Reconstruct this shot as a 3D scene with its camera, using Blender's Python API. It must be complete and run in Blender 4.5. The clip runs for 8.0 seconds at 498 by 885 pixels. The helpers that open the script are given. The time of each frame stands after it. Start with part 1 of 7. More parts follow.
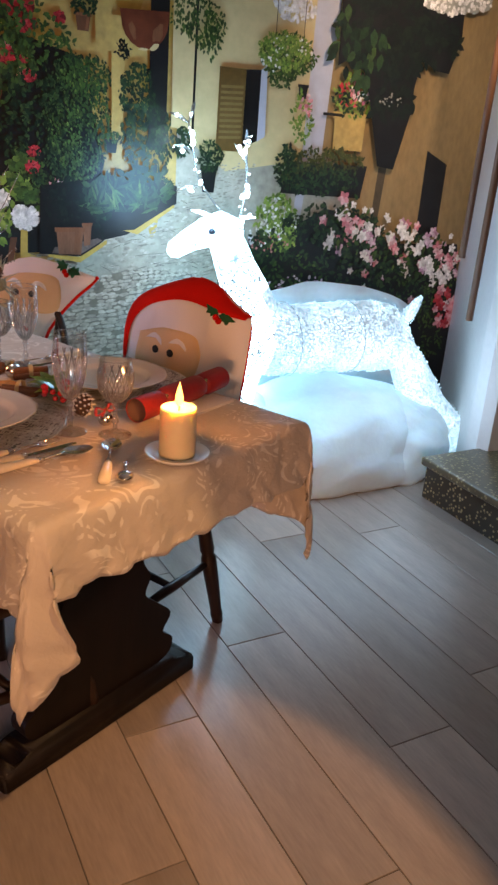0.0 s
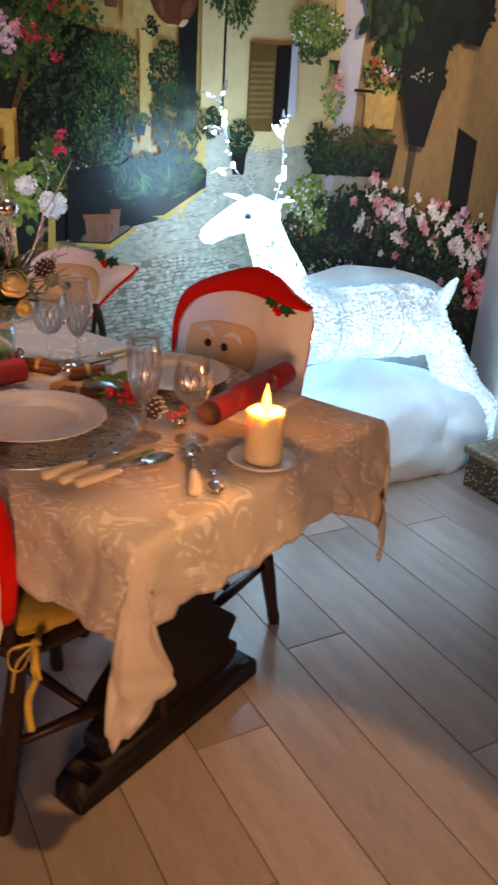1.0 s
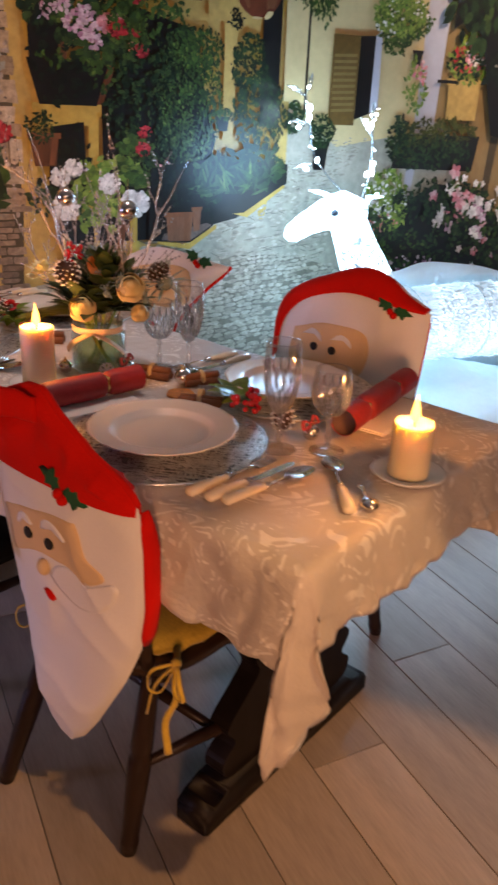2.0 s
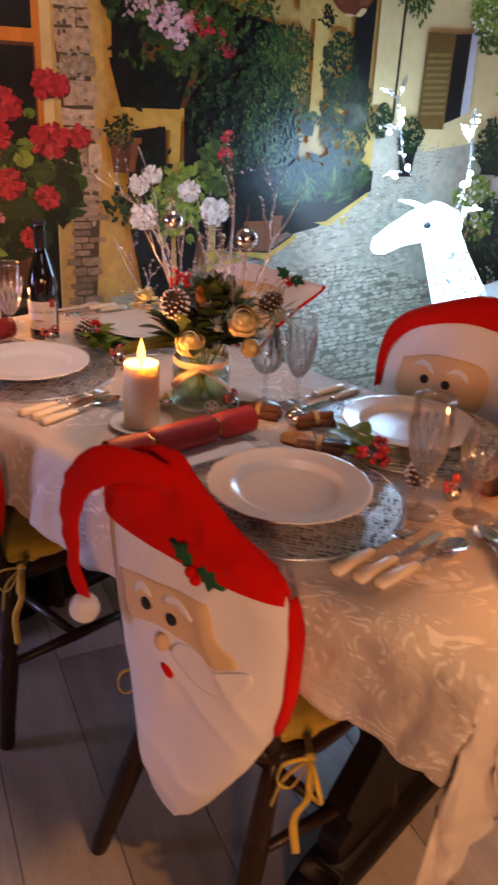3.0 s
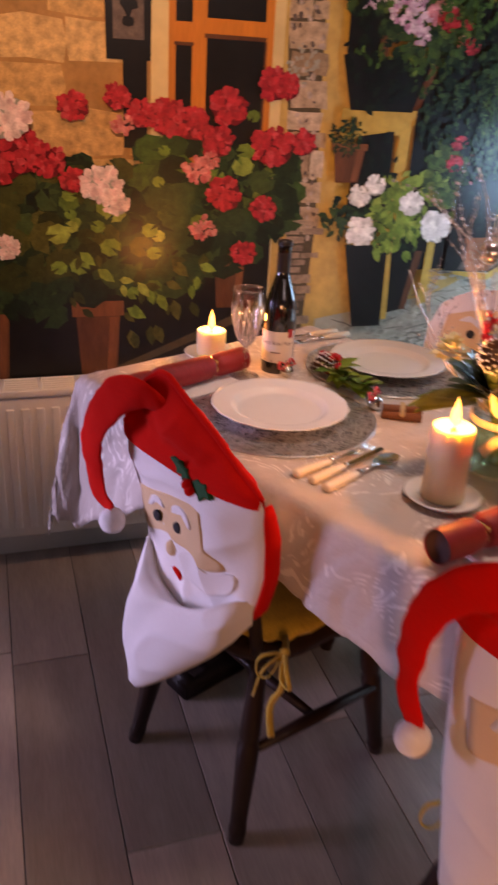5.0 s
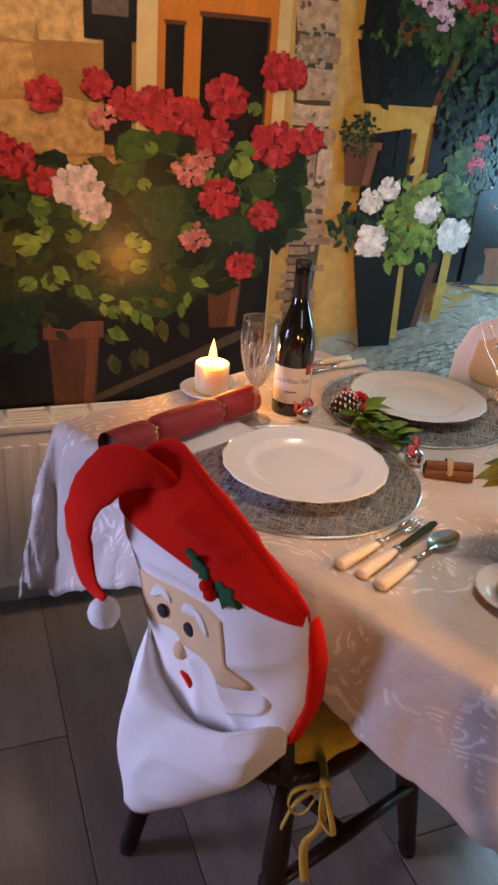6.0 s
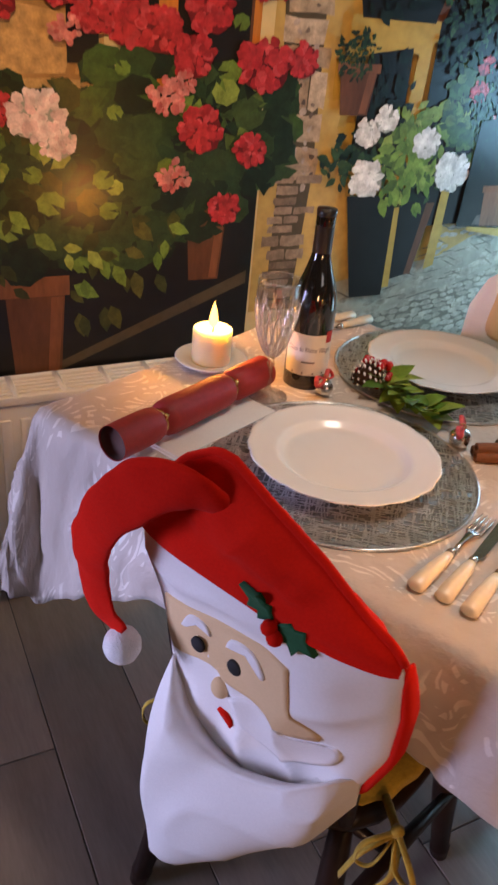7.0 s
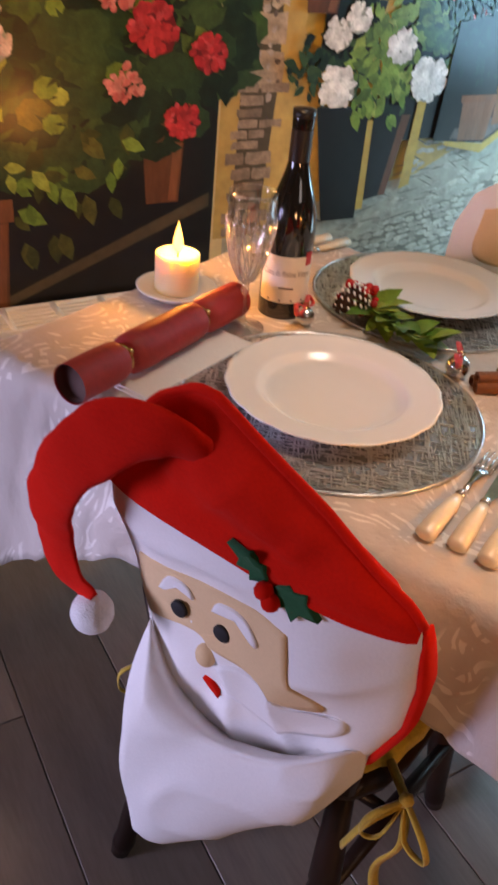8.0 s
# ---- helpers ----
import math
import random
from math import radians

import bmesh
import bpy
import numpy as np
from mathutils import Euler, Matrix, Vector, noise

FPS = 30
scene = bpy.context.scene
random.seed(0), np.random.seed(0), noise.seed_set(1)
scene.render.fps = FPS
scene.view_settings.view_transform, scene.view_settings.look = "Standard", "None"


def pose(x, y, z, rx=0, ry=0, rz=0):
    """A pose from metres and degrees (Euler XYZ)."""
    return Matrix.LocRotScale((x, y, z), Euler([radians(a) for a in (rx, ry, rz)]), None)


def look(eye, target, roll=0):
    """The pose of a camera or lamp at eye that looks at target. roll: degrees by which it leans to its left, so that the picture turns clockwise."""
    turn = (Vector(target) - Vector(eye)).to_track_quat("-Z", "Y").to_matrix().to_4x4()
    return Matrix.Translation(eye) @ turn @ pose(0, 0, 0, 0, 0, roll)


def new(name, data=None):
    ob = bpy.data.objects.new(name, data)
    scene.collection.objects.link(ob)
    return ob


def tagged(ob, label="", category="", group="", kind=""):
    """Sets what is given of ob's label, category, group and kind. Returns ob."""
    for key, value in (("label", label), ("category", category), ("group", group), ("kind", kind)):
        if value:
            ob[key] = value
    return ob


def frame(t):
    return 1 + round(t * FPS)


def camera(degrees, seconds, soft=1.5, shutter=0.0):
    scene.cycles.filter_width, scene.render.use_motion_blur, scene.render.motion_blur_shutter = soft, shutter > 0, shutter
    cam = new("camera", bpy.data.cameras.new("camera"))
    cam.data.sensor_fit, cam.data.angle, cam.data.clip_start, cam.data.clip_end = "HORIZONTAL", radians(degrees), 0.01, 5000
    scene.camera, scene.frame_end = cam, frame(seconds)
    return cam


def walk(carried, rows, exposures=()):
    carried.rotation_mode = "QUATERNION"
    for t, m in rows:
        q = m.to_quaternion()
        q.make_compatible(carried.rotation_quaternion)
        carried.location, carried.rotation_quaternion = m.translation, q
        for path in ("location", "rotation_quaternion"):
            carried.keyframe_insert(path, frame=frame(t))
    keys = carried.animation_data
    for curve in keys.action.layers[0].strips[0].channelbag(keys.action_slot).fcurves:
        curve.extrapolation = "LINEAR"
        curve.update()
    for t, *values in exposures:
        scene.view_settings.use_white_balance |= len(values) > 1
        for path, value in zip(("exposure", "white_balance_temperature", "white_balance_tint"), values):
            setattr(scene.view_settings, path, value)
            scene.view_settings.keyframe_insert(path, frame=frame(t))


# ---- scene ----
cam = camera(35.3, 8.0, soft=2.5, shutter=0.6)
PATH = [
    (0, (0.104, 0.027, 1.328), (1.015, 1.652, 0.601), 4.5),
    (0.5, (0.07, 0.08, 1.331), (0.986, 1.691, 0.579), 4.3),
    (1, (-0.003, 0.192, 1.326), (0.916, 1.791, 0.553), 3.6),
    (1.5, (-0.088, 0.268, 1.328), (0.808, 1.873, 0.541), 2.9),
    (1.7, (-0.115, 0.288, 1.322), (0.762, 1.904, 0.535), 2.7),
    (3, (-0.232, 0.579, 1.369), (0.551, 2.224, 0.544), 3.2),
    (3.5, (-0.33, 0.644, 1.394), (0.431, 2.297, 0.564), 3.1),
    (3.7, (-0.374, 0.687, 1.399), (0.376, 2.341, 0.562), 3.2),
    (4, (-0.441, 0.733, 1.386), (0.285, 2.399, 0.552), 3.3),
    (4.5, (-0.496, 0.816, 1.373), (0.171, 2.504, 0.532), 3.2),
    (5, (-0.489, 0.971, 1.368), (0.096, 2.684, 0.518), 3.4),
    (5.2, (-0.476, 1.046, 1.374), (0.077, 2.769, 0.523), 3.3),
    (6.3, (-0.506, 1.377, 1.361), (0.246, 2.995, 0.458), 5.1),
    (6.5, (-0.521, 1.438, 1.363), (0.271, 3.017, 0.425), 5.4),
    (7, (-0.548, 1.549, 1.335), (0.287, 3.061, 0.326), 6.0),
    (7.5, (-0.538, 1.612, 1.309), (0.316, 3.07, 0.238), 6.1),
    (8, (-0.517, 1.649, 1.264), (0.38, 3.039, 0.14), 6.2),
]
walk(cam, [(t, look(eye, target, roll)) for t, eye, target, roll in PATH],
     exposures=[(0.0, 0.28, 6650, 14), (1.5, 0.27, 6700, 16), (3.5, 0.32, 7000, 26), (5.2, 0.46, 7500, 28),
                (6.3, 0.46, 6200, -2), (7.0, 0.50, 6550, 3), (8.0, 0.49, 7000, 6)])

# ---------------------------------------------------------------- world and lamps
WALL = 3.118
world = bpy.data.worlds.new("world")
scene.world = world
world.use_nodes = True
world.node_tree.nodes["Background"].inputs[0].default_value = (0.9, 0.8, 0.75, 1)
world.node_tree.nodes["Background"].inputs[1].default_value = 0.014


def lamp(name, kind, place, watts, colour, size=0.1, target=None, cone=0.0, blend=0.3):
    data = bpy.data.lights.new(name, kind)
    data.energy, data.color = watts, colour
    if kind == "AREA":
        data.size = size
    else:
        data.shadow_soft_size = size
    if kind == "SPOT":
        data.spot_size, data.spot_blend = radians(cone), blend
    ob = new(name, data)
    ob.matrix_world = look(place, target) if target else Matrix.Translation(place)
    return ob


# warm ceiling spot over the near end of the table, warm spot by the mural, added cool side fill
lamp("ceiling_spot_light", "SPOT", (0.75, 0.15, 2.42), 86, (1.0, 0.54, 0.20), 0.04, (0.36, 0.85, 0), 36, 0.12)
lamp("mural_spot_light", "SPOT", (-0.55, 2.15, 2.42), 62, (1.0, 0.58, 0.31), 0.08, (-0.10, 3.1, 1.52), 74, 0.9)
# added fill from above that lifts plates and cloth; no lamp is known there
lamp("table_fill_light", "SPOT", (0.36, 2.10, 2.42), 38, (1.0, 0.80, 0.72), 0.18, (0.10, 2.20, 0), 39, 0.6)
# unseen warm spot, added to brighten the stair wall and the mural's right end
lamp("stair_fill_light", "SPOT", (1.75, 1.5, 2.42), 145, (1.0, 0.70, 0.48), 0.08, (2.75, 3.0, 1.75), 60, 0.9)
# violet fill from the left, added without a known source
lamp("side_fill_light", "SPOT", (-2.3, 2.75, 0.74), 220, (0.58, 0.57, 1.0), 0.5, (-0.42, 2.43, 0.52), 31, 0.6)
# low warm fill added for the near covers and table end, not a known lamp
lamp("chair_fill_light", "SPOT", (-1.05, -1.65, 1.12), 200, (1.0, 0.50, 0.25), 0.25, (0.60, 1.40, 0.70), 35, 0.85)
# general fill added under the ceiling to lift the dark parts
lamp("room_fill_light", "AREA", (0.3, -1.0, 2.42), 6, (1.0, 0.85, 0.86), 0.9, (0.2, 1.9, 0.7))
# lamps added to strengthen the reindeer's glow: two before its flank, one round its head
lamp("flank_fill_light", "POINT", (1.70, 2.28, 0.46), 2.9, (0.50, 0.75, 1.0), 0.22)
lamp("flank_fill_light", "POINT", (2.16, 2.28, 0.46), 2.9, (0.50, 0.75, 1.0), 0.22)
lamp("head_fill_light", "POINT", (1.34, 2.70, 1.10), 13.0, (0.34, 0.66, 1.0), 0.17)


# ---------------------------------------------------------------- materials
def nodes(name):
    m = bpy.data.materials.new(name)
    m.use_nodes = True
    return m, m.node_tree.nodes, m.node_tree.links, m.node_tree.nodes["Principled BSDF"]


def rgb(c):
    return (c[0], c[1], c[2], 1)


def mat(name, colour, rough=0.6, metal=0.0, vary=0.25, scale=6.0, fine=60.0, bump=0.1, spec=0.5, sheen=0.0,
        per=None, stretch=(1, 1, 1), sss=0.0, coat=0.0, depth=0.002):
    """Surface with variation at two scales; per = 'island' or 'object' shifts each piece's tone."""
    m, n, l, p = nodes(name)
    tc = n.new("ShaderNodeTexCoord")
    mp = n.new("ShaderNodeMapping")
    mp.inputs["Scale"].default_value = stretch
    l.new(tc.outputs["Object"], mp.inputs["Vector"])
    big, small = n.new("ShaderNodeTexNoise"), n.new("ShaderNodeTexNoise")
    big.inputs["Scale"].default_value, small.inputs["Scale"].default_value = scale, fine
    big.inputs["Detail"].default_value = small.inputs["Detail"].default_value = 4
    for k in (big, small):
        l.new(mp.outputs[0], k.inputs["Vector"])
    mx = n.new("ShaderNodeMix")
    mx.data_type = "FLOAT"
    mx.inputs[0].default_value = 0.4
    l.new(big.outputs["Fac"], mx.inputs[2])
    l.new(small.outputs["Fac"], mx.inputs[3])
    ramp = n.new("ShaderNodeValToRGB")
    lo = [max(0.0, c * (1 - vary)) for c in colour]
    hi = [min(1.0, c * (1 + vary)) for c in colour]
    ramp.color_ramp.elements[0].position, ramp.color_ramp.elements[1].position = 0.3, 0.7
    ramp.color_ramp.elements[0].color, ramp.color_ramp.elements[1].color = rgb(lo), rgb(hi)
    l.new(mx.outputs[0], ramp.inputs[0])
    out = ramp.outputs[0]
    if per:
        src = n.new("ShaderNodeNewGeometry").outputs["Random Per Island"] if per == "island" else n.new("ShaderNodeObjectInfo").outputs["Random"]
        hsv = n.new("ShaderNodeHueSaturation")
        mr = n.new("ShaderNodeMapRange")
        mr.inputs[3].default_value, mr.inputs[4].default_value = 0.72, 1.28
        l.new(src, mr.inputs[0])
        l.new(mr.outputs[0], hsv.inputs["Value"])
        l.new(out, hsv.inputs["Color"])
        out = hsv.outputs[0]
    l.new(out, p.inputs["Base Color"])
    p.inputs["Roughness"].default_value, p.inputs["Metallic"].default_value = rough, metal
    p.inputs["Specular IOR Level"].default_value = spec
    p.inputs["Sheen Weight"].default_value = sheen
    p.inputs["Coat Weight"].default_value = coat
    if sss:
        p.inputs["Subsurface Weight"].default_value = sss
        p.inputs["Subsurface Radius"].default_value = (1.0, 0.80, 0.50) if sss > 0.5 else (1.0, 0.8, 0.6)
        p.inputs["Subsurface Scale"].default_value = 0.022
    if bump:
        b = n.new("ShaderNodeBump")
        b.inputs["Strength"].default_value, b.inputs["Distance"].default_value = bump, depth
        l.new(small.outputs["Fac"], b.inputs["Height"])
        l.new(b.outputs[0], p.inputs["Normal"])
    return m


def leafmat(name, stops, rough=0.6, spec=0.3, vary=True):
    """Each piece takes its own colour from the stops."""
    m, n, l, p = nodes(name)
    geo = n.new("ShaderNodeNewGeometry")
    ramp = n.new("ShaderNodeValToRGB")
    e = ramp.color_ramp.elements
    while len(e) < len(stops):
        e.new(0.5)
    for i, c in enumerate(stops):
        e[i].position, e[i].color = i / max(1, len(stops) - 1), rgb(c)
    l.new(geo.outputs["Random Per Island"], ramp.inputs[0])
    out = ramp.outputs[0]
    if vary:
        tc, nz = n.new("ShaderNodeTexCoord"), n.new("ShaderNodeTexNoise")
        nz.inputs["Scale"].default_value, nz.inputs["Detail"].default_value = 45, 3
        l.new(tc.outputs["Object"], nz.inputs["Vector"])
        mr = n.new("ShaderNodeMapRange")
        mr.inputs[1].default_value, mr.inputs[2].default_value = 0.3, 0.7
        mr.inputs[3].default_value, mr.inputs[4].default_value = 0.66, 1.28
        hsv = n.new("ShaderNodeHueSaturation")
        l.new(nz.outputs["Fac"], mr.inputs[0])
        fine = n.new("ShaderNodeTexNoise")
        fine.inputs["Scale"].default_value, fine.inputs["Detail"].default_value, fine.inputs["Roughness"].default_value = 210, 4, 0.65
        l.new(tc.outputs["Object"], fine.inputs["Vector"])
        mf = n.new("ShaderNodeMapRange")
        mf.inputs[1].default_value, mf.inputs[2].default_value = 0.32, 0.68
        mf.inputs[3].default_value, mf.inputs[4].default_value = 0.84, 1.14
        l.new(fine.outputs["Fac"], mf.inputs[0])
        mm = n.new("ShaderNodeMath")
        mm.operation = "MULTIPLY"
        l.new(mr.outputs[0], mm.inputs[0])
        l.new(mf.outputs[0], mm.inputs[1])
        l.new(mm.outputs[0], hsv.inputs["Value"])
        l.new(out, hsv.inputs["Color"])
        out = hsv.outputs[0]
    l.new(out, p.inputs["Base Color"])
    p.inputs["Roughness"].default_value, p.inputs["Specular IOR Level"].default_value = rough, spec
    return m


def glow(name, colour, strength):
    m, n, l, p = nodes(name)
    p.inputs["Base Color"].default_value = rgb(colour)
    p.inputs["Emission Color"].default_value = rgb(colour)
    p.inputs["Emission Strength"].default_value = strength
    return m


def thin_glass(name, tint, gloss=0.10, ior=1.45, milk=0.0):
    """Thin blown glass: what is behind shows through, the gloss grows towards the rim."""
    m, n, l, p = nodes(name)
    clear, shine, mix = n.new("ShaderNodeBsdfTransparent"), n.new("ShaderNodeBsdfGlossy"), n.new("ShaderNodeMixShader")
    clear.inputs["Color"].default_value = rgb(tint)
    shine.inputs["Roughness"].default_value = 0.025
    fr, ad = n.new("ShaderNodeFresnel"), n.new("ShaderNodeMath")
    fr.inputs["IOR"].default_value = ior
    ad.operation = "ADD"
    ad.inputs[1].default_value = gloss
    half = n.new("ShaderNodeMath")
    half.operation = "MULTIPLY"
    half.inputs[1].default_value = 0.4
    l.new(fr.outputs[0], half.inputs[0])
    l.new(half.outputs[0], ad.inputs[0])
    l.new(ad.outputs[0], mix.inputs[0])
    l.new(clear.outputs[0], mix.inputs[1])
    l.new(shine.outputs[0], mix.inputs[2])
    out = mix.outputs[0]
    if milk:
        tr, mk = n.new("ShaderNodeBsdfTranslucent"), n.new("ShaderNodeMixShader")
        tr.inputs["Color"].default_value = (0.9, 0.9, 0.9, 1)
        mk.inputs[0].default_value = milk
        l.new(out, mk.inputs[1])
        l.new(tr.outputs[0], mk.inputs[2])
        out = mk.outputs[0]
    l.new(out, n["Material Output"].inputs["Surface"])
    return m


def damask(name, base, figure):
    """Satin cloth with woven leafy scrolls, lighter and glossier than the ground."""
    m, n, l, p = nodes(name)
    tc = n.new("ShaderNodeTexCoord")
    nz = n.new("ShaderNodeTexNoise")
    nz.inputs["Scale"].default_value, nz.inputs["Detail"].default_value = 16, 2
    l.new(tc.outputs["UV"], nz.inputs["Vector"])
    warp = n.new("ShaderNodeVectorMath")
    warp.operation = "MULTIPLY_ADD"
    warp.inputs[1].default_value = (0.03, 0.03, 0)
    l.new(nz.outputs["Color"], warp.inputs[0])
    l.new(tc.outputs["UV"], warp.inputs[2])
    def mth(op, a, b):
        q = n.new("ShaderNodeMath")
        q.operation = op
        for i, v in enumerate((a, b)):
            if isinstance(v, (int, float)):
                q.inputs[i].default_value = v
            elif v is not None:
                l.new(v, q.inputs[i])
        return q.outputs[0]

    def field(scale, detail, twist):
        q = n.new("ShaderNodeTexNoise")
        q.noise_dimensions = "2D"
        q.inputs["Scale"].default_value, q.inputs["Detail"].default_value, q.inputs["Distortion"].default_value = scale, detail, twist
        l.new(warp.outputs[0], q.inputs["Vector"])
        return q.outputs["Fac"]

    def step(value, lo, hi):
        q = n.new("ShaderNodeMapRange")
        q.inputs[1].default_value, q.inputs[2].default_value = lo, hi
        l.new(value, q.inputs[0])
        return q.outputs[0]

    stems = step(mth("SINE", mth("MULTIPLY", field(6.5, 0.0, 1.6), 44.0), None), 0.30, 0.55)
    lobes = step(mth("SINE", mth("MULTIPLY", field(13.0, 1.0, 0.9), 30.0), None), -0.15, 0.15)
    sprays = step(field(7.0, 0.5, 0.4), 0.46, 0.52)
    fig = mth("MULTIPLY", mth("MULTIPLY", stems, lobes), sprays)
    mx = n.new("ShaderNodeMix")
    mx.data_type = "RGBA"
    mx.inputs[6].default_value, mx.inputs[7].default_value = rgb(base), rgb(figure)
    l.new(fig, mx.inputs[0])
    l.new(mx.outputs[2], p.inputs["Base Color"])
    r = n.new("ShaderNodeMapRange")
    r.inputs[3].default_value, r.inputs[4].default_value = 0.60, 0.42
    l.new(fig, r.inputs[0])
    l.new(r.outputs[0], p.inputs["Roughness"])
    p.inputs["Sheen Weight"].default_value = 0.25
    weave = n.new("ShaderNodeTexNoise")
    weave.inputs["Scale"].default_value, weave.inputs["Detail"].default_value = 11.0, 6
    l.new(tc.outputs["UV"], weave.inputs["Vector"])
    bp = n.new("ShaderNodeBump")
    bp.inputs["Strength"].default_value, bp.inputs["Distance"].default_value = 0.6, 0.03
    l.new(weave.outputs["Fac"], bp.inputs["Height"])
    l.new(bp.outputs[0], p.inputs["Normal"])
    return m


def deermat(name, power, cells=42, low=0.62, gap=0.75):
    """Clear acrylic strands wound over a frame, lit from inside by cold white bulbs."""
    m, n, l, p = nodes(name)
    tc = n.new("ShaderNodeTexCoord")
    vo = n.new("ShaderNodeTexVoronoi")
    vo.inputs["Scale"].default_value = cells
    l.new(tc.outputs["Object"], vo.inputs["Vector"])
    nz = n.new("ShaderNodeTexNoise")
    nz.inputs["Scale"].default_value = 7
    l.new(tc.outputs["Object"], nz.inputs["Vector"])
    mr = n.new("ShaderNodeMapRange")
    mr.inputs[1].default_value, mr.inputs[2].default_value = 0.1, gap
    mr.inputs[3].default_value, mr.inputs[4].default_value = 1.6, low
    l.new(vo.outputs["Distance"], mr.inputs[0])
    mu = n.new("ShaderNodeMath")
    mu.operation = "MULTIPLY"
    l.new(mr.outputs[0], mu.inputs[0])
    k = n.new("ShaderNodeMapRange")
    k.inputs[1].default_value, k.inputs[2].default_value = 0.35, 0.65
    k.inputs[3].default_value, k.inputs[4].default_value = power * 0.6, power * 1.6
    l.new(nz.outputs["Fac"], k.inputs[0])
    l.new(k.outputs[0], mu.inputs[1])
    p.inputs["Base Color"].default_value = (0.75, 0.85, 0.88, 1)
    p.inputs["Emission Color"].default_value = (0.50, 0.80, 1.0, 1)
    l.new(mu.outputs[0], p.inputs["Emission Strength"])
    p.inputs["Roughness"].default_value = 0.3
    return m


def speckle(name, dark, light, cells, share, rough=0.35):
    """Dark stone with light chips of uneven size."""
    m, n, l, p = nodes(name)
    tc, vo, nz = n.new("ShaderNodeTexCoord"), n.new("ShaderNodeTexVoronoi"), n.new("ShaderNodeTexNoise")
    vo.inputs["Scale"].default_value, nz.inputs["Scale"].default_value = cells, 9
    l.new(tc.outputs["Object"], vo.inputs["Vector"])
    l.new(tc.outputs["Object"], nz.inputs["Vector"])
    cs, mr, mu, mx = n.new("ShaderNodeSeparateColor"), n.new("ShaderNodeMapRange"), n.new("ShaderNodeMath"), n.new("ShaderNodeMix")
    l.new(vo.outputs["Color"], cs.inputs[0])
    mr.inputs[1].default_value, mr.inputs[2].default_value = 0.45, 0.25
    l.new(vo.outputs["Distance"], mr.inputs[0])
    gt = n.new("ShaderNodeMath")
    gt.operation = "LESS_THAN"
    gt.inputs[1].default_value = share
    l.new(cs.outputs[0], gt.inputs[0])
    mu.operation = "MULTIPLY"
    l.new(mr.outputs[0], mu.inputs[0])
    l.new(gt.outputs[0], mu.inputs[1])
    mx.data_type = "RGBA"
    mx.inputs[6].default_value, mx.inputs[7].default_value = rgb(dark), rgb(light)
    l.new(mu.outputs[0], mx.inputs[0])
    hs, k = n.new("ShaderNodeHueSaturation"), n.new("ShaderNodeMapRange")
    k.inputs[3].default_value, k.inputs[4].default_value = 0.5, 1.5
    l.new(nz.outputs["Fac"], k.inputs[0])
    l.new(k.outputs[0], hs.inputs["Value"])
    l.new(mx.outputs[2], hs.inputs["Color"])
    l.new(hs.outputs[0], p.inputs["Base Color"])
    bp = n.new("ShaderNodeBump")
    bp.inputs["Strength"].default_value, bp.inputs["Distance"].default_value = 0.4, 0.002
    l.new(mu.outputs[0], bp.inputs["Height"])
    l.new(bp.outputs[0], p.inputs["Normal"])
    p.inputs["Roughness"].default_value = rough
    return m


DEER = 9.0
M_PLASTER = mat("white_plaster", (0.74, 0.73, 0.72), 0.8, vary=0.06, scale=2.5, fine=40, bump=0.15)
M_BEHIND = mat("warm_grey_paint", (0.24, 0.195, 0.16), 0.9, vary=0.08, scale=2, fine=40, bump=0.1)
M_CEIL = mat("ceiling_paint", (0.50, 0.48, 0.45), 0.9, vary=0.05, scale=2, fine=50, bump=0.1)
M_GROUT = mat("floor_grout", (0.13, 0.12, 0.115), 0.9, vary=0.2, scale=8, fine=80)
M_PLANK = mat("wood_look_tile", (0.41, 0.328, 0.275), 0.28, vary=0.20, scale=3, fine=22, bump=0.06, per="object", stretch=(7, 1, 1), spec=0.5)
M_STONE = speckle("speckled_stone", (0.040, 0.024, 0.012), (0.50, 0.37, 0.19), 75, 0.42)
M_TREAD = speckle("tread_tile", (0.10, 0.070, 0.036), (0.32, 0.25, 0.12), 70, 0.7, 0.35)
M_METAL = mat("white_enamel", (0.78, 0.77, 0.75), 0.4, vary=0.04, scale=4, fine=60, bump=0.03)
M_SLOT = mat("dark_slot", (0.05, 0.05, 0.05), 0.8)
M_OAK = mat("dark_oak", (0.010, 0.006, 0.005), 0.5, spec=0.2, vary=0.5, scale=5, fine=45, bump=0.2, stretch=(1, 1, 0.15), coat=0.04)
M_CHAIR = mat("dark_stained_beech", (0.022, 0.010, 0.006), 0.4, spec=0.35, vary=0.4, scale=6, fine=50, bump=0.12, stretch=(1, 1, 0.2), coat=0.06)
M_CLOTH = damask("cream_damask", (0.545, 0.475, 0.415), (0.76, 0.70, 0.63))
M_RED = mat("red_felt", (0.60, 0.011, 0.005), 0.9, vary=0.14, scale=7, fine=320, bump=0.2, sheen=0.03, spec=0.06)
M_WHITE = mat("white_felt", (0.80, 0.77, 0.74), 0.9, vary=0.05, scale=6, fine=320, bump=0.14, sheen=0.04, spec=0.15)
M_TAN = mat("tan_felt", (0.72, 0.51, 0.285), 0.9, vary=0.06, scale=9, fine=320, bump=0.14, sheen=0.04, spec=0.15)
M_GREENF = mat("green_felt", (0.012, 0.085, 0.03), 0.9, vary=0.2, fine=260, bump=0.3)
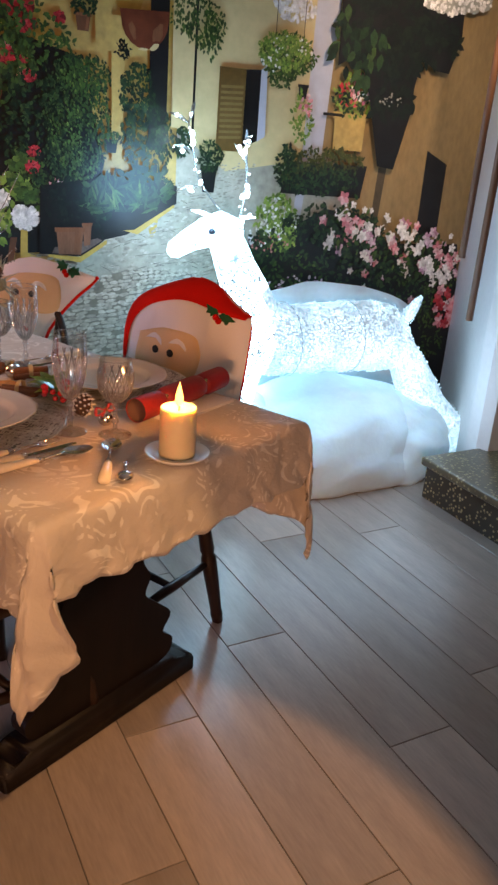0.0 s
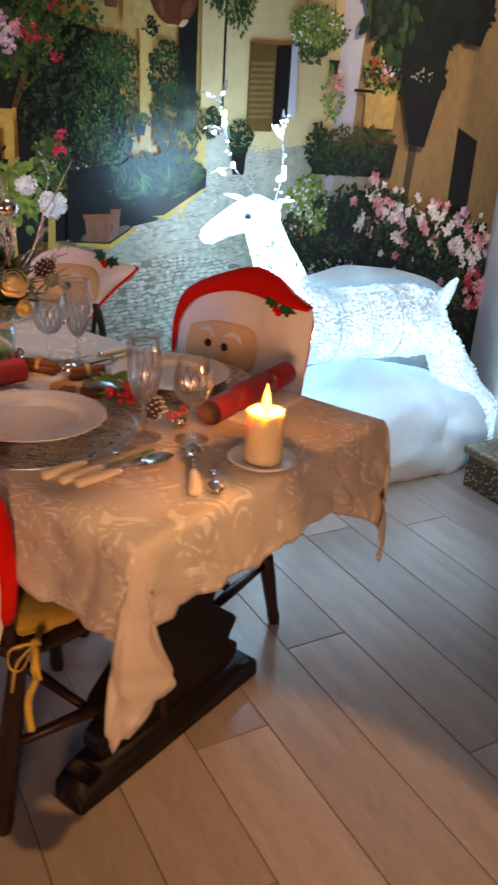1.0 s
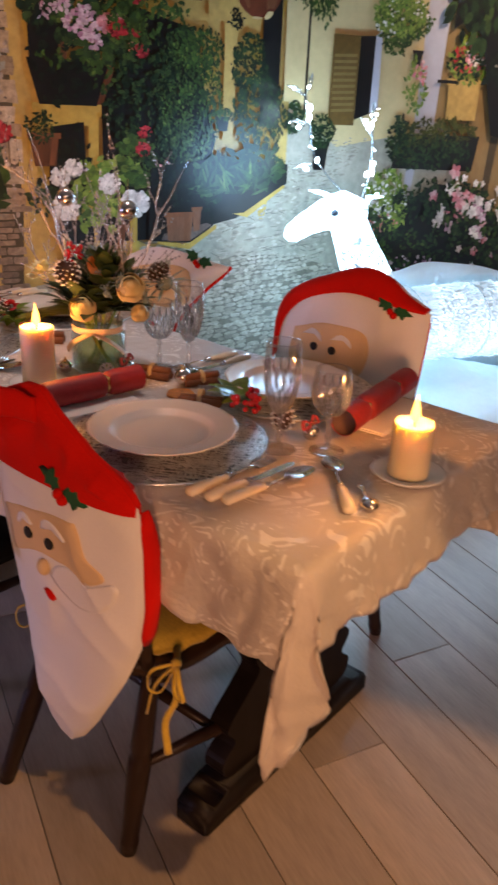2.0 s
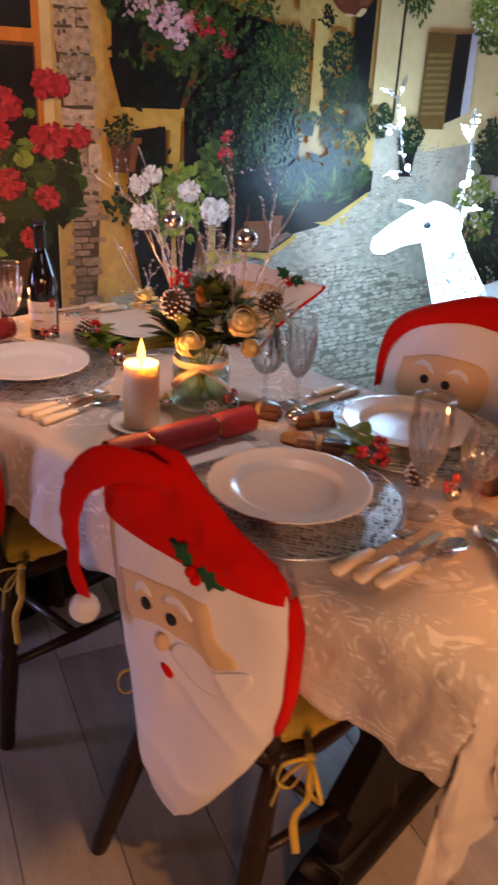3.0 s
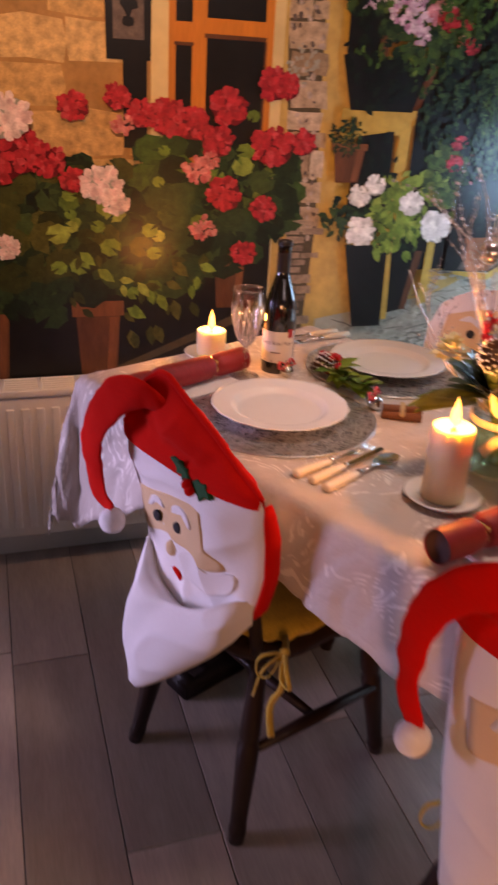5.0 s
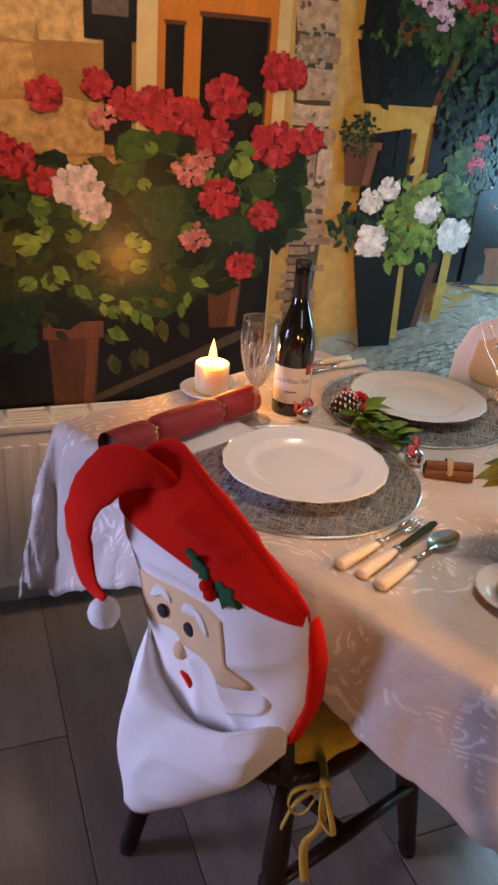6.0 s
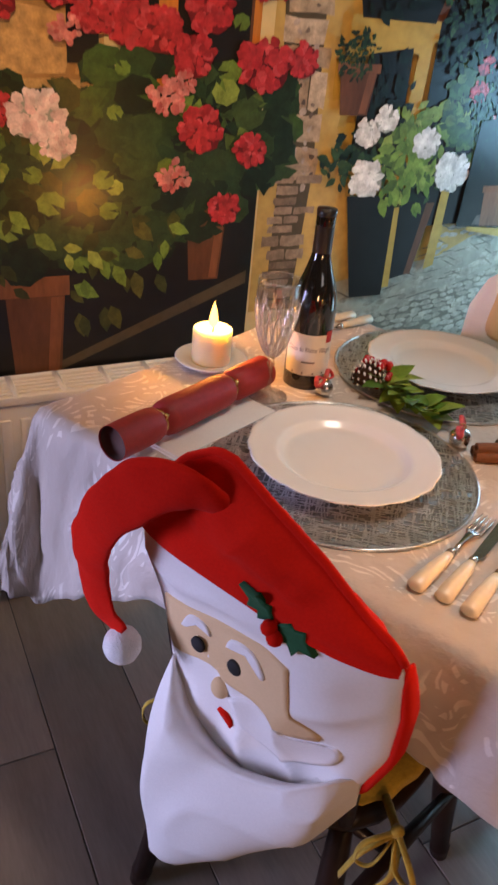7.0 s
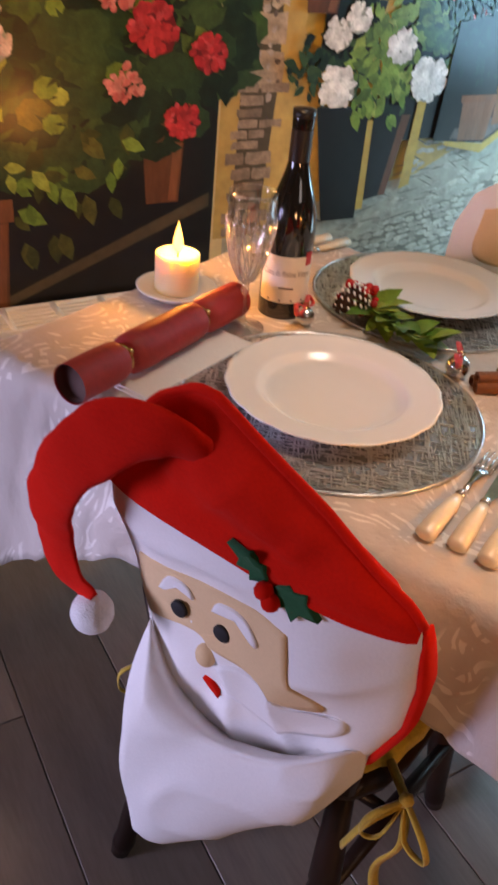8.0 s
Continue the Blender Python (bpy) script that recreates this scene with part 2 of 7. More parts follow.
M_BLACK = mat("black_felt_disc", (0.012, 0.011, 0.011), 0.8, vary=0.1)
M_PLUSH = mat("white_plush", (0.82, 0.80, 0.78), 0.95, vary=0.1, scale=60, fine=420, bump=0.6, sheen=0.5, depth=0.003)
M_YELLOW = mat("yellow_cushion_cloth", (0.52, 0.34, 0.035), 0.85, vary=0.3, scale=18, fine=200, bump=0.4, sheen=0.2)
M_CHINA = mat("white_porcelain", (0.80, 0.78, 0.75), 0.22, vary=0.02, scale=5, fine=40, bump=0.02, coat=0.15)
M_SILVER = mat("polished_silver", (0.72, 0.70, 0.68), 0.16, metal=1.0, vary=0.08, scale=20, fine=90, bump=0.03)
M_IVORY = mat("ivory_handle", (0.80, 0.70, 0.52), 0.3, vary=0.08, scale=20, fine=120, bump=0.03, coat=0.3)
M_MAT = mat("silver_weave", (0.66, 0.69, 0.70), 0.28, metal=0.8, vary=0.35, scale=40, fine=200, bump=0.3)
M_MATBASE = mat("placemat_base", (0.20, 0.215, 0.22), 0.42, metal=0.5, vary=0.4, scale=50, fine=220, bump=0.4)
M_CRACK = mat("red_cracker_paper", (0.30, 0.018, 0.02), 0.55, vary=0.25, scale=12, fine=120, bump=0.2)
M_CRACK2 = mat("cracker_card", (0.10, 0.05, 0.04), 0.8)
M_GOLD = mat("gold_ribbon", (0.75, 0.52, 0.22), 0.25, metal=1.0, vary=0.2, fine=140, bump=0.1)
M_NAPKIN = mat("white_napkin", (0.80, 0.75, 0.70), 0.85, vary=0.05, fine=180, bump=0.2, sheen=0.2)
M_WAX = mat("ivory_wax", (0.88, 0.72, 0.45), 0.45, vary=0.05, scale=10, fine=60, bump=0.05, sss=0.6)
M_WICK = mat("black_wick", (0.02, 0.015, 0.01), 0.9)
M_FLAME = glow("candle_flame", (1.0, 0.50, 0.10), 4.5)
M_CRYSTAL = thin_glass("cut_crystal", (0.99, 0.99, 0.99), 0.05, 1.38, 0.01)
M_CUT = thin_glass("crystal_cut", (0.98, 0.98, 0.98), 0.42, 1.45, 0.24)
M_STEM = thin_glass("crystal_stem", (0.97, 0.97, 0.97), 0.16, 1.5, 0.10)
M_JAR = thin_glass("jar_glass", (0.92, 0.97, 0.97), 0.03, 1.3)
M_WATER = thin_glass("vase_water", (0.80, 0.86, 0.60), 0.02, 1.2, 0.05)
M_BOTTLE = mat("dark_bottle_glass", (0.010, 0.009, 0.008), 0.06, vary=0.1, bump=0.0, coat=0.6)
M_FOIL = mat("black_foil", (0.012, 0.011, 0.012), 0.3, vary=0.15, fine=90, bump=0.1)
M_LABEL = mat("cream_label_paper", (0.76, 0.71, 0.62), 0.7, vary=0.05, fine=120, bump=0.05)
M_INK = mat("label_ink", (0.20, 0.16, 0.15), 0.7)
M_SEAL = mat("red_label_seal", (0.45, 0.03, 0.03), 0.6)
M_CONE = mat("pine_cone_scale", (0.085, 0.04, 0.022), 0.75, vary=0.4, scale=30, fine=160, bump=0.3)
M_SNOW = mat("white_cone_tip", (0.78, 0.75, 0.72), 0.85, vary=0.1)
M_BERRY = mat("red_berry", (0.46, 0.014, 0.02), 0.2, vary=0.25, scale=40, coat=0.5)
M_HOLLY = leafmat("holly_leaf", [(0.07, 0.16, 0.025), (0.19, 0.32, 0.04), (0.40, 0.44, 0.06), (0.10, 0.21, 0.03)], 0.3, 0.5)
M_GREENS = leafmat("mixed_dark_leaf", [(0.02, 0.05, 0.018), (0.05, 0.085, 0.02), (0.09, 0.12, 0.03), (0.035, 0.06, 0.025)], 0.4, 0.4)
M_YLEAF = leafmat("yellow_green_leaf", [(0.07, 0.10, 0.02), (0.14, 0.15, 0.025), (0.10, 0.13, 0.025)], 0.4, 0.4)
M_CINN = mat("cinnamon_bark", (0.20, 0.075, 0.03), 0.8, vary=0.35, scale=20, fine=120, bump=0.4, stretch=(1, 1, 6))
M_RAFFIA = mat("raffia_tie", (0.55, 0.40, 0.20), 0.8)
M_ROSE = mat("cream_rose_petal", (0.84, 0.68, 0.32), 0.65, vary=0.06, scale=14, fine=60, bump=0.1)
M_TWIG = mat("silver_twig", (0.74, 0.68, 0.65), 0.25, metal=0.7, vary=0.3, scale=40, fine=160, bump=0.4)
M_THISTLE = mat("grey_thistle", (0.26, 0.30, 0.24), 0.7, vary=0.35, scale=40, fine=160, bump=0.3)
M_CREAM = mat("cream_flower", (0.72, 0.66, 0.36), 0.7, vary=0.2, scale=30)
M_RIBBON = mat("cream_ribbon", (0.80, 0.62, 0.44), 0.5, vary=0.06, fine=150, bump=0.1)
M_TARTAN = mat("red_gingham_ribbon", (0.55, 0.06, 0.06), 0.6, vary=0.5, scale=200, fine=300)
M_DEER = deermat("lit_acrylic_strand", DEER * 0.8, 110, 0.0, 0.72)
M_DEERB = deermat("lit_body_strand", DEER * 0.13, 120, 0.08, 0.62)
M_ANTLER = thin_glass("clear_antler", (0.90, 0.97, 1.0), 0.22, 1.45, 0.25)
M_BULB = glow("cold_white_bulb", (0.62, 0.86, 1.0), 22)
M_WIRE = mat("white_frame_wire", (0.62, 0.68, 0.70), 0.5, vary=0.1)
M_EYE = mat("deer_dark_bead", (0.02, 0.03, 0.04), 0.3)
M_FLUFF = mat("white_wadding", (0.70, 0.86, 0.92), 1.0, vary=0.05, scale=9, fine=45, bump=0.20, sheen=0.4, sss=0.5, depth=0.012)
M_POLE = mat("brown_wood_pole", (0.16, 0.075, 0.035), 0.45, vary=0.3, scale=8, fine=60, bump=0.15, stretch=(1, 1, 0.15))
# printed inks of the mural, on a satin sheet that mirrors the lights softly
GLOSS = 0.36
I_DARK = mat("print_dark", (0.008, 0.008, 0.008), GLOSS, vary=0.5, scale=5, fine=30, bump=0, spec=0.32)
I_OCHRE = mat("print_ochre_wall", (0.46, 0.32, 0.10), GLOSS, vary=0.3, scale=5, fine=40, bump=0, spec=0.32)
I_PALE = mat("print_pale_wall", (0.60, 0.49, 0.25), GLOSS, vary=0.14, scale=4, fine=30, bump=0, spec=0.32)
I_REDD = mat("print_bloom_shade", (0.13, 0.008, 0.012), GLOSS, vary=0.3, bump=0, spec=0.32)
I_GREYB = mat("print_pale_shade", (0.30, 0.31, 0.27), GLOSS, vary=0.2, bump=0, spec=0.32)
I_RIGHTD = mat("print_olive_shade", (0.075, 0.06, 0.035), GLOSS, vary=0.3, bump=0, spec=0.32)
I_RIGHT = mat("print_olive_wall", (0.24, 0.17, 0.075), GLOSS, vary=0.35, scale=3, fine=26, bump=0, stretch=(1.5, 1, 0.7))
I_BRICK = leafmat("print_ochre_brick", [(0.44, 0.27, 0.10), (0.54, 0.36, 0.15), (0.48, 0.30, 0.12), (0.58, 0.41, 0.19)], GLOSS, 0.32)
I_JOINT = mat("print_brick_joint", (0.34, 0.19, 0.065), GLOSS, vary=0.3, scale=12, fine=60, bump=0, spec=0.32)
I_FRAME = mat("print_orange_wood", (0.52, 0.19, 0.03), GLOSS, vary=0.2, scale=6, fine=60, bump=0, stretch=(3, 1, 0.4))
I_STONE = leafmat("print_column_stone", [(0.24, 0.17, 0.105), (0.44, 0.34, 0.24), (0.31, 0.22, 0.145), (0.50, 0.41, 0.31), (0.36, 0.27, 0.18)], GLOSS, 0.32)
I_STONEL = leafmat("print_stone_light", [(0.34, 0.28, 0.24), (0.42, 0.36, 0.32), (0.30, 0.24, 0.22)], GLOSS, 0.32)
I_PALEB = leafmat("print_pale_pink_petal", [(0.66, 0.50, 0.48), (0.74, 0.62, 0.60), (0.62, 0.42, 0.42), (0.76, 0.68, 0.66)], GLOSS, 0.32)
I_LOWB = leafmat("print_low_brick", [(0.19, 0.14, 0.10), (0.34, 0.26, 0.19), (0.26, 0.195, 0.145), (0.15, 0.11, 0.08)], GLOSS, 0.32)
I_SHADE = leafmat("print_stone_shade", [(0.05, 0.04, 0.035), (0.11, 0.085, 0.075), (0.20, 0.16, 0.14)], GLOSS, 0.32)
I_PATH = mat("print_paving", (0.36, 0.35, 0.28), GLOSS, vary=0.35, scale=5, fine=40, bump=0, spec=0.32)
I_COB = leafmat("print_cobble", [(0.30, 0.285, 0.225), (0.39, 0.365, 0.29), (0.46, 0.435, 0.36), (0.27, 0.25, 0.20)], GLOSS, 0.32)
I_SEAM = mat("print_paving_seam", (0.16, 0.152, 0.118), GLOSS, vary=0.4, scale=9, fine=60, bump=0, spec=0.32)
I_TERRAL = mat("print_terracotta_lit", (0.19, 0.076, 0.034), GLOSS, vary=0.3, scale=8, fine=40, bump=0, stretch=(4, 1, 1))
I_POT = mat("print_pot_clay", (0.19, 0.085, 0.045), GLOSS, vary=0.3, scale=8, fine=40, bump=0, stretch=(4, 1, 1))
I_TERRA = mat("print_terracotta", (0.115, 0.046, 0.022), GLOSS, vary=0.35, scale=6, fine=30, bump=0, stretch=(3, 1, 1))
I_COPPER = mat("print_copper", (0.13, 0.032, 0.014), GLOSS, vary=0.6, scale=6, fine=14, bump=0, spec=0.32)
I_DOOR = mat("print_door_brown", (0.13, 0.075, 0.02), GLOSS, vary=0.3, scale=8, fine=50, bump=0, spec=0.32)
I_GOLD = mat("print_door_slat", (0.20, 0.14, 0.05), GLOSS, vary=0.2)
I_BLUEW = mat("print_bluish_wall", (0.46, 0.48, 0.54), GLOSS, vary=0.1, scale=4, fine=40, bump=0, spec=0.32)
I_YEL = mat("print_yellow_wood", (0.46, 0.32, 0.07), GLOSS, vary=0.25, scale=8, fine=50, bump=0, spec=0.32)
I_LEAF = leafmat("print_leaf", [(0.012, 0.03, 0.01), (0.03, 0.07, 0.016), (0.055, 0.115, 0.022), (0.02, 0.045, 0.014), (0.10, 0.16, 0.03)], GLOSS, 0.32)
I_LIME = leafmat("print_light_leaf", [(0.05, 0.10, 0.02), (0.20, 0.31, 0.05), (0.10, 0.19, 0.03), (0.32, 0.40, 0.08)], GLOSS, 0.32)
I_DEEP = leafmat("print_deep_leaf", [(0.004, 0.010, 0.006), (0.010, 0.026, 0.011), (0.020, 0.048, 0.017), (0.042, 0.08, 0.023)], GLOSS, 0.32)
I_BLACKL = leafmat("print_shadow_leaf", [(0.004, 0.006, 0.005), (0.006, 0.012, 0.008), (0.010, 0.018, 0.010)], GLOSS, 0.32)
I_OLIVE = leafmat("print_olive_leaf", [(0.018, 0.028, 0.008), (0.06, 0.07, 0.015), (0.035, 0.045, 0.011), (0.10, 0.105, 0.022)], GLOSS, 0.32)
I_REDB = leafmat("print_red_petal", [(0.24, 0.012, 0.018), (0.46, 0.035, 0.045), (0.34, 0.018, 0.028), (0.56, 0.09, 0.10)], GLOSS, 0.32)
I_PINKB = leafmat("print_pink_petal", [(0.55, 0.16, 0.20), (0.66, 0.36, 0.38), (0.50, 0.10, 0.14), (0.70, 0.50, 0.52)], GLOSS, 0.32)
I_SALM = leafmat("print_salmon_petal", [(0.54, 0.13, 0.12), (0.62, 0.26, 0.23), (0.44, 0.07, 0.07)], GLOSS, 0.32)
I_WHITEB = leafmat("print_white_petal", [(0.64, 0.64, 0.60), (0.74, 0.73, 0.70), (0.70, 0.68, 0.66), (0.78, 0.78, 0.77)], GLOSS, 0.32)
I_LILAC = leafmat("print_lilac_petal", [(0.52, 0.36, 0.46), (0.66, 0.52, 0.60), (0.34, 0.12, 0.24), (0.70, 0.62, 0.66)], GLOSS, 0.32)

# the print is a satin sheet under a thin clear coat
for m in bpy.data.materials:
    if m.name.startswith("print_"):
        p = m.node_tree.nodes["Principled BSDF"]
        p.inputs["Roughness"].default_value, p.inputs["Specular IOR Level"].default_value = 0.6, 0.08
        p.inputs["Coat Weight"].default_value, p.inputs["Coat Roughness"].default_value = 0.75, 0.29


# ---------------------------------------------------------------- mesh helpers
def part(name, bm, material, parent=None, label="", smooth=True, share=None):
    """Links a bmesh (or shared mesh data) as one mesh object under parent."""
    if share is None:
        me = bpy.data.meshes.new(name)
        bm.normal_update()
        bm.to_mesh(me)
        bm.free()
        for m in material if isinstance(material, (list, tuple)) else [material]:
            me.materials.append(m)
        if smooth:
            me.polygons.foreach_set("use_smooth", [True] * len(me.polygons))
    else:
        me = share
    ob = new(name, me)
    if parent is not None:
        ob.parent = parent
    if label:
        ob["label"] = label
    return ob


def pyparts(name, verts, faces, material, parent=None, label=""):
    me = bpy.data.meshes.new(name)
    me.from_pydata(verts, [], faces)
    me.materials.append(material)
    ob = new(name, me)
    if parent is not None:
        ob.parent = parent
    if label:
        ob["label"] = label
    return ob


def thing(name, m=None, label="", category="", group="", kind=""):
    ob = new(name)
    ob.empty_display_size = 0.05
    if m is not None:
        ob.matrix_world = m
    return tagged(ob, label, category, group, kind)


def box(bm, lo, hi, bevel=0.0, m=None):
    """A box from lo to hi with bevelled edges, added to bm."""
    r = bmesh.ops.create_cube(bm, size=1)
    vs = r["verts"]
    for v in vs:
        v.co = Vector([lo[i] + (v.co[i] + 0.5) * (hi[i] - lo[i]) for i in range(3)])
    if m is not None:
        bmesh.ops.transform(bm, matrix=m, verts=vs)
    if bevel:
        es = list({e for v in vs for e in v.link_edges})
        bmesh.ops.bevel(bm, geom=es, offset=bevel, segments=2, affect="EDGES", profile=0.5)
    return bm


def boxed(lo, hi, bevel=0.004, m=None):
    return box(bmesh.new(), lo, hi, bevel, m)


def lathe(profile, seg=28, bm=None, m=None, wave=None, cap=True):
    """Turns (radius, height) pairs round the z axis; wave(angle, i) scales the radius."""
    bm = bm or bmesh.new()
    rings = []
    for i, (r, z) in enumerate(profile):
        ring = []
        for k in range(seg):
            a = 2 * math.pi * k / seg
            q = r * (wave(a, i) if wave else 1.0)
            co = Vector((q * math.cos(a), q * math.sin(a), z))
            ring.append(bm.verts.new(m @ co if m else co))
        rings.append(ring)
    for a, b in zip(rings, rings[1:]):
        for k in range(seg):
            bm.faces.new((a[k], a[(k + 1) % seg], b[(k + 1) % seg], b[k]))
    if cap:
        if profile[0][0] > 1e-5:
            bm.faces.new(rings[0][::-1])
        if profile[-1][0] > 1e-5:
            bm.faces.new(rings[-1])
    return bm


def tube(points, radii, seg=8, bm=None, flat=1.0, cap=True):
    """A tube through points with its own radius at each; flat squashes it along z."""
    bm = bm or bmesh.new()
    pts = [Vector(p) for p in points]
    if not isinstance(radii, (list, tuple)):
        radii = [radii] * len(pts)
    rings, side = [], None
    for i, p in enumerate(pts):
        d = (pts[min(i + 1, len(pts) - 1)] - pts[max(i - 1, 0)]).normalized()
        if side is None:
            side = d.cross(Vector((0, 0, 1)))
            if side.length < 0.05:
                side = d.cross(Vector((0, 1, 0)))
        side = (side - d * side.dot(d)).normalized()
        up = side.cross(d)
        rings.append([bm.verts.new(p + radii[i] * (side * math.cos(2 * math.pi * k / seg) + up * flat * math.sin(2 * math.pi * k / seg))) for k in range(seg)])
    for a, b in zip(rings, rings[1:]):
        for k in range(seg):
            bm.faces.new((a[k], b[k], b[(k + 1) % seg], a[(k + 1) % seg]))
    if cap:
        bm.faces.new(rings[0])
        bm.faces.new(rings[-1][::-1])
    return bm


def curve(points, n=8):
    """Points of a smooth line through the given ones."""
    P = [Vector(p) for p in points]
    P = [2 * P[0] - P[1]] + P + [2 * P[-1] - P[-2]]
    out = []
    for i in range(1, len(P) - 2):
        a, b, c, d = P[i - 1:i + 3]
        for k in range(n):
            t = k / n
            out.append(0.5 * ((2 * b) + (c - a) * t + (2 * a - 5 * b + 4 * c - d) * t * t + (3 * b - a - 3 * c + d) * t ** 3))
    out.append(P[-2])
    return out


def ball(r, place=(0, 0, 0), bm=None, sub=2, squash=(1, 1, 1)):
    bm = bm or bmesh.new()
    vs = bmesh.ops.create_icosphere(bm, subdivisions=sub, radius=r)["verts"]
    for v in vs:
        v.co = Vector((v.co.x * squash[0], v.co.y * squash[1], v.co.z * squash[2])) + Vector(place)
    return bm


def leafy(bm, root, way, length, width, curl=0.3, up=(0, 0, 1), pts=5):
    """One leaf blade: a creased strip from root along way."""
    way = Vector(way).normalized()
    side = way.cross(Vector(up))
    if side.length < 0.05:
        side = way.cross(Vector((1, 0, 0)))
    side.normalize()
    nor = side.cross(way)
    rows = []
    for i in range(pts):
        t = i / (pts - 1)
        w = width * math.sin(math.pi * min(1, 0.08 + 0.92 * t)) ** 0.8 * (1 - 0.25 * t)
        c = Vector(root) + way * length * t - nor * curl * length * t * t
        rows.append([bm.verts.new(c + side * w * s + nor * 0.18 * w * abs(s)) for s in (-1, 0, 1)])
    for a, b in zip(rows, rows[1:]):
        for k in (0, 1):
            bm.faces.new((a[k], a[k + 1], b[k + 1], b[k]))
    return bm


# ---------------------------------------------------------------- room
def structure(name, bm, m, label, smooth=False):
    return tagged(part(name, bm, m, smooth=smooth), label, name.split("_")[0], kind="structure")


structure("wall_north", boxed((-3.2, WALL, 0), (3.4, WALL + 0.2, 2.5), 0), M_PLASTER, "white plastered wall behind the printed mural")
structure("wall_west", boxed((-3.4, -3.2, 0), (-3.2, WALL + 0.2, 2.5), 0), M_BEHIND, "plain warm grey painted side wall")
structure("wall_south", boxed((-3.2, -3.4, 0), (4.6, -3.2, 2.5), 0), M_BEHIND, "plain warm grey painted wall")
structure("wall_east", boxed((4.4, -3.2, 0), (4.6, WALL + 0.2, 2.5), 0), M_BEHIND, "plain warm grey painted wall beyond the stairs")
structure("ceiling", boxed((-3.4, -3.4, 2.5), (4.6, WALL + 0.2, 2.6), 0), M_CEIL, "plain white painted ceiling")

# the wall that runs slantwise from the mural to the stairs, with a soft plastered edge
bm = bmesh.new()
outline = [(2.985, 3.118), (2.46, 2.33), (2.43, 2.24), (2.45, 2.19), (2.52, 2.18), (2.75, 2.42), (3.4, 3.118)]
lo = [bm.verts.new((x, y, 0)) for x, y in outline]
hi = [bm.verts.new((x, y, 2.5)) for x, y in outline]
for i in range(len(outline)):
    k = (i + 1) % len(outline)
    bm.faces.new((lo[i], lo[k], hi[k], hi[i]))
bm.faces.new(hi)
bmesh.ops.recalc_face_normals(bm, faces=bm.faces[:])
structure("wall_stairs", bm, M_PLASTER, "white plastered slanting wall beside the stairs")

# floor: grout bed, with the planks laid last in the file
floor = structure("floor", boxed((-3.2, -3.2, -0.1), (4.4, WALL, -0.003), 0), M_GROUT, "floor of pale wood-look plank tiles with dark joints")

# stairs
st = tagged(thing("stairs", label="low stair steps of dark speckled stone with patterned tread tiles", category="stairs"), kind="structure")
part("riser", boxed((2.178, -0.6, 0), (2.62, 2.242, 0.152), 0.004), M_STONE, st, "dark speckled stone riser")
part("tread", boxed((2.138, -0.62, 0.152), (2.64, 2.236, 0.188), 0.008), M_TREAD, st, "grey-green patterned tread")
part("riser", boxed((2.60, -0.6, 0.188), (3.1, 2.17, 0.34), 0.004), I_YEL, st, "ochre painted riser")
part("tread", boxed((2.575, -0.62, 0.34), (3.1, 2.18, 0.376), 0.008), M_TREAD, st, "grey-green patterned tread")
# wooden poles that hang on the slanting wall
for (x, y, z0, z1, r) in ((2.265, 2.335, 0.955, 2.5, 0.013), (2.315, 2.29, 0.72, 2.5, 0.014)):
    bm = tube([(x, y, z0), (x + 0.004, y - 0.002, (z0 + z1) / 2), (x + 0.006, y + 0.003, z1)], [r, r * 1.05, r], 14)
    p = tagged(part("wooden_pole", bm, M_POLE), "thin brown wooden pole hanging from the ceiling by the wall", "pole", "wooden poles by the wall")

# radiator under the mural
rad = thing("radiator", label="white enamelled panel radiator with slotted top grille under the mural", category="radiator")
bm = boxed((-1.3, 3.0, 0.12), (0.30, 3.012, 0.55), 0.005)
part("front_panel", bm, M_METAL, rad)
for k in range(40):
    x = -1.29 + k * 0.04
    part("rib", boxed((x, 2.994, 0.15), (x + 0.022, 3.002, 0.52), 0.003), M_METAL, rad)
part("side_panel", boxed((0.30, 2.995, 0.12), (0.306, 3.10, 0.572), 0.002), M_METAL, rad)
part("rear_panel", boxed((-1.3, 3.085, 0.12), (0.30, 3.10, 0.55), 0.004), M_METAL, rad)
part("grille_bed", boxed((-1.3, 3.012, 0.545), (0.30, 3.085, 0.552), 0), M_SLOT, rad, "dark inside of the top grille")
bm = bmesh.new()
for y in (2.995, 3.018, 3.034, 3.05, 3.066, 3.085):
    box(bm, (-1.3, y, 0.553), (0.30, y + (0.014 if y in (2.995, 3.085) else 0.006), 0.572), 0.002)
for k in range(17):
    box(bm, (-1.3 + k * 0.1, 3.0, 0.5532), (-1.288 + k * 0.1, 3.095, 0.5722), 0)
part("top_grille", bm, M_METAL, rad, "slotted white top grille")
structure("baseboard", boxed((-3.2, WALL - 0.015, 0), (2.9, WALL, 0.09), 0.003), M_METAL, "white skirting board")


# ---------------------------------------------------------------- mural: a flat printed picture of a flowered alley
mural = tagged(thing("mural", label="wall-sized printed mural of a flowered alley with pots", category="mural"), kind="structure")
INK = [0]
rnd = random.Random(5)


def ink(name, polys, material, label=""):
    """A printed shape: flat polygons of (x, z), each motif a hair above the one before."""
    return layered(name, polys, material, label)


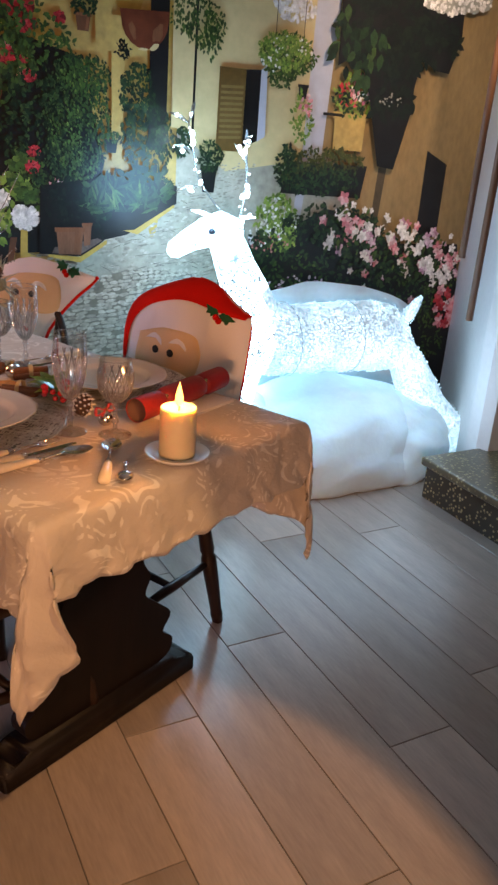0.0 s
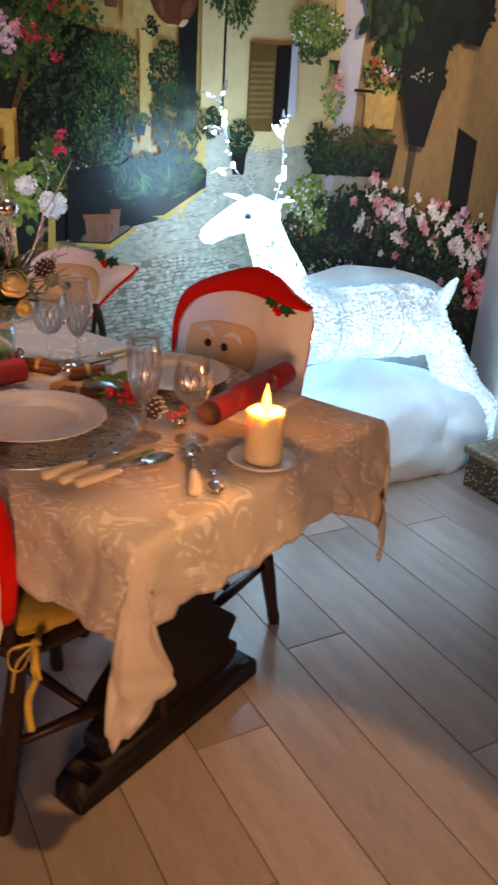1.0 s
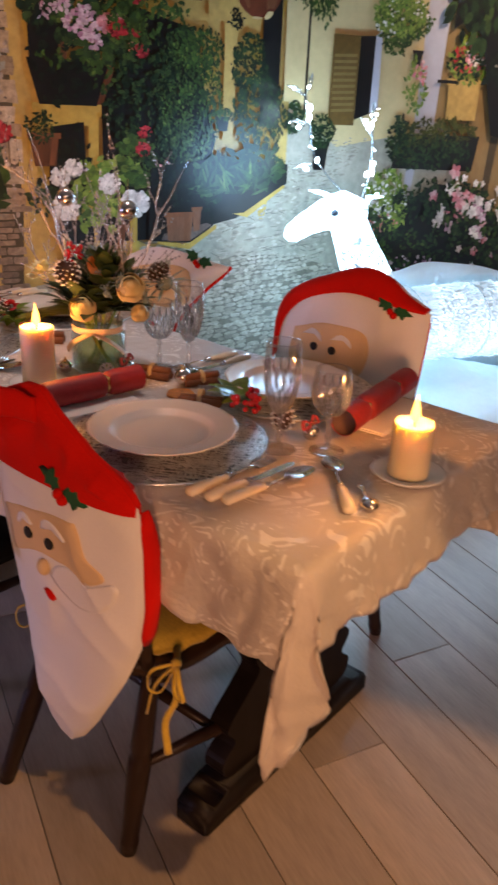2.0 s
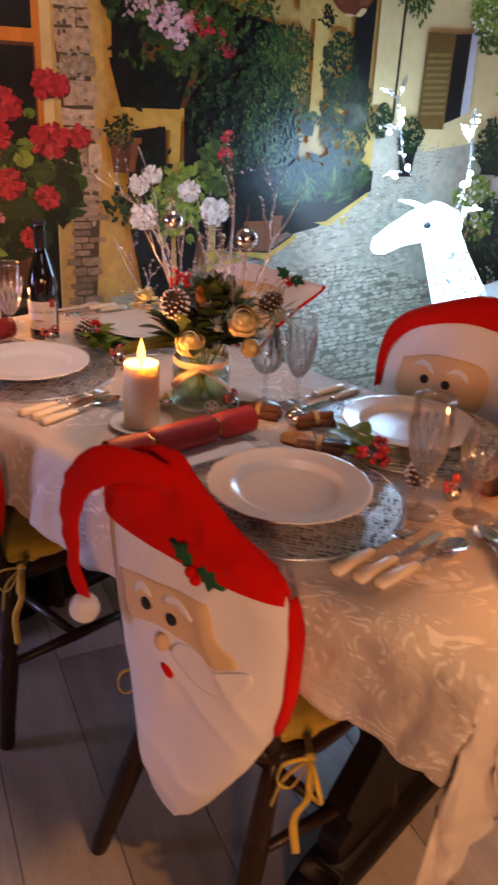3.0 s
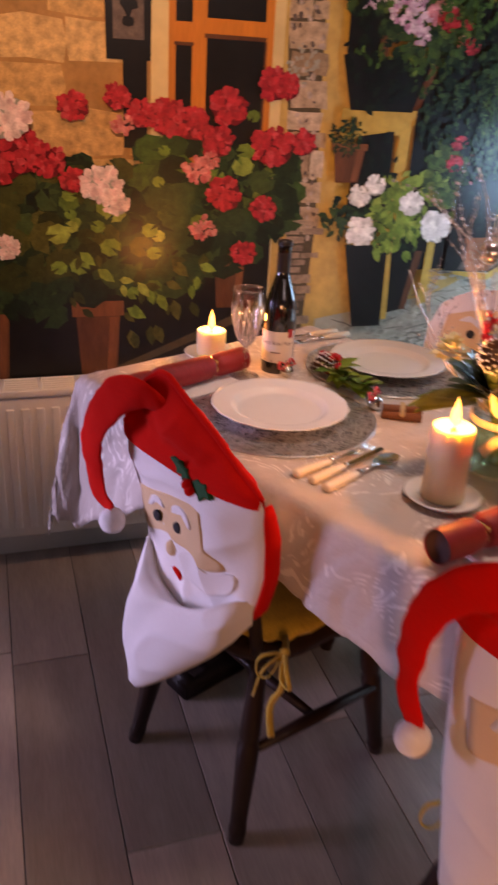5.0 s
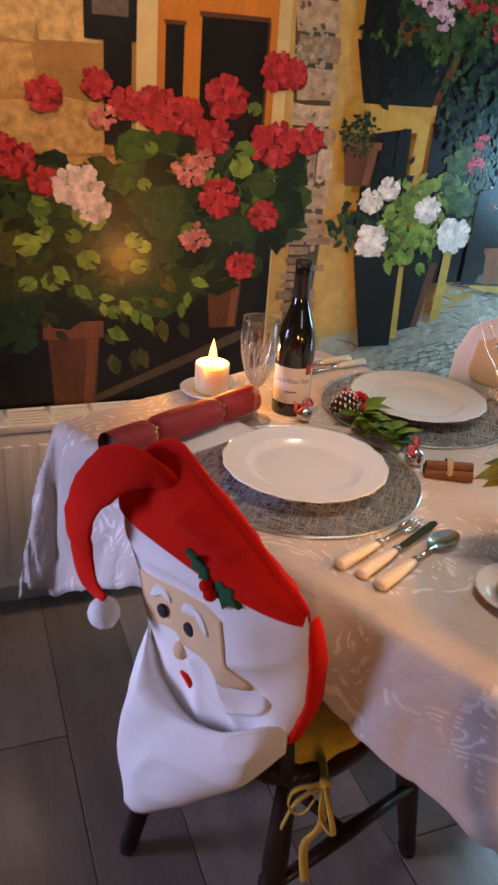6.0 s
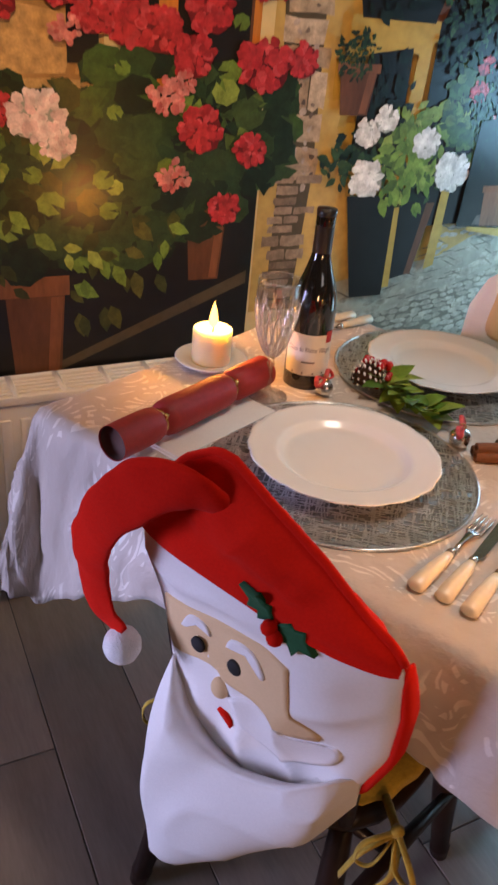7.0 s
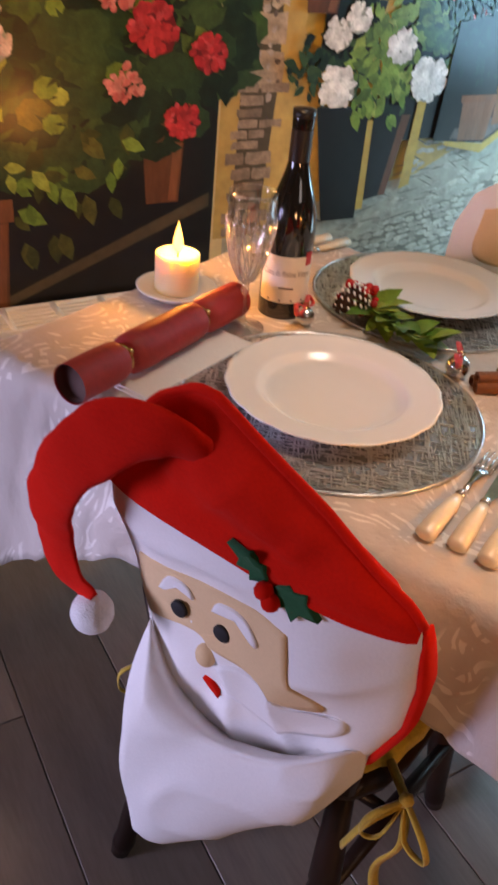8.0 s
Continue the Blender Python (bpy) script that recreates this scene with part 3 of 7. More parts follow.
def layered(name, polys, material, label=""):
    """Like ink, but every piece of the motif lies at its own tiny height, as later strokes cover earlier ones."""
    INK[0] += 1
    y0 = WALL - 0.003 - INK[0] * 0.00002
    INK[0] += 4
    verts, faces = [], []
    for i, poly in enumerate(polys):
        area = sum(a[0] * b[1] - b[0] * a[1] for a, b in zip(poly, poly[1:] + poly[:1]))
        if area < 0:
            poly = poly[::-1]
        faces.append(list(range(len(verts), len(verts) + len(poly))))
        y = y0 - 0.00007 * i / max(1, len(polys))
        verts += [(x, y, z) for x, z in poly]
    return pyparts(name, verts, faces, material, mural, label)


def rect(x0, z0, x1, z1):
    return [(x0, z0), (x1, z0), (x1, z1), (x0, z1)]


def blob(x, z, rx, rz, n=9, rough=0.25, turn=0.0):
    out = []
    for k in range(n):
        a = 2 * math.pi * k / n
        q = 1 + rough * rnd.uniform(-1, 1)
        px, pz = rx * q * math.cos(a), rz * q * math.sin(a)
        out.append((x + px * math.cos(turn) - pz * math.sin(turn), z + px * math.sin(turn) + pz * math.cos(turn)))
    return out


def slab(x, z, w, h, gap=0.05):
    """A squared stone with worn, uneven edges."""
    out = []
    for a, b in ((0, 0), (0.33, -0.03), (0.66, 0.02), (1, 0), (1.02, 0.5), (1, 1), (0.66, 1.03), (0.33, 0.98), (0, 1), (-0.02, 0.5)):
        out.append((x + w * (gap * 0.5 + (1 - gap) * a + rnd.gauss(0, 0.018)), z + h * (gap + (1 - 2 * gap) * b + rnd.gauss(0, 0.035))))
    return out


def blade(x, z, length, width, turn):
    """A pointed leaf."""
    shape = ((0, 0), (0.3, 0.5), (0.65, 0.42), (1, 0), (0.65, -0.42), (0.3, -0.5))
    c, s = math.cos(turn), math.sin(turn)
    return [(x + length * a * c - width * b * s, z + length * a * s + width * b * c) for a, b in shape]


def lobed(x, z, r, turn):
    """A round geranium leaf with a scalloped rim and a notch."""
    out = [(x, z)]
    n = 22
    for k in range(n):
        a = turn + 0.25 + (2 * math.pi - 0.5) * k / (n - 1)
        q = r * (0.95 + 0.07 * math.cos(k * 2.1))
        out.append((x + q * math.cos(a), z + q * 0.85 * math.sin(a)))
    return out


def foliage(name, spots, count, size, material, kind="blade", label="", hang=None):
    """count leaves over the ellipses (x, z, rx, rz)."""
    weight = [rx * rz for _, _, rx, rz in spots]
    count, size = int(count * 2.0), size * 0.74
    polys = []
    for _ in range(count):
        x, z, rx, rz = rnd.choices(spots, weight)[0]
        a, q = rnd.uniform(0, 2 * math.pi), math.sqrt(rnd.random())
        px, pz = x + rx * q * math.cos(a), z + rz * q * math.sin(a)
        s = size * rnd.uniform(0.6, 1.35)
        if kind == "lobed":
            polys.append(lobed(px, pz, s, rnd.uniform(0, 6.28)))
        elif kind == "dab":
            polys.append(blob(px, pz, s, s * 0.7, 6, 0.3, rnd.uniform(0, 3)))
        else:
            t = rnd.gauss(hang, 0.5) if hang is not None else rnd.uniform(0, 6.28)
            polys.append(blade(px, pz, s * 1.6, s * 0.8, t))
    return layered(name, polys, material, label)


def bloom(name, x, z, r, material, petals=26, label=""):
    """A flower head of many small petals over a shaded heart."""
    petals, r = int(petals * 1.9), r * 1.08
    polys = []
    if material in (I_REDB, I_WHITEB, I_PALEB):
        layered(name, [blob(x + r * 0.06, z - r * 0.10, r * 0.98, r * 0.86, 16, 0.10)], I_REDD if material == I_REDB else I_GREYB)
    for k in range(petals):
        a, q = rnd.uniform(0, 6.28), r * math.sqrt(rnd.random())
        s = r * rnd.uniform(0.15, 0.27)
        polys.append(blob(x + q * math.cos(a), z + 0.85 * q * math.sin(a), s, s * 0.8, 7, 0.22, a))
    return layered(name, polys, material, label)


def petalled(name, x, z, r, material):
    """A loose flower of five broad petals, sometimes two together."""
    polys = []
    for q in range(rnd.choice((1, 1, 2))):
        cx, cz, t = x + q * r * 0.8, z - q * r * 1.1, rnd.uniform(0, 6.28)
        for k in range(5):
            a = t + k * 2 * math.pi / 5
            polys.append(blob(cx + 0.55 * r * math.cos(a), cz + 0.55 * r * math.sin(a), r * 0.52, r * 0.36, 8, 0.16, a))
    return layered(name, polys, material)


def pot(name, x0, x1, z0, z1, material=None, taper=0.16, rim=True):
    w = x1 - x0
    body = [(x0 + w * taper, z0), (x1 - w * taper, z0), (x1 - w * 0.03, z1), (x0 + w * 0.03, z1)]
    polys = [body]
    if rim:
        polys.append(rect(x0 - w * 0.03, z1 - (z1 - z0) * 0.14, x1 + w * 0.03, z1 + 0.004))
    body_ = layered(name, polys[:1], material or I_TERRA)
    if rim:
        layered(name + "_rim", polys[1:], material or I_TERRAL)
    if material is None:
        layered(name + "_lit_side", [[(x1 - w * (taper + 0.22), z0 + 0.004), (x1 - w * (taper + 0.05), z0 + 0.004), (x1 - w * 0.07, z1 - (z1 - z0) * 0.15), (x1 - w * 0.26, z1 - (z1 - z0) * 0.15)]], I_TERRAL)
    return body_


# background fields
ink("printed_paving", [rect(-1.6, 0.1, 2.985, 1.3)], I_PATH)
ink("printed_brick_bed", [rect(-1.6, 0.9, -0.02, 2.45)], I_JOINT)
bricks = []
z, row = 0.95, 0
while z < 2.4:
    h, x = rnd.uniform(0.07, 0.12), -1.6 + rnd.uniform(0, 0.1)
    while x < -0.05:
        w = rnd.uniform(0.14, 0.30)
        if rnd.random() < 0.72:
            bricks.append(slab(x, z, w, h))
        x += w
    z += h
layered("printed_brick", bricks, I_BRICK)
ink("printed_ochre_wall", [[(0.40, 0.70), (0.82, 0.77), (1.15, 0.93), (1.40, 1.06), (1.40, 2.45), (0.40, 2.45)]], I_OCHRE)
ink("printed_wall_patch", [blob(rnd.uniform(0.42, 1.35), rnd.uniform(0.8, 2.3), rnd.uniform(0.01, 0.05), rnd.uniform(0.02, 0.10), 9, 0.4) for _ in range(60)], I_YEL)
ink("printed_far_house", [[(1.44, 1.30), (1.62, 1.185), (2.02, 1.25), (2.02, 2.45), (1.44, 2.45)]], I_PALE)
ink("printed_alley_wall", [[(2.08, 2.45), (2.985, 2.45), (2.985, 0.1), (2.25, 0.1), (2.22, 1.2), (2.08, 1.3)]], I_RIGHT)
ink("printed_bluish_wall", [[(2.0, 2.45), (2.13, 2.45), (2.085, 1.28), (1.985, 1.26)], [(1.985, 1.26), (2.03, 1.26), (1.985, 0.80), (1.945, 0.80)]], I_BLUEW)
ink("printed_door_strip", [[(2.40, 1.24), (2.445, 1.24), (2.42, 0.86), (2.385, 0.9)]], I_RIGHTD)
ink("printed_dark_shutter", [[(2.67, 1.325), (2.80, 1.27), (2.80, 0.93), (2.67, 0.93)]], I_DARK)

# cobbles of the alley, smaller with distance
cob = []
for _ in range(1700):
    d = rnd.random()
    z = 1.22 - 1.12 * d ** 0.8
    k = (1.22 - z) / 1.12
    x = 1.70 - 1.15 * k ** 0.8 + rnd.uniform(-1, 1) * (0.07 + 0.95 * k)
    if 0.42 < x < 2.2:
        cob.append(blob(x, z, 0.006 + 0.030 * k * rnd.uniform(0.5, 1.2), 0.0025 + 0.010 * k, 8, 0.2, rnd.gauss(0.15, 0.12)))
layered("printed_cobble", cob, I_COB)
seams = []
for _ in range(420):
    k = rnd.random() ** 0.7
    z = 1.20 - 1.0 * k
    x = 1.70 - 1.15 * k ** 0.8 + rnd.uniform(-1, 1) * (0.06 + 0.85 * k)
    if 0.45 < x < 2.0:
        seams.append(blade(x, z, 0.02 + 0.11 * k * rnd.uniform(0.4, 1.2), 0.0014 + 0.0045 * k, rnd.choice((0.12, 0.12, 0.2, 2.75)) + rnd.gauss(0, 0.08)))
layered("printed_paving_seam", seams, I_SEAM)
ink("printed_joint_bed", [[(0.55, 0.32), (1.96, 0.32), (1.88, 0.54), (1.71, 0.70), (1.45, 0.775), (1.20, 0.785), (0.95, 0.705), (0.6, 0.605)]], I_SEAM)
setts = []
z = 0.30
while z < 0.80:
    h, x = 0.013 + 0.012 * (0.80 - z), 0.55 + rnd.uniform(0, 0.03)
    while x < 1.98:
        w = rnd.uniform(0.6, 1.3) * (0.030 + 0.05 * (0.80 - z))
        zz = z + 0.10 * (x - 1.1) + 0.004 * math.sin(x * 21)
        if zz + h < np.interp(x, (0.6, 0.95, 1.20, 1.45, 1.72, 1.90, 2.0), (0.62, 0.72, 0.80, 0.79, 0.72, 0.55, 0.30)) and rnd.random() < 0.93:
            setts.append(blob(x + w / 2, zz + h / 2 + rnd.gauss(0, 0.0015), w * rnd.uniform(0.47, 0.55), h * rnd.uniform(0.42, 0.56), 10, 0.2, rnd.gauss(0.1, 0.06)))
        x += w
    z += h
layered("printed_cobble", setts, I_COB)

# window, lantern and stone column
ink("printed_window_frame", [rect(-0.03, 0.95, 0.245, 2.2)], I_FRAME)
ink("printed_window_pane", [rect(-0.012, 1.28, 0.03, 1.425), rect(0.068, 1.15, 0.222, 1.445), rect(-0.012, 1.478, 0.03, 1.75), rect(0.068, 1.49, 0.222, 1.78), rect(-0.012, 1.8, 0.03, 2.1), rect(0.068, 1.83, 0.222, 2.1)], I_DARK)
ink("printed_window_bead", [rect(0.062, 1.445, 0.226, 1.455), rect(-0.016, 1.425, 0.034, 1.433), rect(0.222, 1.15, 0.228, 1.445)], I_TERRA)
ink("printed_jamb", [rect(-0.075, 1.05, -0.03, 2.2), rect(0.245, 0.6, 0.30, 2.2)], I_PALE)
ink("printed_column_bed", [rect(0.275, 0.66, 0.43, 2.3)], I_OCHRE)
ink("printed_stone_gap", [[(0.318, 0.66), (0.385, 0.66), (0.405, 0.98), (0.385, 1.45), (0.385, 2.3), (0.285, 2.3), (0.285, 1.45), (0.318, 0.98)]], I_RIGHTD)
stones = []
z = 0.96
while z < 2.25:
    h = rnd.uniform(0.04, 0.085)
    k = max(0.0, min(1.0, (z - 0.96) / 0.46))
    x0, x1 = 0.318 - 0.033 * k, 0.422 - 0.026 * k
    cut = rnd.choice((0.0, 0.0, 0.35, 0.6))
    for a, b in (((0, cut), (cut, 1)) if cut else ((0, 1),)):
        stones.append(slab(x0 + (x1 - x0) * a + rnd.uniform(-0.008, 0.008), z, (x1 - x0) * (b - a), h, 0.07))
    z += h
layered("printed_column_stone", stones, I_STONE)
foliage("printed_stone_shade", [(0.37, 1.02, 0.04, 0.12), (0.35, 1.25, 0.045, 0.14), (0.34, 1.5, 0.05, 0.2)], 16, 0.010, I_SHADE, "dab")
foliage("printed_stone_light", [(0.36, 1.02, 0.04, 0.12), (0.345, 1.25, 0.045, 0.14), (0.335, 1.5, 0.05, 0.2)], 20, 0.012, I_STONEL, "dab")
foliage("printed_stone_light", [(0.33, 1.40, 0.045, 0.05), (0.345, 1.22, 0.03, 0.02)], 26, 0.008, I_GREYB, "dab")
low = []
z = 0.66
while z < 0.98:
    h, x = rnd.uniform(0.016, 0.034), 0.305 + rnd.uniform(-0.015, 0.01)
    while x < 0.37:
        w = rnd.uniform(0.04, 0.08)
        low.append(slab(x, z, w, h, 0.12))
        x += w
    z += h
layered("printed_low_brick", low, I_LOWB)
ink("printed_lantern", [[(-0.185, 1.385), (-0.075, 1.385), (-0.07, 1.80), (-0.19, 1.80)], rect(-0.145, 1.18, -0.085, 1.39)], I_DARK)
ink("printed_lantern_pane", [rect(-0.168, 1.43, -0.092, 1.62)], I_SHADE)
layered("printed_lantern_ornament", [blob(-0.13, 1.53, 0.022, 0.05, 12, 0.3), blob(-0.13, 1.59, 0.016, 0.016, 8, 0.2), blob(-0.13, 1.47, 0.018, 0.012, 8, 0.2)], I_DARK)

# dark ground behind the geraniums, and their pots
ink("printed_shadow", [[(-1.6, 0.4), (0.27, 0.4), (0.27, 1.02), (0.2, 1.14), (-0.05, 1.14), (-0.35, 1.13), (-1.6, 1.10)]], I_DARK)
ink("printed_wood_rail", [[(-0.2, 0.575), (-0.2, 0.555), (0.26, 0.735), (0.26, 0.765)]], I_RIGHTD)
for x0, x1, z0, z1 in ((-0.29, -0.155, 0.5, 0.775), (0.10, 0.205, 0.75, 0.94), (-0.62, -0.45, 0.5, 0.8)):
    pot("printed_pot", x0, x1, z0, z1)
foliage("printed_geranium_leaf", [(-0.36, 0.98, 0.26, 0.2), (-0.75, 1.0, 0.3, 0.22), (0.02, 1.02, 0.24, 0.20), (0.22, 1.08, 0.14, 0.14)], 210, 0.042, I_DEEP, "lobed")
foliage("printed_geranium_leaf", [(-0.36, 0.98, 0.22, 0.18), (-0.75, 1.0, 0.3, 0.2), (0.02, 1.02, 0.2, 0.18), (0.24, 1.08, 0.12, 0.12)], 46, 0.052, I_LEAF, "lobed")
foliage("printed_geranium_leaf", [(-0.36, 0.94, 0.24, 0.2), (-0.02, 0.95, 0.22, 0.18), (0.22, 1.06, 0.14, 0.12)], 130, 0.050, I_DEEP, "lobed")
foliage("printed_geranium_leaf", [(-0.36, 0.98, 0.22, 0.18), (-0.75, 1.0, 0.3, 0.2), (-0.10, 1.05, 0.16, 0.14)], 34, 0.054, I_OLIVE, "lobed")
foliage("printed_geranium_leaf", [(-0.32, 1.0, 0.16, 0.16), (0.0, 0.92, 0.1, 0.12), (0.02, 1.15, 0.2, 0.06), (-0.14, 0.80, 0.08, 0.07), (0.22, 1.22, 0.06, 0.07)], 14, 0.032, I_LIME, "lobed")
foliage("printed_trailing_leaf", [(-0.10, 0.78, 0.08, 0.1), (0.02, 0.85, 0.07, 0.1), (-0.26, 0.85, 0.05, 0.1)], 15, 0.040, I_OLIVE, "blade", hang=-1.2)
foliage("printed_trailing_leaf", [(-0.12, 0.80, 0.07, 0.07), (0.03, 0.86, 0.05, 0.09), (-0.24, 0.90, 0.04, 0.08)], 6, 0.040, I_LIME, "blade", hang=-1.1)
for x, z, r in ((-0.27, 1.275, 0.034), (-0.16, 1.30, 0.03), (-0.03, 1.26, 0.045), (0.03, 1.245, 0.042), (0.13, 1.29, 0.045), (0.255, 1.35, 0.042), (0.29, 1.345, 0.03),
                (0.10, 1.205, 0.04), (0.255, 1.195, 0.052), (0.345, 1.21, 0.034), (0.125, 1.07, 0.044), (0.24, 1.03, 0.034), (0.19, 0.91, 0.034), (-0.10, 1.265, 0.034),
                (-0.40, 1.165, 0.05), (-0.34, 1.145, 0.04), (-0.46, 1.15, 0.06), (-0.58, 1.2, 0.06), (-0.8, 1.2, 0.06), (-0.28, 1.10, 0.03)):
    bloom("printed_red_bloom", x, z, r, I_REDB, 34)
for x, z, r in ((-0.15, 1.235, 0.026), (0.05, 1.13, 0.036), (0.07, 0.98, 0.034), (0.085, 1.155, 0.022)):
    bloom("printed_salmon_bloom", x, z, r, I_SALM, 26)
for x, z, r in ((-0.205, 1.09, 0.046), (-0.17, 1.045, 0.032), (-0.43, 1.245, 0.05), (-0.455, 0.93, 0.03), (-0.7, 1.12, 0.05)):
    bloom("printed_pale_bloom", x, z, r, I_LILAC if x < -0.5 else I_PALEB, 40)

# ochre wall with boxes, small pot and hydrangeas
ink("printed_frame", [[(0.45, 1.30), (0.72, 1.30), (0.72, 1.26), (0.67, 1.26), (0.66, 0.95), (0.62, 0.95), (0.635, 1.235), (0.45, 1.22)]], I_YEL)
ink("printed_opening", [[(0.505, 1.228), (0.618, 1.245), (0.624, 1.0), (0.49, 1.0)]], I_DARK)
ink("printed_dark_leafage", [[(0.68, 0.85), (1.02, 0.86), (1.10, 1.2), (1.0, 1.55), (0.8, 1.6), (0.68, 1.35)]], I_DARK)
ink("printed_box", [[(0.475, 1.295), (0.665, 1.295), (0.72, 1.43), (0.44, 1.43)], [(0.45, 1.43), (0.56, 1.43), (0.57, 1.57), (0.45, 1.57)]], I_DARK)
ink("printed_box_edge", [[(0.665, 1.30), (0.685, 1.30), (0.735, 1.43), (0.71, 1.43)], rect(0.545, 1.43, 0.57, 1.51)], I_TERRA)
foliage("printed_box_leaf", [(0.50, 1.56, 0.08, 0.04), (0.66, 1.49, 0.12, 0.07), (0.76, 1.50, 0.08, 0.10), (0.62, 1.64, 0.2, 0.08)], 190, 0.022, I_DEEP, "lobed")
foliage("printed_box_leaf", [(0.70, 1.46, 0.09, 0.07), (0.76, 1.56, 0.07, 0.08), (0.60, 1.57, 0.1, 0.04)], 45, 0.018, I_LEAF, "lobed")
for x, z, r in ((0.50, 1.56, 0.025), (0.555, 1.585, 0.03), (0.595, 1.54, 0.032), (0.65, 1.525, 0.04), (0.635, 1.57, 0.028), (0.52, 1.66, 0.04), (0.66, 1.49, 0.026)):
    bloom("printed_lilac_bloom", x, z, r, I_LILAC, 18)
for x, z, r, m in ((0.71, 1.545, 0.032, I_PINKB), (0.795, 1.48, 0.022, I_SALM), (0.80, 1.52, 0.016, I_REDB), (0.82, 1.64, 0.026, I_REDB), (0.74, 1.55, 0.02, I_PINKB), (0.93, 1.67, 0.022, I_REDB), (0.79, 1.70, 0.05, I_REDB)):
    bloom("printed_pink_bloom", x, z, r, m, 20)
foliage("printed_box_shade", [(0.56, 1.37, 0.10, 0.07), (0.50, 1.50, 0.06, 0.07), (0.575, 1.12, 0.06, 0.12)], 60, 0.026, I_BLACKL)
foliage("printed_box_leaf", [(0.69, 1.40, 0.06, 0.06), (0.52, 1.43, 0.06, 0.02)], 26, 0.018, I_LEAF)
pot("printed_pot", 0.432, 0.536, 1.105, 1.205)
foliage("printed_pot_leaf", [(0.475, 1.225, 0.05, 0.045)], 60, 0.012, I_DEEP)
ink("printed_pot", [[(0.55, 0.68), (0.645, 0.68), (0.65, 0.93), (0.50, 0.93)], [(0.66, 0.72), (0.71, 0.73), (0.745, 0.93), (0.655, 0.93)]], I_DARK)
ink("printed_post", [[(0.645, 0.70), (0.665, 0.70), (0.655, 0.90), (0.64, 0.90)], [(0.765, 0.74), (0.795, 0.75), (0.80, 0.96), (0.775, 0.96)]], I_YEL)
ink("printed_pot_edge", [[(0.705, 0.73), (0.725, 0.73), (0.76, 0.91), (0.735, 0.91)]], I_TERRA)
foliage("printed_hydrangea_leaf", [(0.52, 1.00, 0.11, 0.07), (0.66, 0.98, 0.13, 0.08)], 90, 0.026, I_DEEP)
foliage("printed_hydrangea_leaf", [(0.66, 0.98, 0.09, 0.08), (0.66, 1.08, 0.07, 0.05), (0.76, 1.10, 0.07, 0.06)], 70, 0.036, I_LIME)
foliage("printed_side_leaf", [(0.80, 1.14, 0.07, 0.1), (0.86, 1.05, 0.06, 0.06)], 70, 0.018, I_LEAF, "lobed")
for x, z, r in ((0.53, 1.07, 0.03), (0.545, 0.97, 0.042), (0.70, 1.05, 0.034), (0.79, 0.985, 0.046), (0.575, 1.10, 0.028)):
    bloom("printed_white_bloom", x, z, r, I_WHITEB, 40)
for x, z, r in ((0.83, 1.22, 0.022), (0.825, 1.165, 0.024), (0.91, 1.10, 0.026), (0.82, 1.47, 0.022), (0.805, 1.63, 0.024), (0.74, 1.53, 0.03)):
    bloom("printed_red_bloom", x, z, r, I_REDB if x != 0.91 else I_PINKB, 24)

# big climbing bush, pots at its foot, ferns, tall dark plant
foliage("printed_bush_leaf", [(0.98, 1.34, 0.14, 0.22), (0.93, 1.15, 0.12, 0.12), (1.02, 1.50, 0.11, 0.07)], 620, 0.014, I_DEEP, "blade", hang=-1.3)
foliage("printed_bush_leaf", [(1.0, 1.33, 0.12, 0.20), (1.02, 1.50, 0.10, 0.06)], 420, 0.012, I_LEAF, "blade", hang=-1.3)
ink("printed_column_light", [[(1.12, 1.7), (1.175, 1.7), (1.165, 1.2), (1.125, 1.2)], rect(1.06, 1.58, 1.12, 1.8)], I_OCHRE)
pot("printed_pot", 0.985, 1.045, 1.635, 1.69)
foliage("printed_pot_leaf", [(1.02, 1.72, 0.05, 0.035)], 50, 0.013, I_DEEP)
pot("printed_pot", 1.10, 1.15, 1.23, 1.275, I_DARK)
foliage("printed_pot_leaf", [(1.125, 1.29, 0.03, 0.02)], 26, 0.012, I_LEAF)
ink("printed_doorway", [rect(1.27, 1.25, 1.345, 2.2)], I_DARK)
foliage("printed_pot_leaf", [(1.165, 1.59, 0.025, 0.025)], 26, 0.012, I_BLACKL)
foliage("printed_tall_leaf", [(1.22, 1.45, 0.07, 0.11), (1.27, 1.30, 0.11, 0.13)], 420, 0.015, I_DEEP, "blade", hang=-1.4)
ink("printed_base_shade", [[(0.84, 0.85), (1.02, 0.84), (1.10, 0.905), (1.19, 0.925), (1.40, 1.05), (1.40, 1.12), (1.1, 1.14), (0.85, 1.10)]], I_DARK)
foliage("printed_base_leaf", [(0.94, 1.05, 0.08, 0.07), (1.08, 0.97, 0.03, 0.05)], 50, 0.020, I_BLACKL)
ink("printed_plinth", [[(0.875, 0.848), (0.999, 0.838), (1.108, 0.905), (1.108, 0.888), (1.0, 0.816), (0.875, 0.838)], [(1.175, 0.942), (1.222, 0.945), (1.388, 1.046), (1.394, 1.038), (1.236, 0.927)]], I_YEL)
ink("printed_plinth_shade", [[(0.89, 0.852), (1.0, 0.846), (1.09, 0.902), (1.07, 0.91), (0.9, 0.875)]], I_SHADE)
ink("printed_pot", [[(0.916, 0.848), (1.004, 0.846), (1.013, 0.935), (0.908, 0.935)]], I_POT)
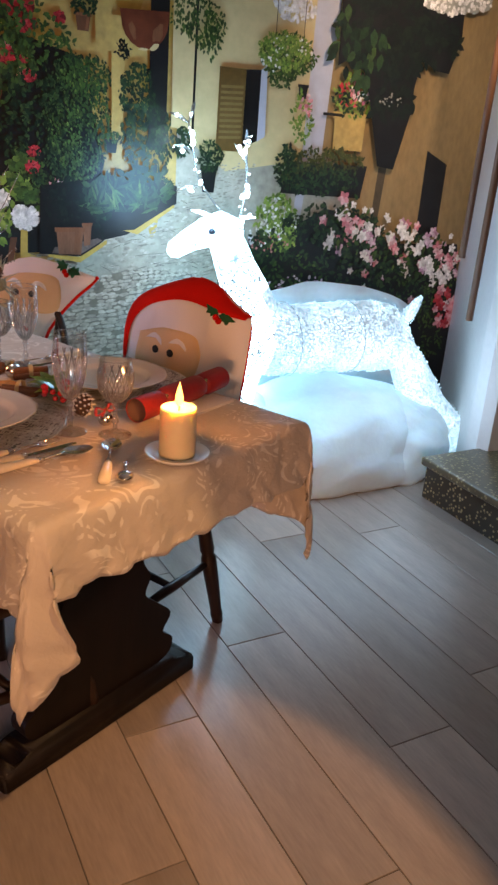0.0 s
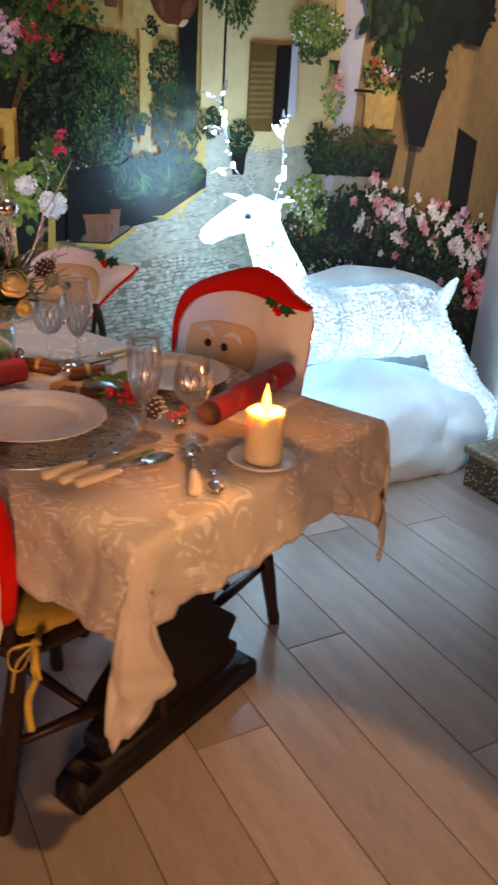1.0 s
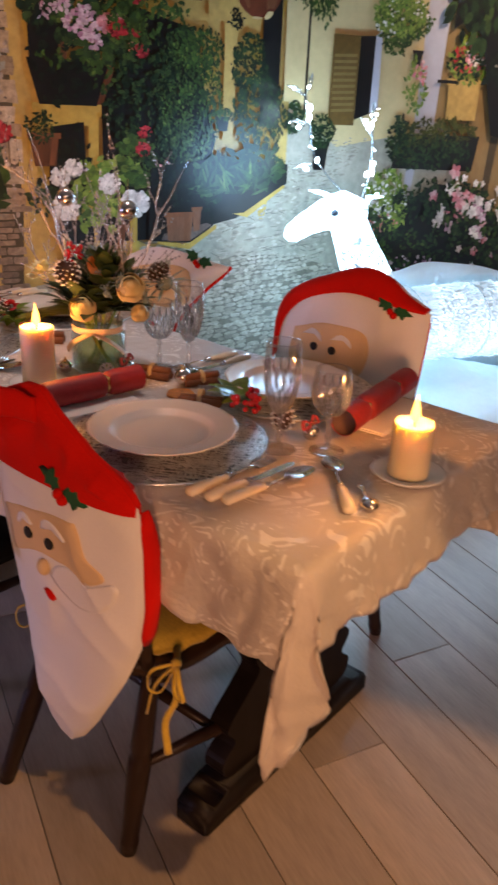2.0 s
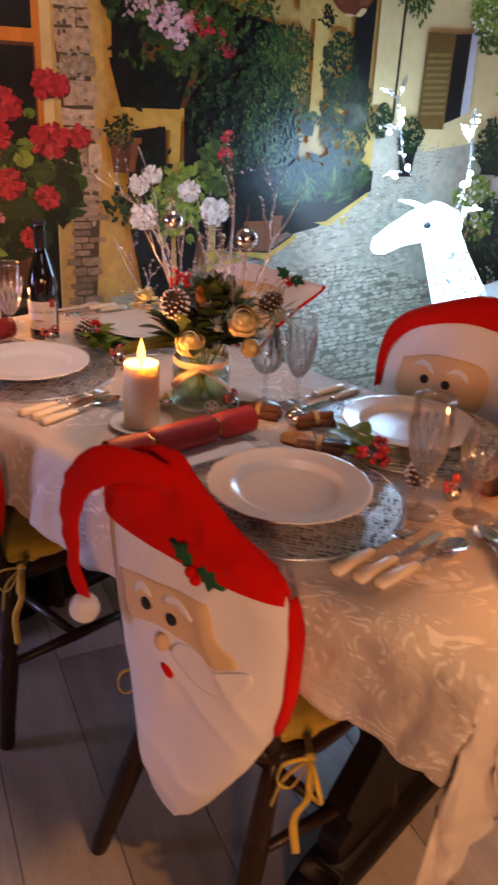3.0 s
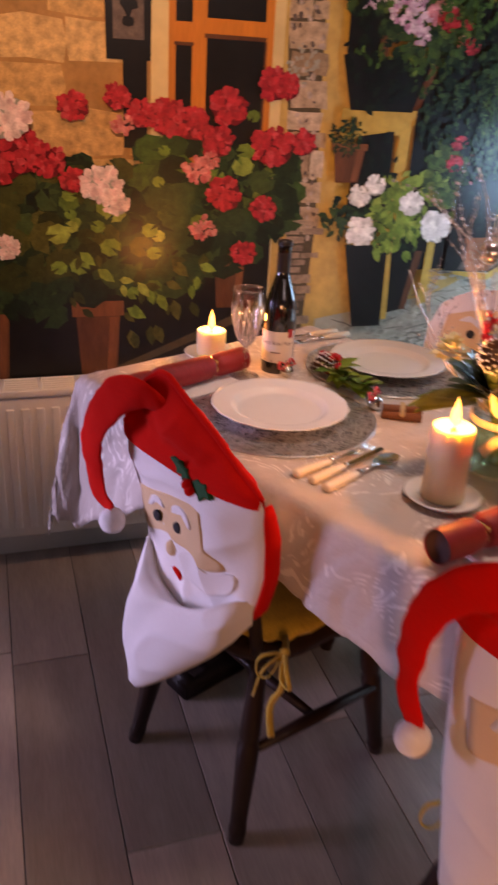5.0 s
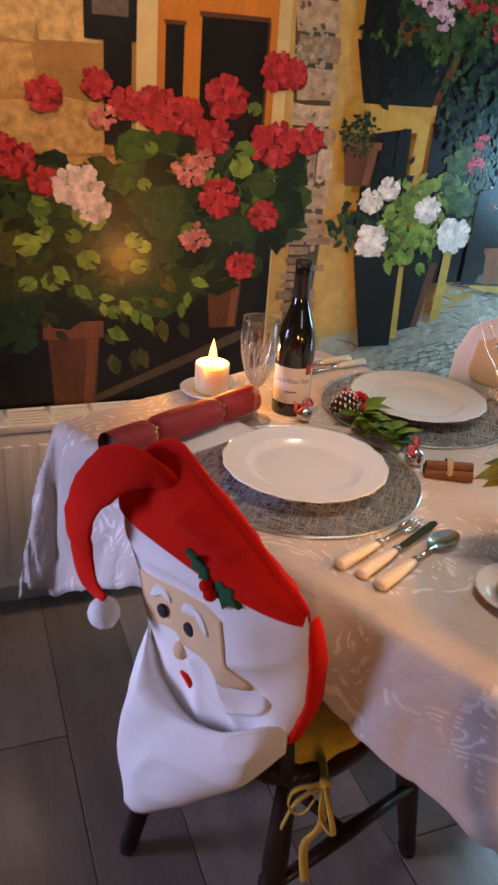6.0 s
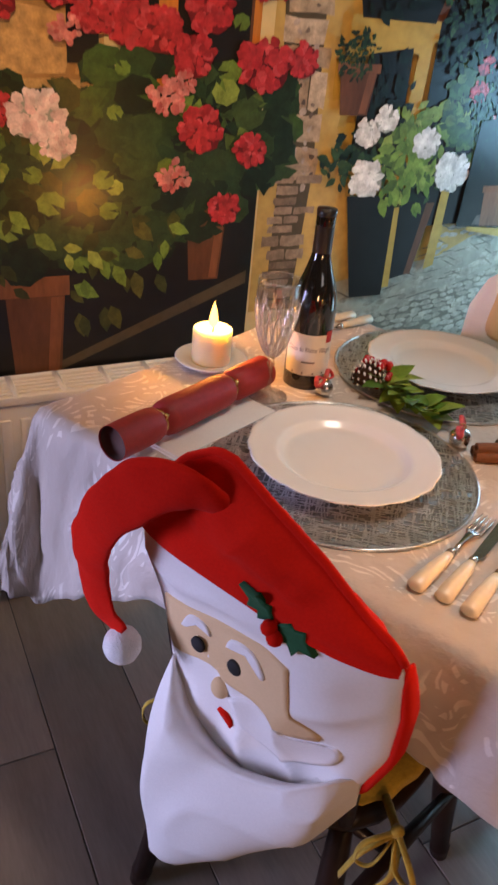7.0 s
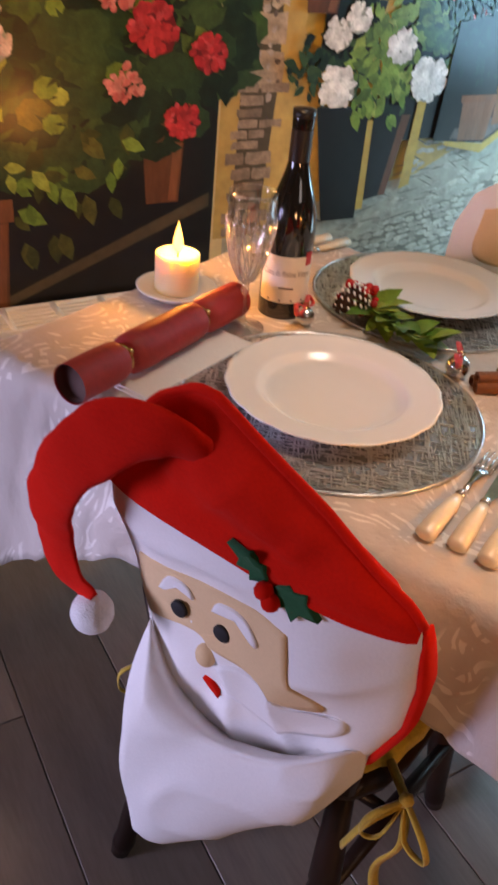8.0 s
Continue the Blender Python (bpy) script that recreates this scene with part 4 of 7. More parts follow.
ink("printed_pot", [[(1.016, 0.88), (1.040, 0.884), (1.046, 0.957), (1.012, 0.955)]], I_POT)
ink("printed_pot_lit_side", [[(0.975, 0.848), (0.996, 0.847), (1.005, 0.935), (0.98, 0.935)]], I_TERRAL)
ink("printed_pot_rim", [[(0.902, 0.933), (1.019, 0.934), (1.021, 0.951), (0.901, 0.949)], [(1.008, 0.954), (1.048, 0.957), (1.051, 0.969), (1.007, 0.967)]], I_TERRAL)
foliage("printed_fern", [(1.09, 1.06, 0.07, 0.07), (1.26, 1.11, 0.11, 0.07)], 110, 0.034, I_DEEP, "blade")
fronds, pale_fronds = [], []
for cx, cz, n_ in ((1.08, 1.06, 26), (1.14, 1.10, 18), (1.25, 1.06, 22), (1.32, 1.11, 16)):
    for _ in range(n_):
        a_ = rnd.gauss(1.4, 0.9)
        q = rnd.uniform(0.05, 0.10)
        (fronds if rnd.random() < 0.88 else pale_fronds).append(blade(cx + rnd.gauss(0, 0.015), cz + rnd.gauss(-0.02, 0.015), q, 0.011, a_))
for cx, cz in ((1.10, 1.085), (1.13, 1.10), (1.20, 1.10)):
    for _ in range(5):
        pale_fronds.append(blade(cx, cz, rnd.uniform(0.05, 0.09), 0.009, rnd.uniform(-1.5, -0.4)))
layered("printed_frond", fronds, I_DEEP)
layered("printed_frond", pale_fronds, I_LEAF)

foliage("printed_wall_leaf", [(0.80, 1.60, 0.10, 0.12), (0.92, 1.60, 0.06, 0.06)], 120, 0.018, I_LEAF)
foliage("printed_wall_leaf", [(0.84, 1.40, 0.10, 0.10), (0.75, 1.3, 0.07, 0.1)], 120, 0.018, I_DEEP)

# column, copper pan, hanging greens, far door
ink("printed_column", [[(1.365, 1.34), (1.455, 1.33), (1.455, 2.4), (1.35, 2.4)]], I_PALE)
ink("printed_drainpipe", [rect(1.452, 1.30, 1.462, 2.2)], I_DARK)
cop = [(1.15, 1.725), (1.345, 1.735)] + [(1.248 + 0.093 * math.cos(a), 1.70 - 0.10 * math.sin(a)) for a in [math.pi * k / 10 for k in range(11)]]
ink("printed_copper_pan", [[(1.345, 1.735)] + cop[2:] + [(1.15, 1.725)]], I_COPPER)
layered("printed_pan_shine", [blob(1.288, 1.612, 0.020, 0.009, 9, 0.2, 0.6), blob(1.245, 1.60, 0.02, 0.004, 9, 0.2)], I_PALE)
layered("printed_pan_glow", [blob(1.30, 1.66, 0.018, 0.035, 10, 0.2, -0.4), blob(1.20, 1.66, 0.012, 0.03, 10, 0.2, 0.3)], I_TERRAL)
foliage("printed_hanging_leaf", [(1.49, 1.72, 0.09, 0.09), (1.40, 1.74, 0.05, 0.07), (1.52, 1.68, 0.04, 0.08)], 200, 0.014, I_LEAF, "blade", hang=-1.5)
ink("printed_door", [rect(1.562, 1.265, 1.68, 1.575)], I_DOOR)
ink("printed_door_slat", [[(1.572, 1.31 + k * 0.021), (1.672, 1.315 + k * 0.021), (1.672, 1.325 + k * 0.021), (1.572, 1.32 + k * 0.021)] for k in range(10)], I_GOLD)
ink("printed_door_dark", [[(1.68, 1.285), (1.748, 1.31), (1.748, 1.58), (1.68, 1.575)]], I_DARK)
ink("printed_door_jamb", [[(1.748, 1.31), (1.785, 1.33), (1.775, 1.60), (1.748, 1.58)]], I_BLUEW)
pot("printed_pot", 1.50, 1.575, 1.10, 1.20, I_DARK)
foliage("printed_pot_leaf", [(1.54, 1.24, 0.055, 0.06)], 120, 0.012, I_DEEP)

foliage("printed_corner_leaf", [(1.415, 1.29, 0.035, 0.06)], 40, 0.018, I_DEEP, "blade", hang=-1.2)

# right side: hanging basket, shelf plant, flower bank, dark planter
pot("printed_pot", 1.925, 1.975, 1.49, 1.54, I_DARK)
foliage("printed_basket_leaf", [(1.87, 1.64, 0.13, 0.08), (1.84, 1.57, 0.07, 0.05)], 260, 0.016, I_LEAF)
foliage("printed_basket_leaf", [(1.85, 1.66, 0.12, 0.07)], 260, 0.014, I_LIME)
foliage("printed_basket_flower", [(1.80, 1.63, 0.06, 0.07), (1.9, 1.68, 0.1, 0.04)], 16, 0.008, I_WHITEB, "dab")
foliage("printed_basket_top", [(1.88, 1.82, 0.1, 0.05)], 60, 0.014, I_WHITEB, "dab")
ink("printed_basket_rope", [rect(1.80, 1.7, 1.803, 1.85), rect(1.93, 1.7, 1.933, 1.85)], I_DARK)
pot("printed_yellow_pot", 2.115, 2.29, 1.30, 1.45, I_OCHRE, 0.06)
ink("printed_shelf_bar", [rect(2.06, 1.435, 2.16, 1.447)], I_DARK)
foliage("printed_shelf_leaf", [(2.21, 1.53, 0.10, 0.09), (1.96, 1.42, 0.05, 0.1)], 120, 0.018, I_LIME)
foliage("printed_shelf_flower", [(2.20, 1.53, 0.08, 0.06)], 22, 0.012, I_REDB, "dab")
foliage("printed_shelf_flower", [(2.24, 1.56, 0.06, 0.05)], 16, 0.012, I_WHITEB, "dab")
foliage("printed_shelf_leaf", [(2.20, 1.50, 0.09, 0.06)], 40, 0.018, I_DEEP)
foliage("printed_shelf_flower", [(2.25, 1.55, 0.07, 0.06), (1.97, 1.45, 0.03, 0.06)], 30, 0.012, I_PINKB, "dab")
ink("printed_planter", [[(1.88, 1.11), (2.30, 1.10), (2.32, 1.24), (1.90, 1.24)]], I_DARK)
foliage("printed_planter_leaf", [(2.10, 1.25, 0.20, 0.055), (1.92, 1.20, 0.07, 0.06)], 260, 0.016, I_OLIVE)
foliage("printed_planter_leaf", [(2.08, 1.17, 0.2, 0.06), (1.9, 1.22, 0.05, 0.09)], 200, 0.018, I_DEEP)
ink("printed_bank_shadow", [[(1.74, 0.92), (1.98, 0.98), (2.12, 1.05), (2.35, 1.02), (2.5, 0.9), (2.93, 0.9), (2.985, 0.6), (2.985, 0.12), (1.9, 0.12), (1.8, 0.45)]], I_DARK)
foliage("printed_bank_leaf", [(1.86, 0.83, 0.12, 0.14), (2.05, 0.80, 0.12, 0.16), (2.7, 0.72, 0.26, 0.2), (2.3, 0.85, 0.2, 0.2), (2.3, 0.5, 0.4, 0.2)], 560, 0.022, I_DEEP)
foliage("printed_bank_leaf", [(1.86, 0.80, 0.10, 0.12), (2.75, 0.70, 0.2, 0.16), (2.06, 0.75, 0.1, 0.12), (2.85, 0.45, 0.1, 0.15)], 170, 0.02, I_LEAF)
foliage("printed_light_flower", [(1.87, 1.0, 0.10, 0.10), (1.90, 0.93, 0.08, 0.07)], 240, 0.020, I_LIME)
foliage("printed_light_flower", [(1.88, 1.0, 0.10, 0.09), (1.80, 0.93, 0.06, 0.06)], 44, 0.010, I_WHITEB, "dab")
foliage("printed_light_flower", [(1.84, 0.90, 0.10, 0.04)], 16, 0.010, I_SALM, "dab")
foliage("printed_bank_leaf", [(1.82, 0.88, 0.08, 0.07), (1.98, 0.98, 0.08, 0.05), (2.10, 1.02, 0.09, 0.05), (2.3, 1.0, 0.1, 0.05)], 130, 0.022, I_DEEP)
for _ in range(84):
    k = rnd.random()
    x, z = 2.14 + 0.80 * k + rnd.gauss(0, 0.03), 1.04 - 0.20 * k + min(0.07, rnd.gauss(-0.04, 0.09))
    petalled("printed_bank_bloom", min(2.95, x), z, rnd.uniform(0.014, 0.029), rnd.choice([I_WHITEB, I_WHITEB, I_WHITEB, I_LILAC, I_PINKB, I_SALM if k < 0.3 else I_WHITEB]))
for _ in range(16):
    petalled("printed_bank_bloom", rnd.uniform(2.84, 2.96), rnd.uniform(0.42, 0.68), rnd.uniform(0.02, 0.034), rnd.choice([I_REDB, I_PINKB]))
foliage("printed_bank_leaf", [(2.55, 0.82, 0.34, 0.14), (2.2, 0.95, 0.14, 0.12)], 150, 0.026, I_DEEP)
foliage("printed_bank_leaf", [(2.6, 0.84, 0.3, 0.12), (2.25, 1.0, 0.1, 0.10)], 46, 0.024, I_LEAF)
for _ in range(26):
    k = rnd.random()
    petalled("printed_bank_bloom", 2.22 + 0.68 * k + rnd.gauss(0, 0.02), 1.05 - 0.20 * k + min(0.05, rnd.gauss(-0.02, 0.05)), rnd.uniform(0.020, 0.032), rnd.choice([I_WHITEB, I_WHITEB, I_LILAC, I_PINKB]))
foliage("printed_violet_flower", [(2.0, 0.72, 0.16, 0.04)], 20, 0.011, I_LILAC, "dab")
ink("printed_big_planter", [[(2.285, 1.50), (2.525, 1.52), (2.456, 1.233), (2.365, 1.244)]], I_DARK)
ink("printed_dark_crown", [[(2.08, 2.2), (2.095, 1.75), (2.10, 1.63), (2.17, 1.67), (2.24, 1.615), (2.28, 1.52), (2.30, 1.45), (2.52, 1.47), (2.515, 1.57), (2.535, 1.70), (2.62, 1.66), (2.70, 1.655), (2.745, 1.80), (2.72, 2.2)]], I_DARK)
foliage("printed_crown_leaf", [(2.34, 1.76, 0.25, 0.17), (2.60, 1.82, 0.14, 0.16), (2.40, 1.54, 0.12, 0.10)], 150, 0.045, I_BLACKL)
foliage("printed_crown_leaf", [(2.14, 1.76, 0.07, 0.13), (2.26, 1.72, 0.07, 0.12)], 22, 0.055, I_DEEP, "blade", hang=-1.7)
foliage("printed_crown_flower", [(2.40, 1.52, 0.07, 0.025)], 9, 0.007, I_GREYB, "dab")
for x, z in ((2.545, 1.935), (2.60, 1.93), (2.66, 1.925), (2.72, 1.94), (2.78, 1.95), (2.84, 1.965)):
    bloom("printed_white_bloom", x, z, 0.042, I_WHITEB, 14)


# ---------------------------------------------------------------- trestle table and its cloth
TOP = 0.752
TABLE = pose(0.342, 2.003, 0, 0, 0, 24)
HALF_L, HALF_W = 0.825, 0.357


def on_table(x, y, z=TOP, turn=0.0):
    return TABLE @ pose(x, y, z, 0, 0, turn)


table = thing("trestle_table", TABLE, "dark carved oak trestle table under a damask cloth", "table")
part("tabletop", boxed((-0.35, -0.815, 0.712), (0.35, 0.815, 0.742), 0.006), M_OAK, table)
for y in (-0.56, 0.56):
    # carved end panel: a wavy baluster outline, extruded
    prof = [(0.10, 0.075), (0.205, 0.085), (0.225, 0.13), (0.19, 0.165), (0.215, 0.21), (0.165, 0.26), (0.125, 0.30), (0.14, 0.345), (0.115, 0.40), (0.15, 0.45), (0.19, 0.50), (0.165, 0.555), (0.215, 0.60), (0.235, 0.66), (0.235, 0.712)]
    prof = [(p.x, p.z) for p in curve([(a, 0, b) for a, b in prof], 4)]
    bm = bmesh.new()
    faces = []
    for side in (-1, 1):
        ring = [bm.verts.new((x, y + side * 0.024, z)) for x, z in prof] + [bm.verts.new((-x, y + side * 0.024, z)) for x, z in prof[::-1]]
        faces.append(ring)
    bm.faces.new(faces[0])
    bm.faces.new(faces[1][::-1])
    n = len(faces[0])
    for k in range(n):
        bm.faces.new((faces[0][k], faces[1][k], faces[1][(k + 1) % n], faces[0][(k + 1) % n]))
    part("end_panel", bm, M_OAK, table, "carved dark oak end panel", smooth=False)
    # sledge foot with upturned rounded ends
    bm = bmesh.new()
    shape = [(-0.292, 0.0), (-0.292, 0.045), (-0.268, 0.062), (-0.235, 0.062), (-0.222, 0.078), (0.222, 0.078), (0.235, 0.062), (0.272, 0.062), (0.298, 0.045), (0.298, 0.0)]
    a = [bm.verts.new((x, y - 0.042, z)) for x, z in shape]
    b = [bm.verts.new((x, y + 0.042, z)) for x, z in shape]
    bm.faces.new(a[::-1])
    bm.faces.new(b)
    for k in range(len(shape)):
        q = (k + 1) % len(shape)
        bm.faces.new((a[k], a[q], b[q], b[k]))
    bmesh.ops.bevel(bm, geom=bm.edges[:], offset=0.006, segments=2, affect="EDGES")
    part("foot", bm, M_OAK, table, "thick dark oak sledge foot")
part("stretcher", boxed((-0.02, -0.535, 0.24), (0.02, 0.535, 0.33), 0.006), M_OAK, table)


def cloth(name, hw, hl, top, drops, material, seed, flare=0.10, gather=0.25, nx=130, ny=220):
    """A cloth that lies on a table of half size hw x hl and hangs over its edges with soft folds and pointed corners."""
    bm = bmesh.new()
    uv = bm.loops.layers.uv.new("uv")
    left, right, near, far = drops
    grid, where = [], {}
    rad = 0.018
    for j in range(ny + 1):
        row = []
        for i in range(nx + 1):
            s = -hw - left + (2 * hw + left + right) * i / nx
            t = -hl - near + (2 * hl + near + far) * j / ny
            deep = 1 + 1.15 * max(0.0, min(1.0, (t - 0.42) / 0.40)) ** 1.5 * (1 - 0.5 * max(0.0, min(1.0, (t - hl) / 0.4))) if s < 0 else 1.0
            a, b = max(0.0, abs(s) - hw) * deep, max(0.0, abs(t) - hl)
            sx, sy = (1 if s > 0 else -1), (1 if t > 0 else -1)
            x, y = max(-hw, min(hw, s)), max(-hl, min(hl, t))
            r = math.hypot(a, b)
            crease = 0.0016 * noise.noise((s * 9 + seed, t * 9, 0)) + 0.0022 * (1 - abs(noise.noise((s * 6, t * 6 + seed, 2)))) ** 8
            z = top + crease
            if r > 0:
                # the corner's cloth gathers towards its diagonal
                u = math.atan2(b, a) * 4 / math.pi - 1
                k = gather if s < 0 and t > 0 else 0.08
                g = math.pi / 4 * (1 + u * (1 - k + k * abs(u) ** 2.5))
                calm = max(0.0, min(1.0, (t - 0.30) / 0.25)) if s < 0 else 0.0
                if calm:
                    g = math.pi / 4 * (1 + u)
                nx_, ny_ = math.cos(g) * sx, math.sin(g) * sy
                both = min(1.0, 2.2 * min(a, b) / r)
                fold = 0.5 + 0.5 * math.sin((t if a > b else s) * 17 + (2.6 if s > 0 or t < 0.3 else 0.6) * noise.noise((s * 3, t * 3, seed)) + seed)
                out = rad * (1 - math.exp(-r / rad)) + r * (flare * (0.35 + (0.9 - 0.8 * calm) * fold) + (0.09 + 0.12 * calm) * both * (0.75 + (0.15 - 0.05 * calm) * math.sin(7 * math.atan2(b, a))))
                fall = r if r < rad else rad + (r - rad) * (0.985 + (0.74 if s < 0 and t < 0 else 0.20) * both)
                fall = max(0.0, fall - rad * 0.43 * min(1, r / rad)) * (1 - 0.22 * both * calm)
                x += nx_ * out
                y += ny_ * out
                if t < 0:
                    # the near corners hang as open flaps
                    if s < 0:
                        x += 0.48 * r * both * math.sin(math.pi * max(0.0, u)) ** 0.8 * min(1.0, r / 0.16)
                        y += 0.30 * r * both * (1 - max(0.0, u)) * (0.6 + 0.6 * max(0.0, -u))
                    else:
                        x -= 0.30 * r * both * max(0.0, u)
                        y += 0.08 * r * both * max(0.0, -u)
                hem = min(1.0, max(a / (left if s < 0 else right), b / (near if t < 0 else far)))
                z = top + crease - fall + (0.008 * max(0, hem - 0.8) / 0.2) * abs(math.sin(30 * (t if a > b else s)))
                x += (0.007 * noise.noise((s * 8, t * 8, seed + 5)) + 0.011 * (1 - abs(noise.noise((s * 9 + t * 5, t * 12, seed)))) ** 5) * min(1, r * 8)
                y += (0.007 * noise.noise((s * 8, t * 8, seed + 9)) + 0.011 * (1 - abs(noise.noise((s * 12, t * 9 + s * 5, seed)))) ** 5) * min(1, r * 8)
            v = bm.verts.new((x, y, z))
            where[v] = (s, t)
            row.append(v)
        grid.append(row)
    for j in range(ny):
        for i in range(nx):
            f = bm.faces.new((grid[j][i], grid[j][i + 1], grid[j + 1][i + 1], grid[j + 1][i]))
            for lp in f.loops:
                lp[uv].uv = where[lp.vert]
    ob = part(name, bm, material)
    ob.matrix_world = TABLE
    m = ob.modifiers.new("thickness", "SOLIDIFY")
    m.thickness, m.offset = 0.0016, -1
    return ob


tagged(cloth("tablecloth", HALF_W, HALF_L, TOP, (0.185, 0.29, 0.152, 0.40), M_CLOTH, 3.0), "cream damask tablecloth with scroll figures and hanging corners", "tablecloth")

# ---------------------------------------------------------------- chairs, cushions, felt covers
def chair_at(m, back_feet=((-0.172, -0.195), (0.172, -0.195))):
    """Hoop-backed chair; its back is at local y = -0.19, it faces +y."""
    ch = thing("dining_chair", m, "dark-stained wooden spindle-back chair with splayed turned legs", "chair", "chairs round the table")
    bm = bmesh.new()
    ring = []
    for k in range(32):
        a = 2 * math.pi * k / 32
        c, s = math.cos(a), math.sin(a)
        q = (abs(c) ** 3.2 + abs(s) ** 3.2) ** (-1 / 3.2)
        ring.append((0.195 * q * c * (1.06 if s > 0 else 0.94), 0.195 * q * s))
    lv = []
    for sc, z in ((0.90, 0.405), (0.985, 0.412), (1.0, 0.425), (0.985, 0.437), (0.9, 0.44)):
        lv.append([bm.verts.new((x * sc, y * sc, z)) for x, y in ring])
    for a, b in zip(lv, lv[1:]):
        for k in range(32):
            bm.faces.new((a[k], a[(k + 1) % 32], b[(k + 1) % 32], b[k]))
    bm.faces.new(lv[0][::-1])
    bm.faces.new(lv[-1])
    part("seat", bm, M_CHAIR, ch)
    for sx in (-1, 1):
        for foot, topp in (((sx * 0.188, 0.195), (0.145, 0.14)), (back_feet[sx > 0], (0.125, -0.135))):
            a, b = Vector((sx * topp[0], topp[1], 0.415)), Vector((foot[0], foot[1], 0.0))
            prof = [(0.0, 0.014), (0.12, 0.017), (0.3, 0.0195), (0.42, 0.021), (0.45, 0.017), (0.48, 0.022), (0.6, 0.0215), (0.8, 0.018), (0.9, 0.0165), (0.93, 0.0185), (1.0, 0.0155)]
            part("leg", tube([a.lerp(b, t) for t, _ in prof], [r for _, r in prof], 12), M_CHAIR, ch)
        rear = Vector((sx * 0.125, -0.135, 0)).lerp(Vector((*back_feet[sx > 0], 0)), 0.52)
        part("stretcher", tube([(rear.x, rear.y, 0.20), (sx * 0.160, 0.0, 0.197), (sx * 0.180, 0.173, 0.20)], [0.009, 0.014, 0.009], 10), M_CHAIR, ch)
    part("stretcher", tube([(-0.166, 0.0, 0.197), (0, 0.0, 0.197), (0.166, 0.0, 0.197)], [0.009, 0.013, 0.009], 10), M_CHAIR, ch)
    hoop = curve([(-0.135, -0.155, 0.43), (-0.142, -0.188, 0.60), (-0.118, -0.203, 0.72), (-0.066, -0.210, 0.785), (0, -0.212, 0.805), (0.066, -0.210, 0.785), (0.118, -0.203, 0.72), (0.142, -0.188, 0.60), (0.135, -0.155, 0.43)], 5)
    part("hoop", tube(hoop, 0.0125, 10), M_CHAIR, ch, "bent wooden hoop of the back")
    for x in (-0.10, -0.05, 0.0, 0.05, 0.10):
        t = 0.80 - 2.8 * x * x
        part("spindle", tube([(x * 0.85, -0.155, 0.435), (x, -0.19, 0.62), (x * 1.08, -0.212, t)], [0.007, 0.0085, 0.006], 8), M_CHAIR, ch)
    return ch


def cushion_at(m, tie_right=True):
    cu = thing("seat_cushion", m, "yellow cotton seat cushion tied to the chair with bows", "cushion", "yellow seat cushions")
    bm = bmesh.new()
    rows = []
    for j, (sc, z) in enumerate(((0.80, 0.442), (0.93, 0.446), (0.98, 0.458), (0.95, 0.47), (0.80, 0.478), (0.4, 0.481))):
        rows.append([bm.verts.new((0.185 * sc * math.copysign(abs(math.cos(a)) ** 0.6, math.cos(a)) * (1 + 0.012 * math.sin(23 * a)), 0.18 * sc * math.copysign(abs(math.sin(a)) ** 0.6, math.sin(a)), z + 0.002 * math.sin(17 * a))) for a in [2 * math.pi * k / 40 for k in range(40)]])
    for a, b in zip(rows, rows[1:]):
        for k in range(40):
            bm.faces.new((a[k], a[(k + 1) % 40], b[(k + 1) % 40], b[k]))
    bm.faces.new(rows[0][::-1])
    bm.faces.new(rows[-1])
    part("pad", bm, M_YELLOW, cu)
    for sx in (-1, 1):
        kx, ky, kz = sx * (0.203 if sx > 0 else 0.165), -0.155, 0.474 if sx > 0 else 0.42
        bm = tube(curve([(sx * 0.15, -0.10, 0.460), (sx * 0.180, -0.13, 0.466), (kx, ky, kz)], 4), 0.006, 6, None, 0.5)
        ball(0.010, (kx, ky, kz), bm, 1)
        for dx, dy, dz in ((0.045, -0.03, -0.03), (-0.03, -0.035, -0.04)):
            tube(curve([(kx, ky, kz), (kx + dx * 0.8, ky + dy, kz + dz * 0.2), (kx + dx * 1.0, ky + dy, kz + dz * 1.2), (kx + dx * 0.35, ky + dy * 0.7, kz + dz * 1.2), (kx, ky, kz)], 5), 0.0042, 6, bm, 0.35)
        if sx < 0:
            part("tie", bm, M_YELLOW, cu, "yellow ribbon tied in a bow")
            continue
        tube(curve([(kx, ky, kz), (kx + sx * 0.012, ky - 0.012, kz - 0.06), (kx - sx * 0.005, ky - 0.02, kz - 0.115), (kx + sx * 0.01, ky - 0.028, kz - 0.17)], 5), [0.006] * 8 + [0.007] * 8, 6, bm, 0.4)
        tube(curve([(kx, ky, kz), (kx - sx * 0.03, ky - 0.02, kz - 0.05), (kx - sx * 0.05, ky - 0.02, kz - 0.12)], 5), 0.006, 6, bm, 0.4)
        part("tie", bm, M_YELLOW, cu, "yellow ribbon tied in a bow")
    return cu


def edge(pts, z):
    """Straight lines through (z, x) pairs."""
    for (z0, x0), (z1, x1) in zip(pts, pts[1:]):
        if z <= z1:
            return x0 + (x1 - x0) * max(0.0, (z - z0) / (z1 - z0))
    return pts[-1][1]


